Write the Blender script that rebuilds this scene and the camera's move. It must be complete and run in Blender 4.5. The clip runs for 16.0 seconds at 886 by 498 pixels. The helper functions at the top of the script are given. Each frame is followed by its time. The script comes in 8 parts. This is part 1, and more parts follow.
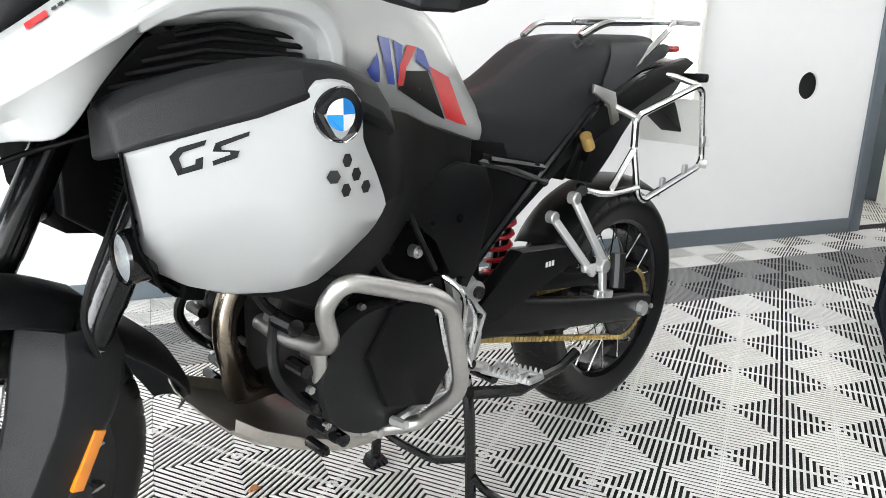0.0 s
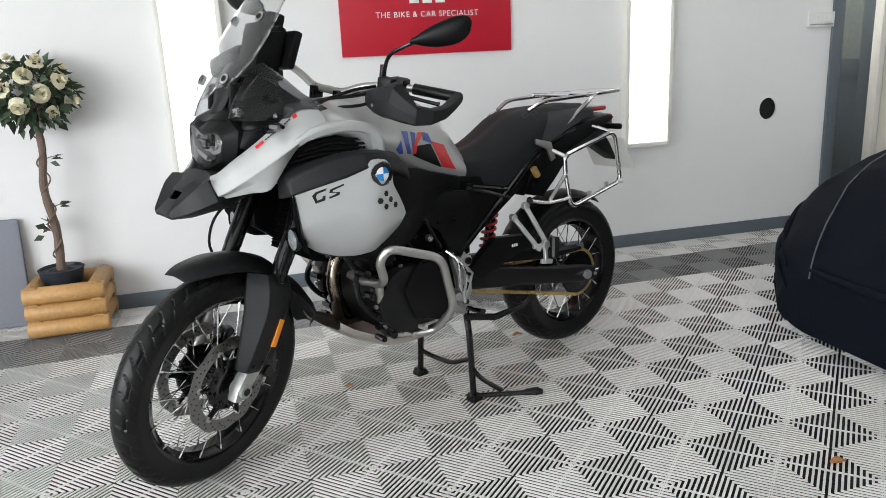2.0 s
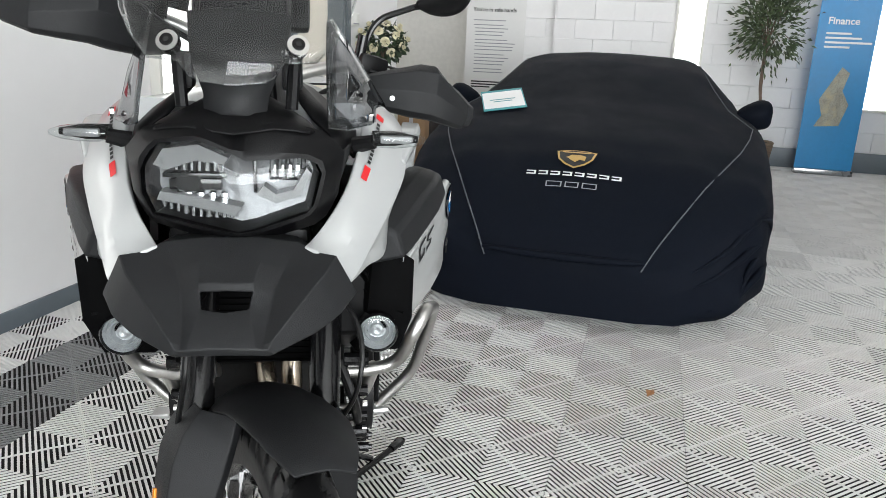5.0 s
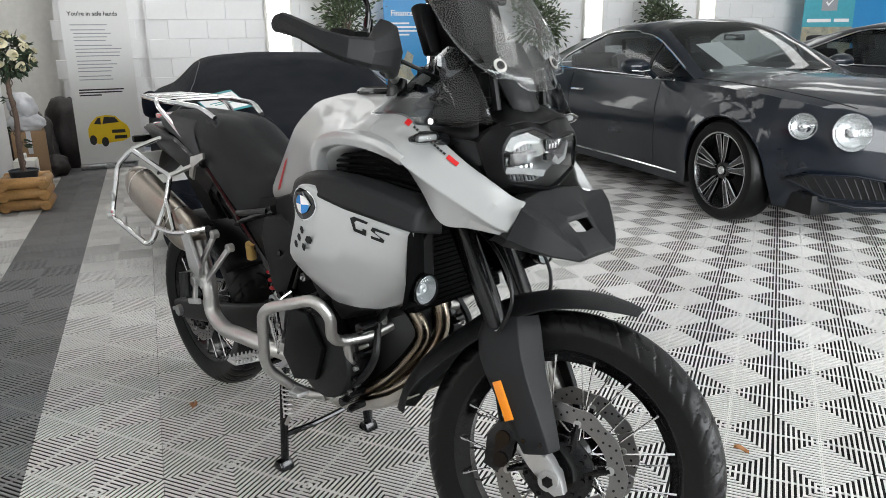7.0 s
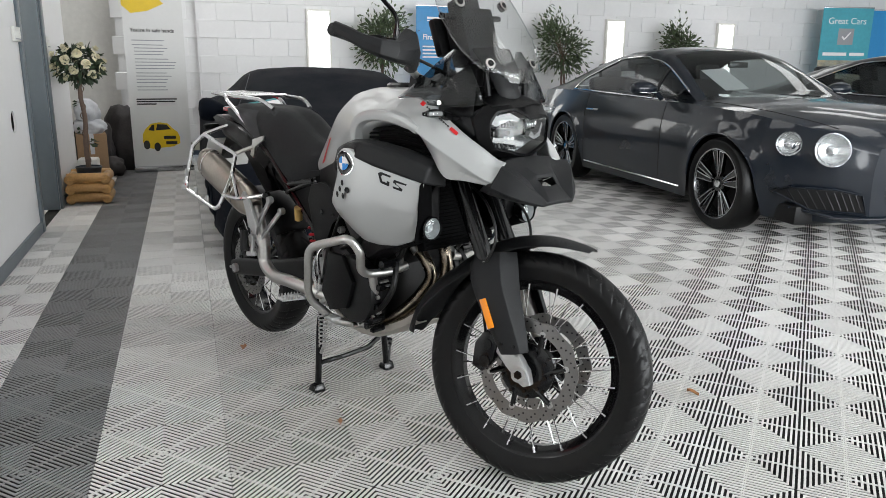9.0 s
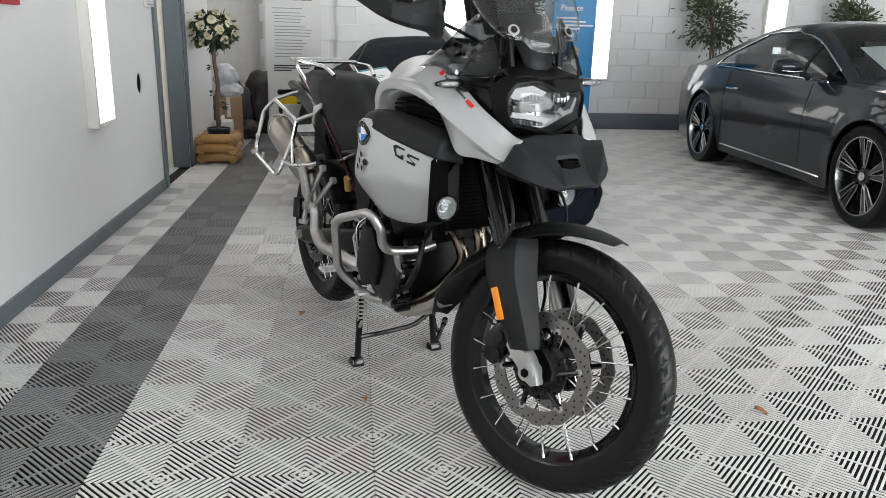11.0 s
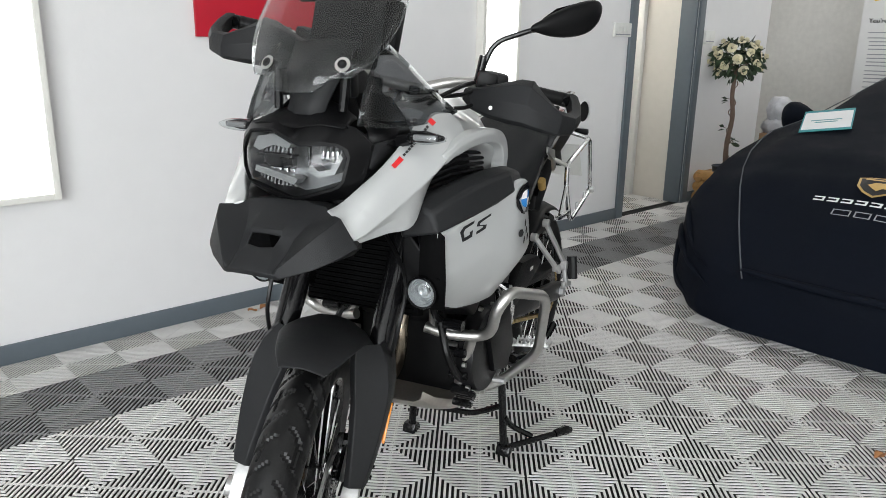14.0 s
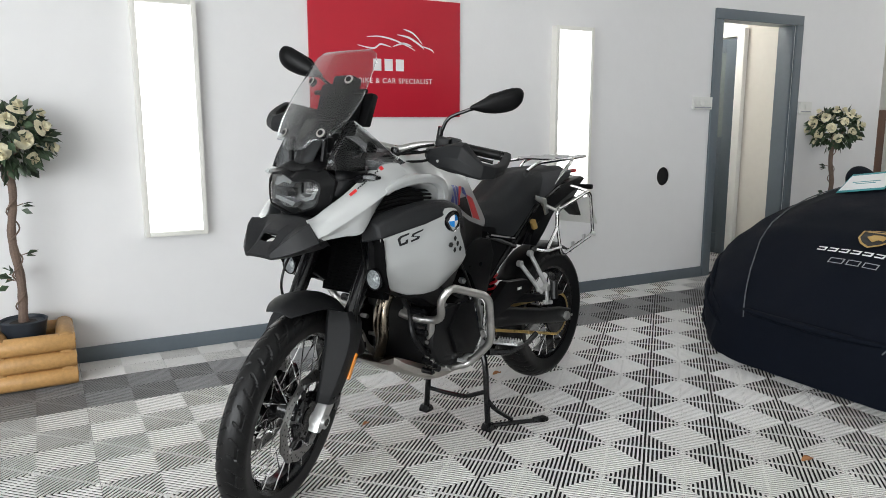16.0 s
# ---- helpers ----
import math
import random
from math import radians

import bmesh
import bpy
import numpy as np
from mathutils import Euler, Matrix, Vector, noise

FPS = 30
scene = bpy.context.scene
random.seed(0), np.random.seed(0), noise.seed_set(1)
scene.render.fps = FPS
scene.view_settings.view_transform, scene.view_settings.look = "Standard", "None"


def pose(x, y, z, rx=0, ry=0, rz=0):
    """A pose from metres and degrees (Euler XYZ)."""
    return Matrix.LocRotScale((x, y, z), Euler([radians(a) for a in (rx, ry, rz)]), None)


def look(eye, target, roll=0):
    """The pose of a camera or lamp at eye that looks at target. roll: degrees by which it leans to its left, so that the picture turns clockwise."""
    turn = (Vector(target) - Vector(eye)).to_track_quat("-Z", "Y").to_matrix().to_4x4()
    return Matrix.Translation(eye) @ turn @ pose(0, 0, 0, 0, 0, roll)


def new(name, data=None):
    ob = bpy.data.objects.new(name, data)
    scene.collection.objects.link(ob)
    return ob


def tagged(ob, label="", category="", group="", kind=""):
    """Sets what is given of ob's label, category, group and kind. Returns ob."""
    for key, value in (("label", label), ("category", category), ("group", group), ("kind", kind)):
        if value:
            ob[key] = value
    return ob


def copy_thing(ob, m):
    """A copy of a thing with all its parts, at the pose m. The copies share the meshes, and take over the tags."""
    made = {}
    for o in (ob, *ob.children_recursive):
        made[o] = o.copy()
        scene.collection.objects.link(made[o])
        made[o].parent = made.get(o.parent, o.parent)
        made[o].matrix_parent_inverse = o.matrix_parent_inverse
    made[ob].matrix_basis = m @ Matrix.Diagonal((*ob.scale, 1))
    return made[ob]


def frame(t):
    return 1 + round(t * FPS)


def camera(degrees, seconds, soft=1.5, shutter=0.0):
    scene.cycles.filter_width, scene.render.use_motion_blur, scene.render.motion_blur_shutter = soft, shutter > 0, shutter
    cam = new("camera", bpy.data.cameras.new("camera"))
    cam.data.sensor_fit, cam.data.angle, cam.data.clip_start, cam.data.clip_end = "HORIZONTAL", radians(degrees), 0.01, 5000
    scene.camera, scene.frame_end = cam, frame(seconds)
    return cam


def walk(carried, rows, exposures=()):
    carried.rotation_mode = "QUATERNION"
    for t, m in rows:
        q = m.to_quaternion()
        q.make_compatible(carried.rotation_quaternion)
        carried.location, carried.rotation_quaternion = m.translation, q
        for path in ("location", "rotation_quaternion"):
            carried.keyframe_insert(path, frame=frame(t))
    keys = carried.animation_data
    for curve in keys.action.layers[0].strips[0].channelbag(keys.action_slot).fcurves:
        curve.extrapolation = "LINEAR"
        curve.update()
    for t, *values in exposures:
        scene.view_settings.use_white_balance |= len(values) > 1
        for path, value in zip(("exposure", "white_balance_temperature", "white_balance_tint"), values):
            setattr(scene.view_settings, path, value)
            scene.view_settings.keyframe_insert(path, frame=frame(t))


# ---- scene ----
cam = camera(61.7, 16.0, soft=0.6)
PATH = [
    (0, (-0.935, -0.943, 1.038), (-0.231, 0.847, 0.488), 1.3),
    (0.4, (-0.944, -1.278, 1.201), (-0.301, 0.528, 0.632), 0.4),
    (0.5, (-0.943, -1.352, 1.219), (-0.312, 0.461, 0.657), -0.0),
    (1, (-1.033, -1.676, 1.292), (-0.445, 0.163, 0.769), -1.9),
    (1.5, (-1.13, -1.943, 1.301), (-0.592, -0.085, 0.793), -2.8),
    (2, (-1.119, -2.118, 1.259), (-0.606, -0.25, 0.759), -2.7),
    (2.5, (-1.13, -2.16, 1.254), (-0.579, -0.307, 0.741), -1.8),
    (3, (-1.202, -2.022, 1.234), (-0.528, -0.217, 0.697), -0.9),
    (3.2, (-1.275, -1.901, 1.217), (-0.514, -0.135, 0.67), -0.5),
    (5.5, (-2.170, -0.017, 1.252), (-0.248, 0.067, 0.704), 1.2),
    (5.8, (-2.244, 0.173, 1.252), (-0.326, 0.039, 0.702), 0.2),
    (6, (-2.372, 0.325, 1.242), (-0.472, 0.01, 0.704), 0.2),
    (6.5, (-2.374, 0.637, 1.235), (-0.541, 0.057, 0.685), 0.2),
    (7, (-2.562, 0.914, 1.286), (-0.768, 0.22, 0.735), -0.7),
    (7.5, (-2.774, 1.051, 1.301), (-0.992, 0.315, 0.771), -0.6),
    (8, (-2.963, 1.059, 1.288), (-1.155, 0.37, 0.781), -0.3),
    (8.5, (-3.073, 1.05, 1.264), (-1.249, 0.394, 0.773), 0.5),
    (9, (-3.133, 1.057, 1.226), (-1.298, 0.425, 0.742), 0.7),
    (9.5, (-3.184, 1.06, 1.204), (-1.342, 0.453, 0.714), 0.8),
    (10, (-3.179, 1.018, 1.214), (-1.327, 0.459, 0.705), 1.0),
    (10.2, (-3.166, 0.996, 1.213), (-1.308, 0.468, 0.694), 1.1),
    (12.3, (-2.754, -0.315, 1.245), (-0.93, 0.239, 0.641), 1.9),
    (12.5, (-2.672, -0.453, 1.253), (-0.89, 0.224, 0.647), 1.8),
    (13, (-2.465, -0.795, 1.272), (-0.828, 0.187, 0.674), 1.5),
    (13.5, (-2.217, -0.976, 1.26), (-0.747, 0.254, 0.689), 1.2),
    (14, (-1.953, -1.088, 1.27), (-0.644, 0.327, 0.737), 1.0),
    (14.5, (-1.798, -1.309, 1.277), (-0.641, 0.25, 0.799), 0.6),
    (15, (-1.871, -1.584, 1.284), (-0.806, 0.056, 0.863), 0.2),
    (15.5, (-1.899, -1.831, 1.298), (-0.897, -0.142, 0.923), -0.1),
    (16, (-1.893, -2.127, 1.272), (-0.957, -0.394, 0.926), -0.1),
]
walk(cam, [(t, look(eye, target, roll)) for t, eye, target, roll in PATH], [(0, 0.85), (0.5, 0.58), (1.0, 0.38), (1.5, 0.16), (2.0, -0.02), (3.0, -0.05), (5.5, 0.24), (6.5, 0.24), (7.5, 0.18), (9.0, 0.05), (10.0, 0.04), (12.5, -0.06), (14.0, -0.04), (16.0, -0.15)])

# ---- world and light ----
world = bpy.data.worlds.new("sky")
scene.world = world
world.use_nodes = True
_nt = world.node_tree
_sky = _nt.nodes.new("ShaderNodeTexSky")
_sky.sky_type = 'NISHITA'
_sky.sun_disc = False
_sky.sun_elevation = radians(40)
_sky.sun_rotation = radians(200)
_nt.links.new(_sky.outputs[0], _nt.nodes["Background"].inputs[0])
_nt.nodes["Background"].inputs[1].default_value = 0.12
EXPOSURE = 0.0
scene.view_settings.exposure = EXPOSURE


def area_lamp(name, m, sx, sy, watts, colour=(1, 1, 1)):
    d = bpy.data.lights.new(name, "AREA")
    d.shape, d.size, d.size_y, d.energy, d.color = "RECTANGLE", sx, sy, watts, colour
    ob = new(name, d)
    ob.matrix_world = m
    return ob


# daylight through the shopfront glazing behind the camera
area_lamp("daylight_front", look((-5.62, -5.0, 1.6), (0, -5.0, 1.3)), 8.7, 2.3, 620, (0.95, 0.98, 1.0))


# ---- materials ----
def material(name, colour, rough=0.5, metal=0.0, vary=0.08, scale=6.0, bump=0.0, bump_scale=60.0, coat=0.0,
             second=None, second_at=0.5, second_scale=2.0, rough_vary=0.1, island=0.0, piece=0.0, spec=0.5):
    """Colour with variation at two scales, rough_vary in the gloss, a fine relief, and optional stains in a second colour."""
    m = bpy.data.materials.new(name)
    m.use_nodes = True
    nt = m.node_tree
    N, L = nt.nodes, nt.links
    b = N["Principled BSDF"]
    b.inputs["Metallic"].default_value = metal
    b.inputs["Coat Weight"].default_value = coat
    b.inputs["Coat Roughness"].default_value = 0.04
    b.inputs["Specular IOR Level"].default_value = spec
    tc = N.new("ShaderNodeTexCoord")
    n1, n2 = N.new("ShaderNodeTexNoise"), N.new("ShaderNodeTexNoise")
    n1.inputs["Scale"].default_value, n2.inputs["Scale"].default_value = scale, scale * 9
    n1.inputs["Detail"].default_value, n2.inputs["Detail"].default_value = 5, 3
    L.new(tc.outputs["Object"], n1.inputs["Vector"])
    L.new(tc.outputs["Object"], n2.inputs["Vector"])
    add = N.new("ShaderNodeMath"); add.operation = "ADD"
    L.new(n1.outputs[0], add.inputs[0]); L.new(n2.outputs[0], add.inputs[1])
    last = add
    if piece or island:
        src = N.new("ShaderNodeObjectInfo") if piece else N.new("ShaderNodeNewGeometry")
        out = src.outputs["Random"] if piece else src.outputs["Random Per Island"]
        mm = N.new("ShaderNodeMath"); mm.operation = "MULTIPLY_ADD"
        mm.inputs[1].default_value = 1.2 * (piece or island) / max(vary, 0.01)
        L.new(out, mm.inputs[0]); L.new(add.outputs[0], mm.inputs[2])
        sub = N.new("ShaderNodeMath"); sub.operation = "SUBTRACT"
        sub.inputs[1].default_value = 0.6 * (piece or island) / max(vary, 0.01)
        L.new(mm.outputs[0], sub.inputs[0])
        last = sub
    mr = N.new("ShaderNodeMapRange")
    mr.clamp = False
    mr.inputs[1].default_value, mr.inputs[2].default_value = 0.6, 1.4
    mr.inputs[3].default_value, mr.inputs[4].default_value = 1 - vary, 1 + vary
    L.new(last.outputs[0], mr.inputs[0])
    mul = N.new("ShaderNodeVectorMath"); mul.operation = "SCALE"
    mul.inputs[0].default_value = colour[:3]
    L.new(mr.outputs[0], mul.inputs["Scale"])
    col = mul.outputs[0]
    if second:
        n3 = N.new("ShaderNodeTexNoise")
        n3.inputs["Scale"].default_value, n3.inputs["Detail"].default_value = second_scale, 8
        L.new(tc.outputs["Object"], n3.inputs["Vector"])
        r = N.new("ShaderNodeMapRange")
        r.inputs[1].default_value, r.inputs[2].default_value = second_at, second_at + 0.18
        L.new(n3.outputs[0], r.inputs[0])
        mx = N.new("ShaderNodeMix"); mx.data_type = "RGBA"
        L.new(r.outputs[0], mx.inputs[0]); L.new(col, mx.inputs[6])
        mx.inputs[7].default_value = (*second, 1)
        col = mx.outputs[2]
    L.new(col, b.inputs["Base Color"])
    rr = N.new("ShaderNodeMapRange")
    rr.inputs[1].default_value, rr.inputs[2].default_value = 0.3, 0.7
    rr.inputs[3].default_value, rr.inputs[4].default_value = max(rough - rough_vary * rough, 0), min(rough + rough_vary * rough, 1)
    L.new(n1.outputs[0], rr.inputs[0]); L.new(rr.outputs[0], b.inputs["Roughness"])
    if bump:
        n4 = N.new("ShaderNodeTexNoise")
        n4.inputs["Scale"].default_value, n4.inputs["Detail"].default_value = bump_scale, 4
        L.new(tc.outputs["Object"], n4.inputs["Vector"])
        bp = N.new("ShaderNodeBump")
        bp.inputs["Strength"].default_value, bp.inputs["Distance"].default_value = bump, 0.004
        L.new(n4.outputs[0], bp.inputs["Height"]); L.new(bp.outputs[0], b.inputs["Normal"])
    return m


def glowing(name, colour, strength):
    m = bpy.data.materials.new(name)
    m.use_nodes = True
    b = m.node_tree.nodes["Principled BSDF"]
    b.inputs["Base Color"].default_value = (*colour, 1)
    b.inputs["Emission Color"].default_value = (*colour, 1)
    b.inputs["Emission Strength"].default_value = strength
    return m


def glass(name, colour, rough=0.0, mix=0.5, ior=1.45):
    """Thin clear sheet: straight-through colour, with gloss by Fresnel."""
    m = bpy.data.materials.new(name)
    m.use_nodes = True
    nt = m.node_tree
    N, L = nt.nodes, nt.links
    N.remove(N["Principled BSDF"])
    tr, gl = N.new("ShaderNodeBsdfTransparent"), N.new("ShaderNodeBsdfGlossy")
    fr, mx = N.new("ShaderNodeLayerWeight"), N.new("ShaderNodeMixShader")
    pw, ad = N.new("ShaderNodeMath"), N.new("ShaderNodeMath")
    pw.operation, ad.operation = "POWER", "MULTIPLY_ADD"
    pw.inputs[1].default_value, ad.inputs[1].default_value, ad.inputs[2].default_value = 4.0, 0.9, ((ior - 1) / (ior + 1)) ** 2
    L.new(fr.outputs["Facing"], pw.inputs[0]); L.new(pw.outputs[0], ad.inputs[0])
    tr.inputs[0].default_value = (*colour, 1)
    gl.inputs["Roughness"].default_value = rough
    fr.inputs["Blend"].default_value = 0.5
    L.new(ad.outputs[0], mx.inputs[0]); L.new(tr.outputs[0], mx.inputs[1]); L.new(gl.outputs[0], mx.inputs[2])
    L.new(mx.outputs[0], N["Material Output"].inputs[0])
    return m


M = {}
M["wall"] = material("wall_paint", (0.81, 0.805, 0.805), 0.6, vary=0.015, scale=1.2, bump=0.12, bump_scale=35)
M["block"] = material("painted_block", (0.82, 0.82, 0.825), 0.55, vary=0.02, scale=3, bump=0.25, bump_scale=40, piece=0.02)
M["mortar"] = material("painted_joint", (0.80, 0.80, 0.805), 0.7, vary=0.03, scale=5)
M["beige"] = material("beige_render", (0.74, 0.73, 0.70), 0.8, vary=0.08, scale=2, bump=0.2)
M["grey_trim"] = material("grey_trim_paint", (0.12, 0.145, 0.165), 0.38, vary=0.05, scale=4, bump=0.05)
M["ceiling"] = material("ceiling_paint", (0.75, 0.75, 0.74), 0.8, vary=0.02, scale=2)
M["tile"] = material("tile_light", (0.74, 0.73, 0.71), 0.5, vary=0.08, scale=9, spec=0.3, piece=0.07, second=(0.42, 0.40, 0.37), second_at=0.66, second_scale=1.7)
M["tile_far"] = material("tile_light_far", (0.74, 0.73, 0.71), 0.5, vary=0.08, scale=9, spec=0.3, second=(0.42, 0.40, 0.37), second_at=0.66, second_scale=1.7)
M["tile_dark"] = material("tile_dark", (0.24, 0.24, 0.243), 0.42, vary=0.10, scale=9, piece=0.06)
# Near-black base colour stands in for the shade deep between the tile ribs.
M["subfloor"] = material("rib_gap_shade", (0.01, 0.01, 0.01), 0.9, vary=0.2, scale=14)
M["red_sign"] = material("red_sign_face", (0.50, 0.012, 0.03), 0.35, vary=0.03, scale=2)
M["white"] = material("white_print", (0.82, 0.82, 0.82), 0.5, vary=0.02, scale=4)
M["white_plastic"] = material("white_plastic", (0.75, 0.75, 0.72), 0.35, vary=0.03, scale=8)
M["panel_light"] = glowing("led_diffuser", (1.0, 1.0, 0.98), 2.6)
M["panel_frame"] = material("led_frame", (0.80, 0.79, 0.74), 0.35, vary=0.02)
# Near-black colour stands in for the shade inside holes, gaps and sockets.
M["hole_shade"] = material("painted_hole_shade", (0.01, 0.01, 0.01), 0.9, vary=0.1)
M["door_paint"] = material("grey_door_paint", (0.085, 0.11, 0.13), 0.4, vary=0.06, scale=4)
M["pane"] = glass("window_pane", (0.75, 0.8, 0.8))
M["cover"] = material("car_cover_cloth", (0.004, 0.0058, 0.0105), 0.72, vary=0.15, scale=5, bump=0.2, bump_scale=400, spec=0.08)
M["seam"] = material("cover_seam_thread", (0.09, 0.10, 0.11), 0.8, vary=0.1)
M["black_text"] = material("black_print", (0.02, 0.02, 0.02), 0.6, vary=0.05)
M["grey_text"] = material("grey_print", (0.32, 0.33, 0.35), 0.6, vary=0.05)
M["rubber"] = material("tyre_rubber", (0.005, 0.005, 0.0052), 0.38, spec=0.28, vary=0.15, scale=20, bump=0.1, bump_scale=120)


# ---- mesh helpers ----
def finish(bm, name, mat, parent=None, label="", smooth=35):
    bmesh.ops.recalc_face_normals(bm, faces=bm.faces)
    me = bpy.data.meshes.new(name)
    bm.to_mesh(me)
    bm.free()
    for m in (mat if isinstance(mat, (list, tuple)) else [mat]):
        me.materials.append(m)
    if smooth:
        me.shade_smooth()
        me.set_sharp_from_angle(angle=radians(smooth))
    ob = new(name, me)
    if parent:
        ob.parent = parent
    if label:
        ob["label"] = label
    return ob


def part(name, bm, mat, parent, label="", smooth=35):
    return finish(bm, name, mat, parent, label, smooth)


def thing(name, m, label, category, group="", kind=""):
    ob = new(name)
    ob.empty_display_size = 0.1
    ob.matrix_world = m
    return tagged(ob, label, category, group, kind)


def box(bm, c, s, bevel=0.0, rot=None, seg=2):
    """A box with centre c and size s, edges rounded by bevel."""
    r = bmesh.ops.create_cube(bm, size=1)
    vs = r["verts"]
    mm = Matrix.Translation(c) @ (rot.to_4x4() if rot else Matrix()) @ Matrix.Diagonal((*s, 1))
    bmesh.ops.transform(bm, matrix=mm, verts=vs)
    if bevel:
        es = list({e for v in vs for e in v.link_edges})
        bmesh.ops.bevel(bm, geom=es, offset=bevel, segments=seg, affect='EDGES', profile=0.6)
    return vs


def box2(bm, lo, hi, bevel=0.0):
    c = [(a + b) / 2 for a, b in zip(lo, hi)]
    s = [abs(b - a) for a, b in zip(lo, hi)]
    return box(bm, c, s, bevel)


def spline(pts, n=6, closed=False):
    """Catmull-Rom through the points, n steps to a span."""
    P = [Vector(p) for p in pts]
    out = []
    k = len(P)
    spans = k if closed else k - 1
    for i in range(spans):
        if closed:
            a, b, c, d = P[(i - 1) % k], P[i], P[(i + 1) % k], P[(i + 2) % k]
        else:
            a, b, c, d = P[max(i - 1, 0)], P[i], P[i + 1], P[min(i + 2, k - 1)]
        for j in range(n):
            t = j / n
            out.append(0.5 * (2 * b + (c - a) * t + (2 * a - 5 * b + 4 * c - d) * t * t + (3 * b - a - 3 * c + d) * t ** 3))
    if not closed:
        out.append(P[-1])
    return out


def bend(pts, r=0.04, n=5):
    """A polyline whose corners are rounded with radius r, as a bent tube."""
    P = [Vector(p) for p in pts]
    out = [P[0]]
    for a, b, c in zip(P, P[1:], P[2:]):
        u, w = (a - b), (c - b)
        k = min(r, u.length * 0.48, w.length * 0.48)
        p, q = b + u.normalized() * k, b + w.normalized() * k
        for j in range(n + 1):
            t = j / n
            out.append(p * (1 - t) ** 2 + b * 2 * t * (1 - t) + q * t * t)
    out.append(P[-1])
    return out


def tube(bm, pts, r, seg=10, closed=False, cap=True):
    """A round tube along points; r is a radius or a radius for each point."""
    P = [Vector(p) for p in pts]
    k = len(P)
    rs = r if isinstance(r, (list, tuple)) else [r] * k
    rings = []
    up = None
    for i, p in enumerate(P):
        d = (P[(i + 1) % k] - P[i - 1]) if closed or 0 < i < k - 1 else (P[1] - P[0] if i == 0 else P[-1] - P[-2])
        d.normalize()
        if up is None:
            up = d.orthogonal().normalized()
        up = (up - d * up.dot(d))
        up = up.normalized() if up.length > 1e-6 else d.orthogonal().normalized()
        side = d.cross(up)
        rings.append([bm.verts.new(p + (up * math.cos(a) + side * math.sin(a)) * rs[i]) for a in (2 * math.pi * j / seg for j in range(seg))])
    for i in range(k if closed else k - 1):
        a, b = rings[i], rings[(i + 1) % k]
        for j in range(seg):
            bm.faces.new((a[j], a[(j + 1) % seg], b[(j + 1) % seg], b[j]))
    if cap and not closed:
        bm.faces.new(rings[0])
        bm.faces.new(rings[-1])


def revolve(bm, prof, c=(0, 0, 0), axis="y", seg=32, closed_prof=False, cap=True):
    """Turns (radius, along) pairs round an axis through c."""
    rings = []
    for r, h in prof:
        ring = []
        for j in range(seg):
            a = 2 * math.pi * j / seg
            x, z = r * math.cos(a), r * math.sin(a)
            p = {"y": (x, h, z), "x": (h, x, z), "z": (x, z, h)}[axis]
            ring.append(bm.verts.new(Vector(p) + Vector(c)))
        rings.append(ring)
    k = len(rings)
    for i in range(k if closed_prof else k - 1):
        a, b = rings[i], rings[(i + 1) % k]
        for j in range(seg):
            bm.faces.new((a[j], a[(j + 1) % seg], b[(j + 1) % seg], b[j]))
    if cap and not closed_prof:
        for ring, (r, h) in ((rings[0], prof[0]), (rings[-1], prof[-1])):
            if r > 1e-4:
                bm.faces.new(ring)
    return rings


def grid(bm, rows, close_v=False, thick=0.0):
    """Faces over rows of points."""
    V = [[bm.verts.new(p) for p in row] for row in rows]
    n = len(V[0])
    for a, b in zip(V, V[1:]):
        for j in range(n if close_v else n - 1):
            q = (a[j], a[(j + 1) % n], b[(j + 1) % n], b[j])
            if len({v for v in q}) == 4:
                bm.faces.new(q)
    return V


def loft(bm, rows, caps=True):
    """Closed rings joined one to the next, the ends capped."""
    V = grid(bm, rows, close_v=True)
    if caps:
        bm.faces.new(V[0])
        bm.faces.new(V[-1])
    return V


def plate(bm, outline, thick, to=None, bevel=0.0, seg=2):
    """A flat piece from a 2D outline (a, b), thickness along the third axis; to maps (a, b, h) to 3D."""
    to = to or (lambda a, b, h: (a, h, b))
    lo = [bm.verts.new(to(a, b, -thick / 2)) for a, b in outline]
    hi = [bm.verts.new(to(a, b, thick / 2)) for a, b in outline]
    n = len(lo)
    f0, f1 = bm.faces.new(lo), bm.faces.new(list(reversed(hi)))
    for i in range(n):
        bm.faces.new((lo[i], hi[i], hi[(i + 1) % n], lo[(i + 1) % n]))
    if bevel:
        es = list(f0.edges) + list(f1.edges)
        bmesh.ops.bevel(bm, geom=es, offset=bevel, segments=seg, affect='EDGES', profile=0.6)


def solid(ob, t, offset=-1.0):
    m = ob.modifiers.new("thickness", "SOLIDIFY")
    m.thickness, m.offset = t, offset
    return ob


def subdiv(ob, lv=1):
    m = ob.modifiers.new("smooth", "SUBSURF")
    m.levels = m.render_levels = lv
    return ob


def bevelled(ob, w=0.003, seg=2, angle=35):
    m = ob.modifiers.new("bevel", "BEVEL")
    m.width, m.segments, m.limit_method, m.angle_limit = w, seg, "ANGLE", radians(angle)
    return ob


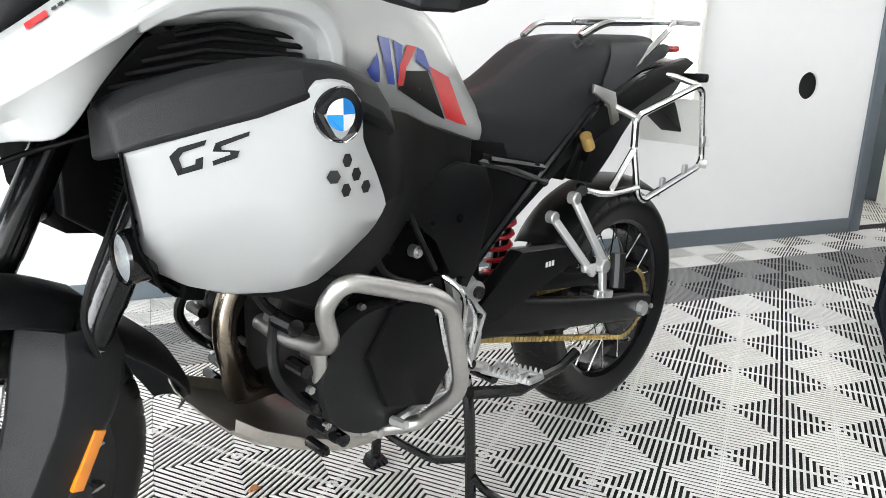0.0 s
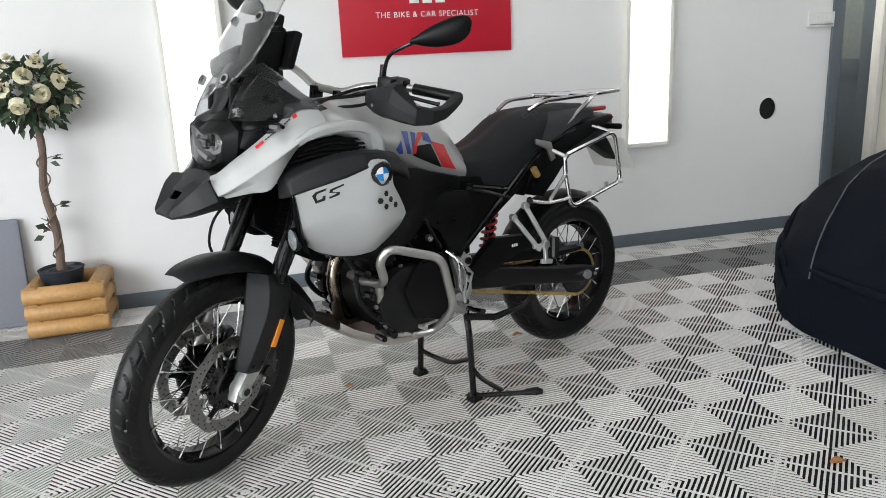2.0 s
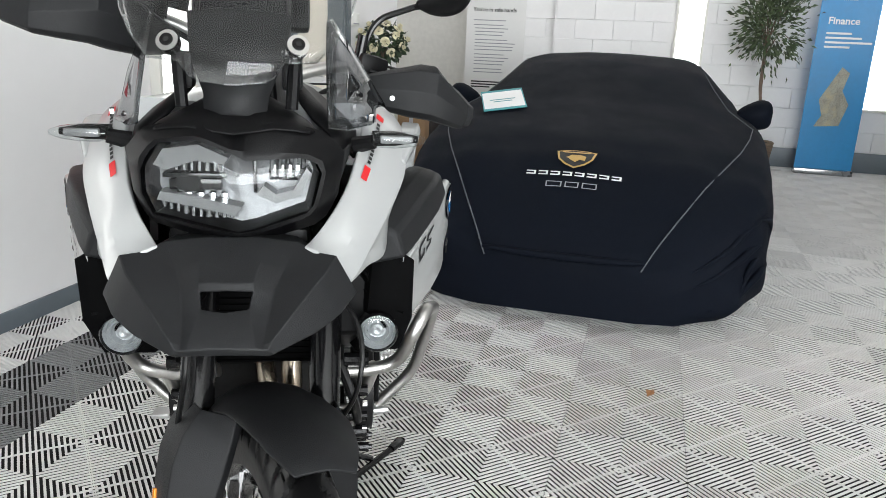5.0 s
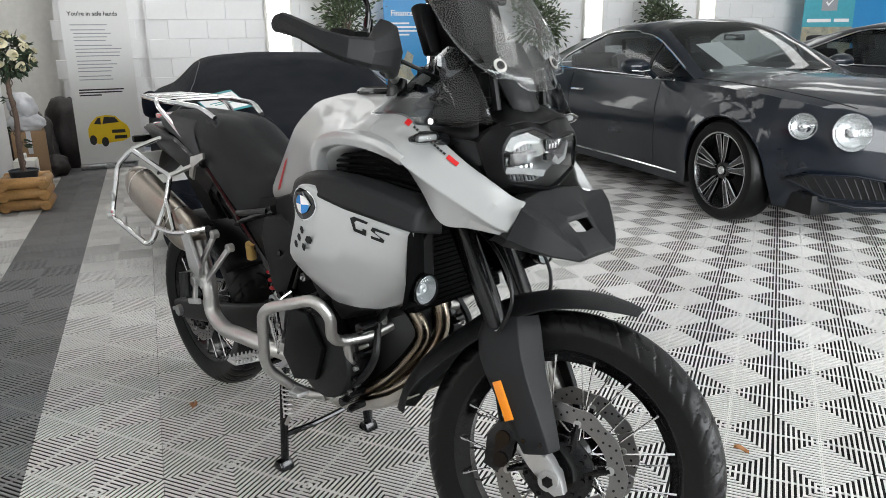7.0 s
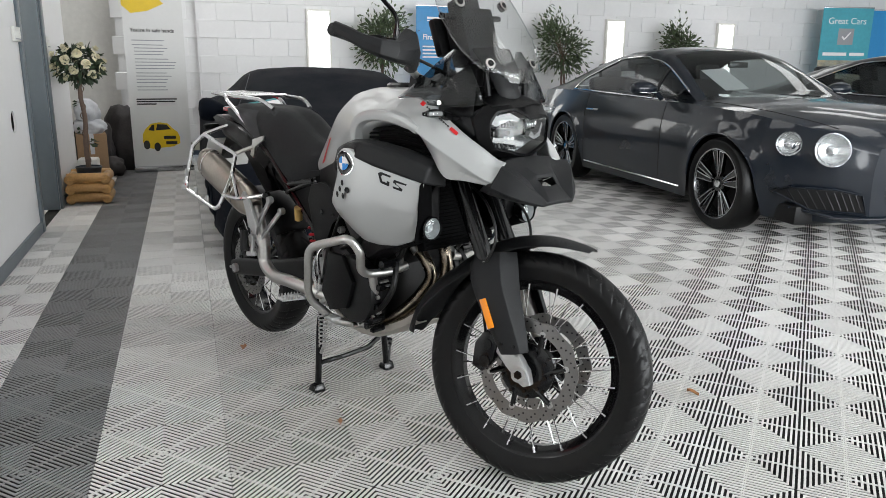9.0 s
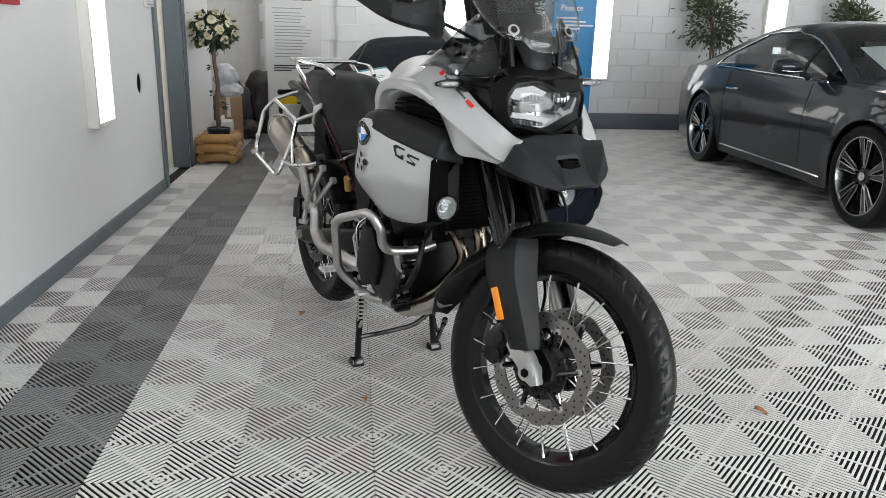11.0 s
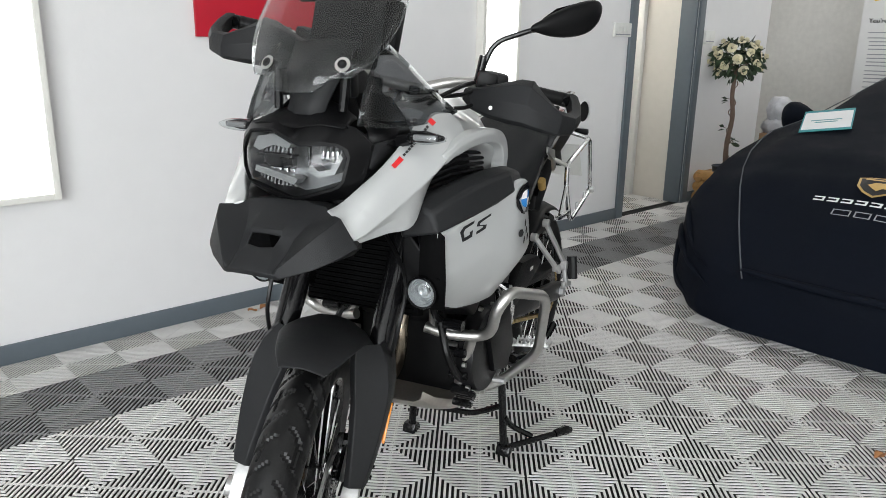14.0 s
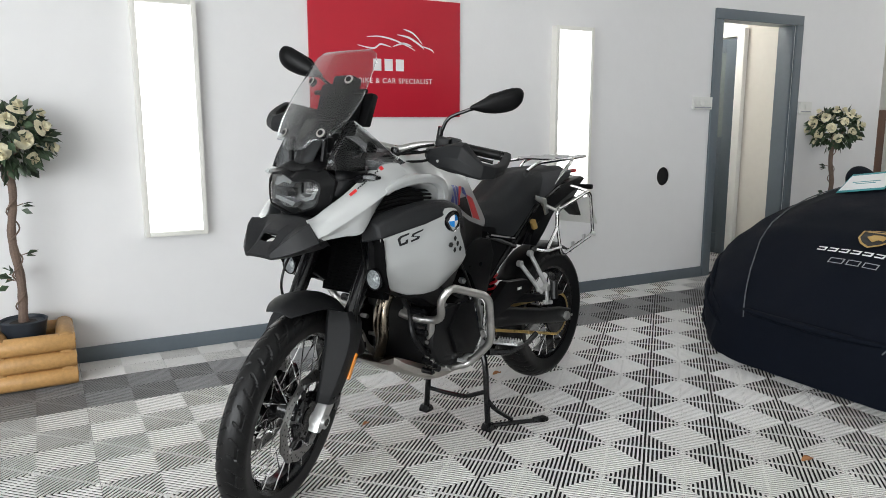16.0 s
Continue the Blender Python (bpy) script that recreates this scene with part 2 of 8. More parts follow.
def lettering(name, text, m, size, mat, parent, depth=0.001, align="CENTER", spacing=1.0, bold=0.0):
    c = bpy.data.curves.new(name, "FONT")
    c.body, c.size, c.extrude, c.align_x, c.align_y = text, size, depth, align, "CENTER"
    c.space_character, c.offset = spacing, bold
    tmp = bpy.data.objects.new(name, c)
    me = bpy.data.meshes.new_from_object(tmp)
    bpy.data.objects.remove(tmp)
    me.materials.clear()
    me.materials.append(mat)
    ob = new(name, me)
    ob.parent = parent
    ob.matrix_local = m
    return ob


def structure(name, bm, mat, label, category, smooth=35):
    ob = finish(bm, name, mat, None, "", smooth)
    return tagged(ob, label, category, kind="structure")


# ---- the room ----
WALL_Y, FAR_X, FRONT_X, SIDE_Y, TOP = 2.11, 6.95, -5.6, -11.2, 3.0

bm = bmesh.new()
box2(bm, (FRONT_X - 0.2, SIDE_Y - 0.2, -0.16), (FAR_X + 1.2, 4.2, -0.02))
floor = structure("floor", bm, M["subfloor"], "near-black base under ribbed plastic floor tiles, standing in for shaded rib gaps", "floor")

bm = bmesh.new()
box2(bm, (FRONT_X - 0.2, SIDE_Y - 0.2, TOP), (FAR_X + 1.2, 4.2, TOP + 0.15))
structure("ceiling", bm, M["ceiling"], "plain white painted ceiling of the showroom", "ceiling")

# long white wall with the sign, in pieces round the doorway and the round hole
DOOR_L, DOOR_R, DOOR_T = 2.865, 3.735, 2.03
HOLE = (2.328, 0.831, 0.066, 0.071)


def wall_sheet(bm, x0, x1, z0, z1, y0, y1):
    box2(bm, (x0, y0, z0), (x1, y1, z1))


bm = bmesh.new()
wall_sheet(bm, FRONT_X - 0.2, HOLE[0] - 0.2, 0, TOP, WALL_Y, WALL_Y + 0.14)
wall_sheet(bm, HOLE[0] + 0.2, DOOR_L, 0, TOP, WALL_Y, WALL_Y + 0.14)
wall_sheet(bm, DOOR_L, DOOR_R, DOOR_T, TOP, WALL_Y, WALL_Y + 0.14)
wall_sheet(bm, DOOR_R, 5.0, 0, TOP, WALL_Y, WALL_Y + 0.14)
wall_sheet(bm, HOLE[0] - 0.2, HOLE[0] + 0.2, HOLE[1] + 0.2, TOP, WALL_Y, WALL_Y + 0.14)
wall_sheet(bm, HOLE[0] - 0.2, HOLE[0] + 0.2, 0, HOLE[1] - 0.2, WALL_Y, WALL_Y + 0.14)
ring_o, ring_i = [], []
for k in range(32):
    a = 2 * math.pi * k / 32
    c, s = math.cos(a), math.sin(a)
    f = 0.2 / max(abs(c), abs(s))
    ring_o.append((HOLE[0] + c * f, WALL_Y, HOLE[1] + s * f))
    ring_i.append((HOLE[0] + c * HOLE[2], WALL_Y, HOLE[1] + s * HOLE[3]))
deep = [(x, y + 0.012, z) for x, y, z in ring_i]
grid(bm, [ring_o, ring_i, deep], close_v=True)
structure("wall_sign", bm, M["wall"], "smooth white painted wall with sign, light panels and doorway", "wall", smooth=20)

# Black board in place of the unlit depth behind the wall hole.
bm = bmesh.new()
box2(bm, (HOLE[0] - 0.19, WALL_Y + 0.03, HOLE[1] - 0.19), (HOLE[0] + 0.19, WALL_Y + 0.06, HOLE[1] + 0.19))
structure("hole_backing", bm, M["hole_shade"], "black board behind the round wall hole, standing in for its dark depth", "wall hole")

bm = bmesh.new()
for x0, x1 in ((FRONT_X, 2.785), (3.82, 5.0)):
    box2(bm, (x0, WALL_Y - 0.016, 0), (x1, WALL_Y - 0.001, 0.082), 0.003)
structure("baseboard", bm, M["grey_trim"], "slate grey painted skirting board along the white wall", "baseboard")

# doorway: grey architrave, cream passage and a grey door at its end
bm = bmesh.new()
for x0, x1, z0, z1 in ((2.785, 2.865, 0, 2.03), (3.735, 3.815, 0, 2.03), (2.785, 3.815, 2.03, 2.11)):
    box2(bm, (x0, WALL_Y - 0.022, z0), (x1, WALL_Y - 0.001, z1), 0.004)
for x0, x1 in ((2.866, 2.892), (3.708, 3.734)):
    box2(bm, (x0, WALL_Y, 0), (x1, WALL_Y + 0.14, 2.03), 0.002)
structure("door_frame", bm, M["grey_trim"], "slate grey painted door frame round an open doorway", "door frame")
bm = bmesh.new()
box2(bm, (3.735, WALL_Y + 0.142, 0), (3.86, 3.5, 2.6))
box2(bm, (2.62, WALL_Y + 0.142, 0), (2.72, 3.5, 2.6))
box2(bm, (2.62, 3.5, 0), (3.86, 3.6, 2.6))
box2(bm, (2.62, WALL_Y + 0.142, 2.36), (3.86, 3.6, 2.46))
M["cream"] = material("cream_paint", (0.66, 0.63, 0.57), 0.6, vary=0.03, scale=2, bump=0.1, bump_scale=30)
structure("passage_wall", bm, M["cream"], "cream painted walls of the short passage behind the doorway", "wall")
door = tagged(new("door_1"), "dark grey panelled door with a glazed upper light, shut in the passage wall", "door", kind="structure")
door.matrix_world = pose(3.710, 2.66, 0, 0, 0, 90)
bm = bmesh.new()
for lo, hi in (((0, -0.02, 0.01), (0.11, 0.02, 1.98)), ((0.67, -0.02, 0.01), (0.78, 0.02, 1.98)), ((0.11, -0.02, 0.01), (0.67, 0.02, 0.2)),
               ((0.11, -0.02, 0.95), (0.67, 0.02, 1.1)), ((0.11, -0.02, 1.86), (0.67, 0.02, 1.98)), ((0.11, -0.008, 0.2), (0.67, 0.008, 0.95))):
    box2(bm, lo, hi, 0.003)
part("door_leaf", bm, M["door_paint"], door)
bm = bmesh.new()
box2(bm, (0.11, -0.003, 1.1), (0.67, 0.003, 1.86))
M["door_glass"] = material("dark_door_glass", (0.15, 0.18, 0.18), 0.08, vary=0.1, scale=3, coat=0.5)
part("pane", bm, M["door_glass"], door)
bm = bmesh.new()
for lo, hi in (((-0.09, -0.02, 0), (-0.01, 0.03, 2.06)), ((0.79, -0.02, 0), (0.83, 0.03, 2.06)), ((-0.01, -0.02, 1.99), (0.79, 0.03, 2.06))):
    box2(bm, lo, hi, 0.004)
part("door_casing", bm, M["white_plastic"], door, "white painted casing")
bm = bmesh.new()
tube(bm, bend([(0.73, 0.02, 1.02), (0.73, 0.06, 1.02), (0.62, 0.06, 1.02)], 0.015), 0.009)
box2(bm, (0.71, 0.02, 0.93), (0.75, 0.026, 1.1), 0.002)
part("door_handle", bm, M["white_plastic"], door)

# storage recess beyond the white wall
bm = bmesh.new()
box2(bm, (4.9, WALL_Y + 0.145, 0), (5.0, 4.0, TOP))
box2(bm, (5.0, 3.9, 0), (FAR_X + 0.6, 4.0, TOP))
box2(bm, (FAR_X + 0.45, 1.25, 0), (FAR_X + 0.6, 3.9, TOP))
structure("wall_recess", bm, M["beige"], "dull beige rendered walls of the storage recess", "wall")

# far wall of painted blocks
bm = bmesh.new()
box2(bm, (FAR_X + 0.012, SIDE_Y, 0.2), (FAR_X + 0.2, 0.86, TOP))
box2(bm, (FAR_X + 0.132, 0.86, 0.2), (FAR_X + 0.32, 1.8, TOP))
far_wall = structure("wall_far", bm, M["mortar"], "white painted concrete block wall at the back", "wall")
bm = bmesh.new()
box2(bm, (FAR_X - 0.006, SIDE_Y, 0), (FAR_X + 0.1, 0.86, 0.215), 0.004)
structure("plinth", bm, M["grey_trim"], "dark grey painted band along the foot of the block wall", "baseboard")

# side and front closing walls with glazed shopfront openings
bm = bmesh.new()
for lo, hi in (((FRONT_X, SIDE_Y - 0.2, 0), (FAR_X + 0.2, SIDE_Y, TOP)),):
    box2(bm, lo, hi)
structure("wall_side", bm, M["wall"], "plain white closing wall of the showroom", "wall")
bm = bmesh.new()
for lo, hi in (((FRONT_X - 0.2, SIDE_Y, 0), (FRONT_X, -9.4, TOP)), ((FRONT_X - 0.2, -9.4, 2.8), (FRONT_X, -0.6, TOP)),
               ((FRONT_X - 0.2, -9.4, 0), (FRONT_X, -0.6, 0.4)), ((FRONT_X - 0.2, -0.6, 0), (FRONT_X, WALL_Y, TOP))):
    box2(bm, lo, hi)
structure("wall_front", bm, M["wall"], "white closing wall with a wide shopfront window", "wall")
bm = bmesh.new()
for y in (-9.4, -7.2, -5.0, -2.8, -0.66):
    box2(bm, (FRONT_X - 0.13, y, 0.4), (FRONT_X - 0.07, y + 0.06, 2.8))
box2(bm, (FRONT_X - 0.13, -9.4, 0.4), (FRONT_X - 0.07, -0.6, 0.46))
box2(bm, (FRONT_X - 0.13, -9.4, 2.74), (FRONT_X - 0.07, -0.6, 2.8))
win = structure("window_1", bm, M["grey_trim"], "grey framed shopfront glazing", "window")
bm = bmesh.new()
box2(bm, (FRONT_X - 0.103, -9.4, 0.46), (FRONT_X - 0.097, -0.66, 2.74))
pane = part("pane", bm, M["pane"], win)
pane.visible_shadow = False


# ---- lamps of the room ----
def light_panel(m, w, h, label, category, group, lit):
    """A shallow framed LED panel; the diffuser faces local -y."""
    ob = thing("light_panel", m, label, category, group)
    bm = bmesh.new()
    f = 0.026
    for lo, hi in (((-w / 2, -0.03, 0), (-w / 2 + f, 0.03, h)), ((w / 2 - f, -0.03, 0), (w / 2, 0.03, h)),
                   ((-w / 2 + f, -0.03, 0), (w / 2 - f, 0.03, f)), ((-w / 2 + f, -0.03, h - f), (w / 2 - f, 0.03, h))):
        box2(bm, lo, hi, 0.004)
    part("frame", bm, M["panel_frame"], ob)
    bm = bmesh.new()
    box2(bm, (-w / 2 + f, -0.022, f), (w / 2 - f, 0.02, h - f))
    part("diffuser", bm, lit, ob, "glowing white diffuser")
    return ob


first_panel = light_panel(pose(-1.27, WALL_Y - 0.031, 0.65), 0.325, 1.235, "tall bright white LED light panel fixed to the white wall", "light panel", "light panels on the walls", M["panel_light"])
copy_thing(first_panel, pose(1.40, WALL_Y - 0.031, 0.655))
for y in (-0.655, -2.62, -5.07, -7.05):
    copy_thing(first_panel, pose(FAR_X - 0.031, y, 0.66, 0, 0, -90))
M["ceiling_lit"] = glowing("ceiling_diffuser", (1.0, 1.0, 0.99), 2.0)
first_lamp = light_panel(pose(0, 0, 0), 0.6, 1.5, "unseen white LED panel put under the ceiling to light the room", "ceiling light", "ceiling lights", M["ceiling_lit"])
first_lamp.name = "ceiling_light"
first_lamp.matrix_world = pose(3.4, 0.1, TOP - 0.032, 90, 0, 90)
# Out of view; the extra panels at the far end and recess are added fill.
for x, y in ((0.0, 0.9), (2.6, 0.9), (4.5, 1.0), (6.0, 2.9), (5.5, 1.6), (6.3, 0.2), (5.4, 2.7), (5.5, 0.5), (4.4, -0.6), (6.2, -3.4), (6.3, 1.2), (-2.4, -1.6), (0.4, -1.6), (3.0, -1.6), (5.6, -1.6), (-2.4, -4.6), (0.4, -4.6), (3.0, -6.6), (5.6, -6.6), (0.4, -8), (4.2, -8)):
    copy_thing(first_lamp, pose(x, y, TOP - 0.032, 90, 0, 90))

# Unseen fill panel, added to brighten the passage walls behind the doorway.
M["passage_fill_glow"] = glowing("passage_fill_diffuser", (1.0, 0.98, 0.95), 12.0)
passage_fill = light_panel(pose(2.80, 2.9, 2.325, 90, 0, 90), 0.5, 0.85, "unseen glowing panel added under the passage ceiling as fill", "ceiling light", "", M["passage_fill_glow"])
passage_fill.name = "passage_light"

# ---- wall sign ----
sign = thing("wall_sign_board", pose(0.013, WALL_Y - 0.012, 1.283), "red rectangular business sign with white outline emblem and lettering", "sign")
bm = bmesh.new()
box2(bm, (-0.497, -0.006, 0), (0.497, 0.008, 0.705), 0.002)
part("board", bm, M["red_sign"], sign)
bm = bmesh.new()
for pts, r in (([(-0.20, 0.42), (-0.10, 0.405), (-0.05, 0.43), (0.02, 0.415)], 0.006), ([(0.03, 0.42), (0.10, 0.44), (0.16, 0.425)], 0.006),
               ([(0.06, 0.49), (0.14, 0.475), (0.22, 0.43), (0.24, 0.41)], 0.007), ([(0.10, 0.525), (0.17, 0.50), (0.23, 0.44)], 0.006),
               ([(-0.14, 0.47), (-0.06, 0.475), (0.03, 0.46), (0.13, 0.425), (0.18, 0.40)], 0.005), ([(0.22, 0.43), (0.29, 0.41), (0.31, 0.39)], 0.005)):
    q = spline([(a, 0, b) for a, b in pts], 6)
    k = len(q)
    up = [bm.verts.new((p.x, -0.0085, p.z + r * math.sin(math.pi * (0.08 + 0.84 * i / (k - 1))))) for i, p in enumerate(q)]
    dn = [bm.verts.new((p.x, -0.0085, p.z - r * math.sin(math.pi * (0.08 + 0.84 * i / (k - 1))))) for i, p in enumerate(q)]
    for i in range(k - 1):
        bm.faces.new((up[i], up[i + 1], dn[i + 1], dn[i]))
part("emblem", bm, M["white"], sign, "white swooping outline emblem")
bm = bmesh.new()
for x in (-0.075, 0.0, 0.075):
    box2(bm, (x - 0.027, -0.0085, 0.275), (x + 0.027, -0.0065, 0.345), 0.0005)
part("emblem_bars", bm, M["white"], sign, "three white blocks")
lettering("lettering", "THE BIKE & CAR SPECIALIST", pose(0.0, -0.0075, 0.215, 90), 0.043, M["white"], sign, spacing=1.12)


# ---- small fittings on the wall ----
def wall_plate(m, w, h, label, gang):
    ob = thing("wall_socket", m, label, "socket")
    bm = bmesh.new()
    box2(bm, (-w / 2, -0.02, -h / 2), (w / 2, 0.0, h / 2), 0.004)
    part("plate", bm, M["white_plastic"], ob)
    for i in range(gang):
        x = (i - (gang - 1) / 2) * w / max(gang, 1) * 0.8
        bm = bmesh.new()
        box2(bm, (x - 0.012, -0.024, -0.02), (x + 0.012, -0.019, 0.02), 0.003)
        part("rocker", bm, M["white_plastic"], ob)
    bm = bmesh.new()
    box2(bm, (-w / 2 + 0.012, -0.0212, -h / 2 + 0.012), (w / 2 - 0.012, -0.0205, -h / 2 + 0.02))
    part("marking", bm, M["grey_text"], ob)
    return ob


wall_plate(pose(2.69, WALL_Y - 0.002, 1.387), 0.205, 0.095, "white plastic multi-gang switch plate beside the doorway", 4)
wall_plate(pose(3.925, WALL_Y - 0.002, 1.36), 0.15, 0.10, "cream plastic switch plate beyond the doorway", 1)


# ---- covered sports car ----
def covered_car():
    ob = thing("covered_car", pose(1.10, -0.055, 0, 0, 0, 0), "low sports car under a fitted black cloth cover with grey seams", "covered car")
    S = [(0.0, .325, .40), (.015, .345, .47), (.05, .385, .56), (.11, .44, .67), (.2, .51, .775), (.35, .62, .86), (.5, .705, .91), (.75, .79, .955), (1.0, .85, .975), (1.36, .935, .985), (1.66, 1.04, .985),
         (1.96, 1.13, .985), (2.26, 1.18, .985), (2.6, 1.19, .985), (2.95, 1.14, .99), (3.4, 1.05, 1.0), (3.95, .95, .99), (4.3, .90, .96), (4.47, .80, .91), (4.55, .6, .86), (4.58, .35, .82)]
    xs = [a for a, b, c in S]
    zt = [b for a, b, c in S]
    ww = [c for a, b, c in S]

    def sect(s):
        z, w = float(np.interp(s, xs, zt)), float(np.interp(s, xs, ww))
        cab = max(0.0, min(1.0, (s - 1.0) / 0.7)) * max(0.0, min(1.0, (4.2 - s) / 1.4))
        zs = (1 - cab) * z * 0.86 + cab * min(0.80, z * 0.86)
        rw = (1 - cab) * w * 0.6 + cab * 0.56
        zr = (1 - cab) * z * 0.975 + cab * (z - 0.045)
        base = [(w * 0.90, 0.065), (w * 0.99, 0.13), (w, min(0.30, z * 0.6)), (w * 0.985, zs * 0.8), (w * 0.915, zs), ((w * 0.915 + rw) / 2, zs + (zr - zs) * (0.5 + 0.04 * cab)), (rw, zr), (rw * 0.5, z - 0.008)]
        pts = [(y, zz) for y, zz in base] + [(0, z)] + [(-y, zz) for y, zz in reversed(base)]
        return [Vector((s, p.x, p.y)) for p in spline([(a, b, 0) for a, b in pts], 4)]

    rows = []
    for s in sorted(set([round(v, 3) for v in np.linspace(0, 4.58, 74)] + [.02, .05, .09])):
        row = []
        for p in sect(s):
            low = max(0.0, 1 - p.z / 0.75)
            n = noise.noise(Vector((p.x * 2.2, p.y * 2.2, p.z * 5))) * 0.010 + noise.noise(Vector((p.x * 9, p.y * 9, p.z * 2.0 + p.x * 3))) * 0.026 * low
            fold = math.sin((p.x * 2.6 + p.z * 7 + 2.2 * noise.noise(p * 1.4)) * 2.6) * 0.017 * low * min(1.0, abs(p.y) * 1.5)
            f = 1 + (n + fold) / max(abs(p.y), 0.3)
            row.append((p.x - n * 1.2 * (1 if s < 0.5 else 0), p.y * f, p.z + n * 0.5 * (p.z > 0.1)))
        rows.append(row)
    bm = bmesh.new()
    V = grid(bm, rows)
    bm.faces.new(V[0])
    bm.faces.new(V[-1])
    body = part("cloth", bm, M["cover"], ob, smooth=60)
    for sx in (.98, 3.58):
        for sy in (1, -1):
            bm = bmesh.new()
            revolve(bm, [(.20, -.10), (.31, -.11), (.33, -.08), (.333, 0), (.33, .08), (.31, .11), (.20, .10)], (sx, sy * .78, .333), axis="y", seg=36)
            part("tyre", bm, M["rubber"], ob, "black tyre under the cover")
    for sy in (1, -1):
        bm = bmesh.new()
        ring = []
        for k, (x, y, z, ry, rz) in enumerate(((1.76, .80, .84, .05, .05), (1.76, .87, .865, .10, .065), (1.77, .93, .88, .115, .085), (1.78, .99, .88, .10, .08), (1.79, 1.02, .875, .06, .05))):
            ring.append([(x + ry * math.cos(a) * 0.95, sy * y, z + rz * math.sin(a) - 0.02 * (math.sin(a) < -0.5)) for a in (2 * math.pi * j / 16 for j in range(16))])
        loft(bm, ring)
        subdiv(part("mirror_pocket", bm, M["cover"], ob, smooth=60))

    def on(s, y):
        pts = sect(s)
        for a, b in zip(pts, pts[1:]):
            if (a.y - y) * (b.y - y) <= 0 and a.y != b.y:
                t = (y - a.y) / (b.y - a.y)
                return a.lerp(b, t)
        return pts[0] if y > 0 else pts[-1]

    def surf(s, y, lift=0.006):
        p = on(s, y)
        e = 0.03
        nx = (on(s + e, y) - on(s - e, y)).cross(on(s, y + e) - on(s, y - e)).normalized()
        nx = -nx if nx.z < 0 else nx
        return p + nx * lift, nx

    for sy in (1, -1):
        bm = bmesh.new()
        tube(bm, [surf(s, sy * y, 0.010)[0] for s, y in ((.006, .345), (.03, .365), (.07, .395), (.12, .43), (.2, .48), (.4, .59), (.6, .68), (.85, .77), (1.1, .83), (1.3, .86))], 0.0035, 6)
        part("seam", bm, M["seam"], ob, "grey stitched seam")
        bm = bmesh.new()
        tube(bm, [surf(s, sy * y, 0.010)[0] for s, y in ((1.3, .86), (1.55, .74), (1.85, .66), (2.25, .585), (2.8, .58), (3.4, .64))], 0.003, 6)
        part("seam", bm, M["seam"], ob, "grey stitched seam")

    # rolled hem over the bumper and gathered folds at the corners
    bm = bmesh.new()
    tube(bm, [(-.004 + .012 * (y / .36) ** 2, y, .335 + .008 * (y / .36) ** 2) for y in np.linspace(-.36, .36, 21)], [.006 + .013 * (1 - abs(v)) ** .4 for v in np.linspace(-1, 1, 21)], 10)
    part("hem", bm, M["cover"], ob, "rolled dark hem", 60)

    def wall_point(s, z, sy):
        q = sect(s)[:len(sect(s)) // 2]
        ys, zs = [p.y for p in q], [p.z for p in q]
        return Vector((s, sy * float(np.interp(z, zs, ys)), z))

    for sy in (1, -1):
        for s0, z0, s1, z1, r in ((.03, .22, .40, .40, .016), (.05, .30, .50, .52, .014), (.10, .13, .62, .26, .016), (.30, .50, .75, .36, .012), (.20, .16, .34, .34, .012), (.9, .15, 1.2, .42, .012), (1.5, .14, 1.35, .40, .012)):
            bm = bmesh.new()
            pts = [wall_point(s0 + (s1 - s0) * t, z0 + (z1 - z0) * t + .05 * math.sin(math.pi * t), sy) for t in np.linspace(0, 1, 11)]
            tube(bm, pts, [.002 + r * math.sin(math.pi * t) for t in np.linspace(0, 1, 11)], 10)
            part("fold", bm, M["cover"], ob, smooth=60)

    # emblem and plain bars on the nose
    def frame_at(s, y):
        p, n = surf(s, y, 0.007)
        right = Vector((0, -1, 0))
        up = n.cross(right).normalized() * -1
        up = up if up.z > 0 else -up
        right = up.cross(n).normalized()
        return Matrix((( *right, 0), (*up, 0), (*n, 0), (0, 0, 0, 1))).transposed(), p

    def flat(name, polys, s, y, mat, label, lift=0.0):
        """Flat cloth print that hugs the cover: outlines in metres round the place (s, y)."""
        R, p0 = frame_at(s, y)
        bm = bmesh.new()
        slope = R.to_3x3() @ Vector((0, 1, 0))
        for poly in polys:
            vs = []
            for a, b in poly:
                q, n = surf(s + slope.x * b, y - a, 0.0075 + lift)
                vs.append(bm.verts.new(q))
            bm.faces.new(vs)
        return part(name, bm, mat, ob, label, smooth=0)

    sh = [(-.098, .05), (-.05, .062), (0, .066), (.05, .062), (.098, .05), (.085, -.02), (.05, -.06), (0, -.088), (-.05, -.06), (-.085, -.02)]
    flat("emblem_rim", [sh], .50, .02, M["gold"], "gold edged shield emblem")
    flat("emblem_field", [[(a * .88, b * .86) for a, b in sh]], .50, .02, M["black_text"], "black shield field", 0.001)
    flat("emblem_mark", [[(-.045, -.01), (-.02, .012), (.02, .014), (.05, .0), (.045, -.03), (.02, -.025), (.0, -.045), (-.02, -.03)], [(-.07, .034), (.07, .034), (.07, .046), (-.07, .046)]], .50, .02, M["gold"], "plain gold mark", 0.002)
    for i in range(8):
        a = -.225 + i * .058
        bars = [[(a, -.008), (a + .046, -.008), (a + .046, .001), (a, .001)], [(a, .014), (a + .046, .014), (a + .046, .022), (a, .022)], [(a + .036, .001), (a + .046, .001), (a + .046, .014), (a + .036, .014)]]
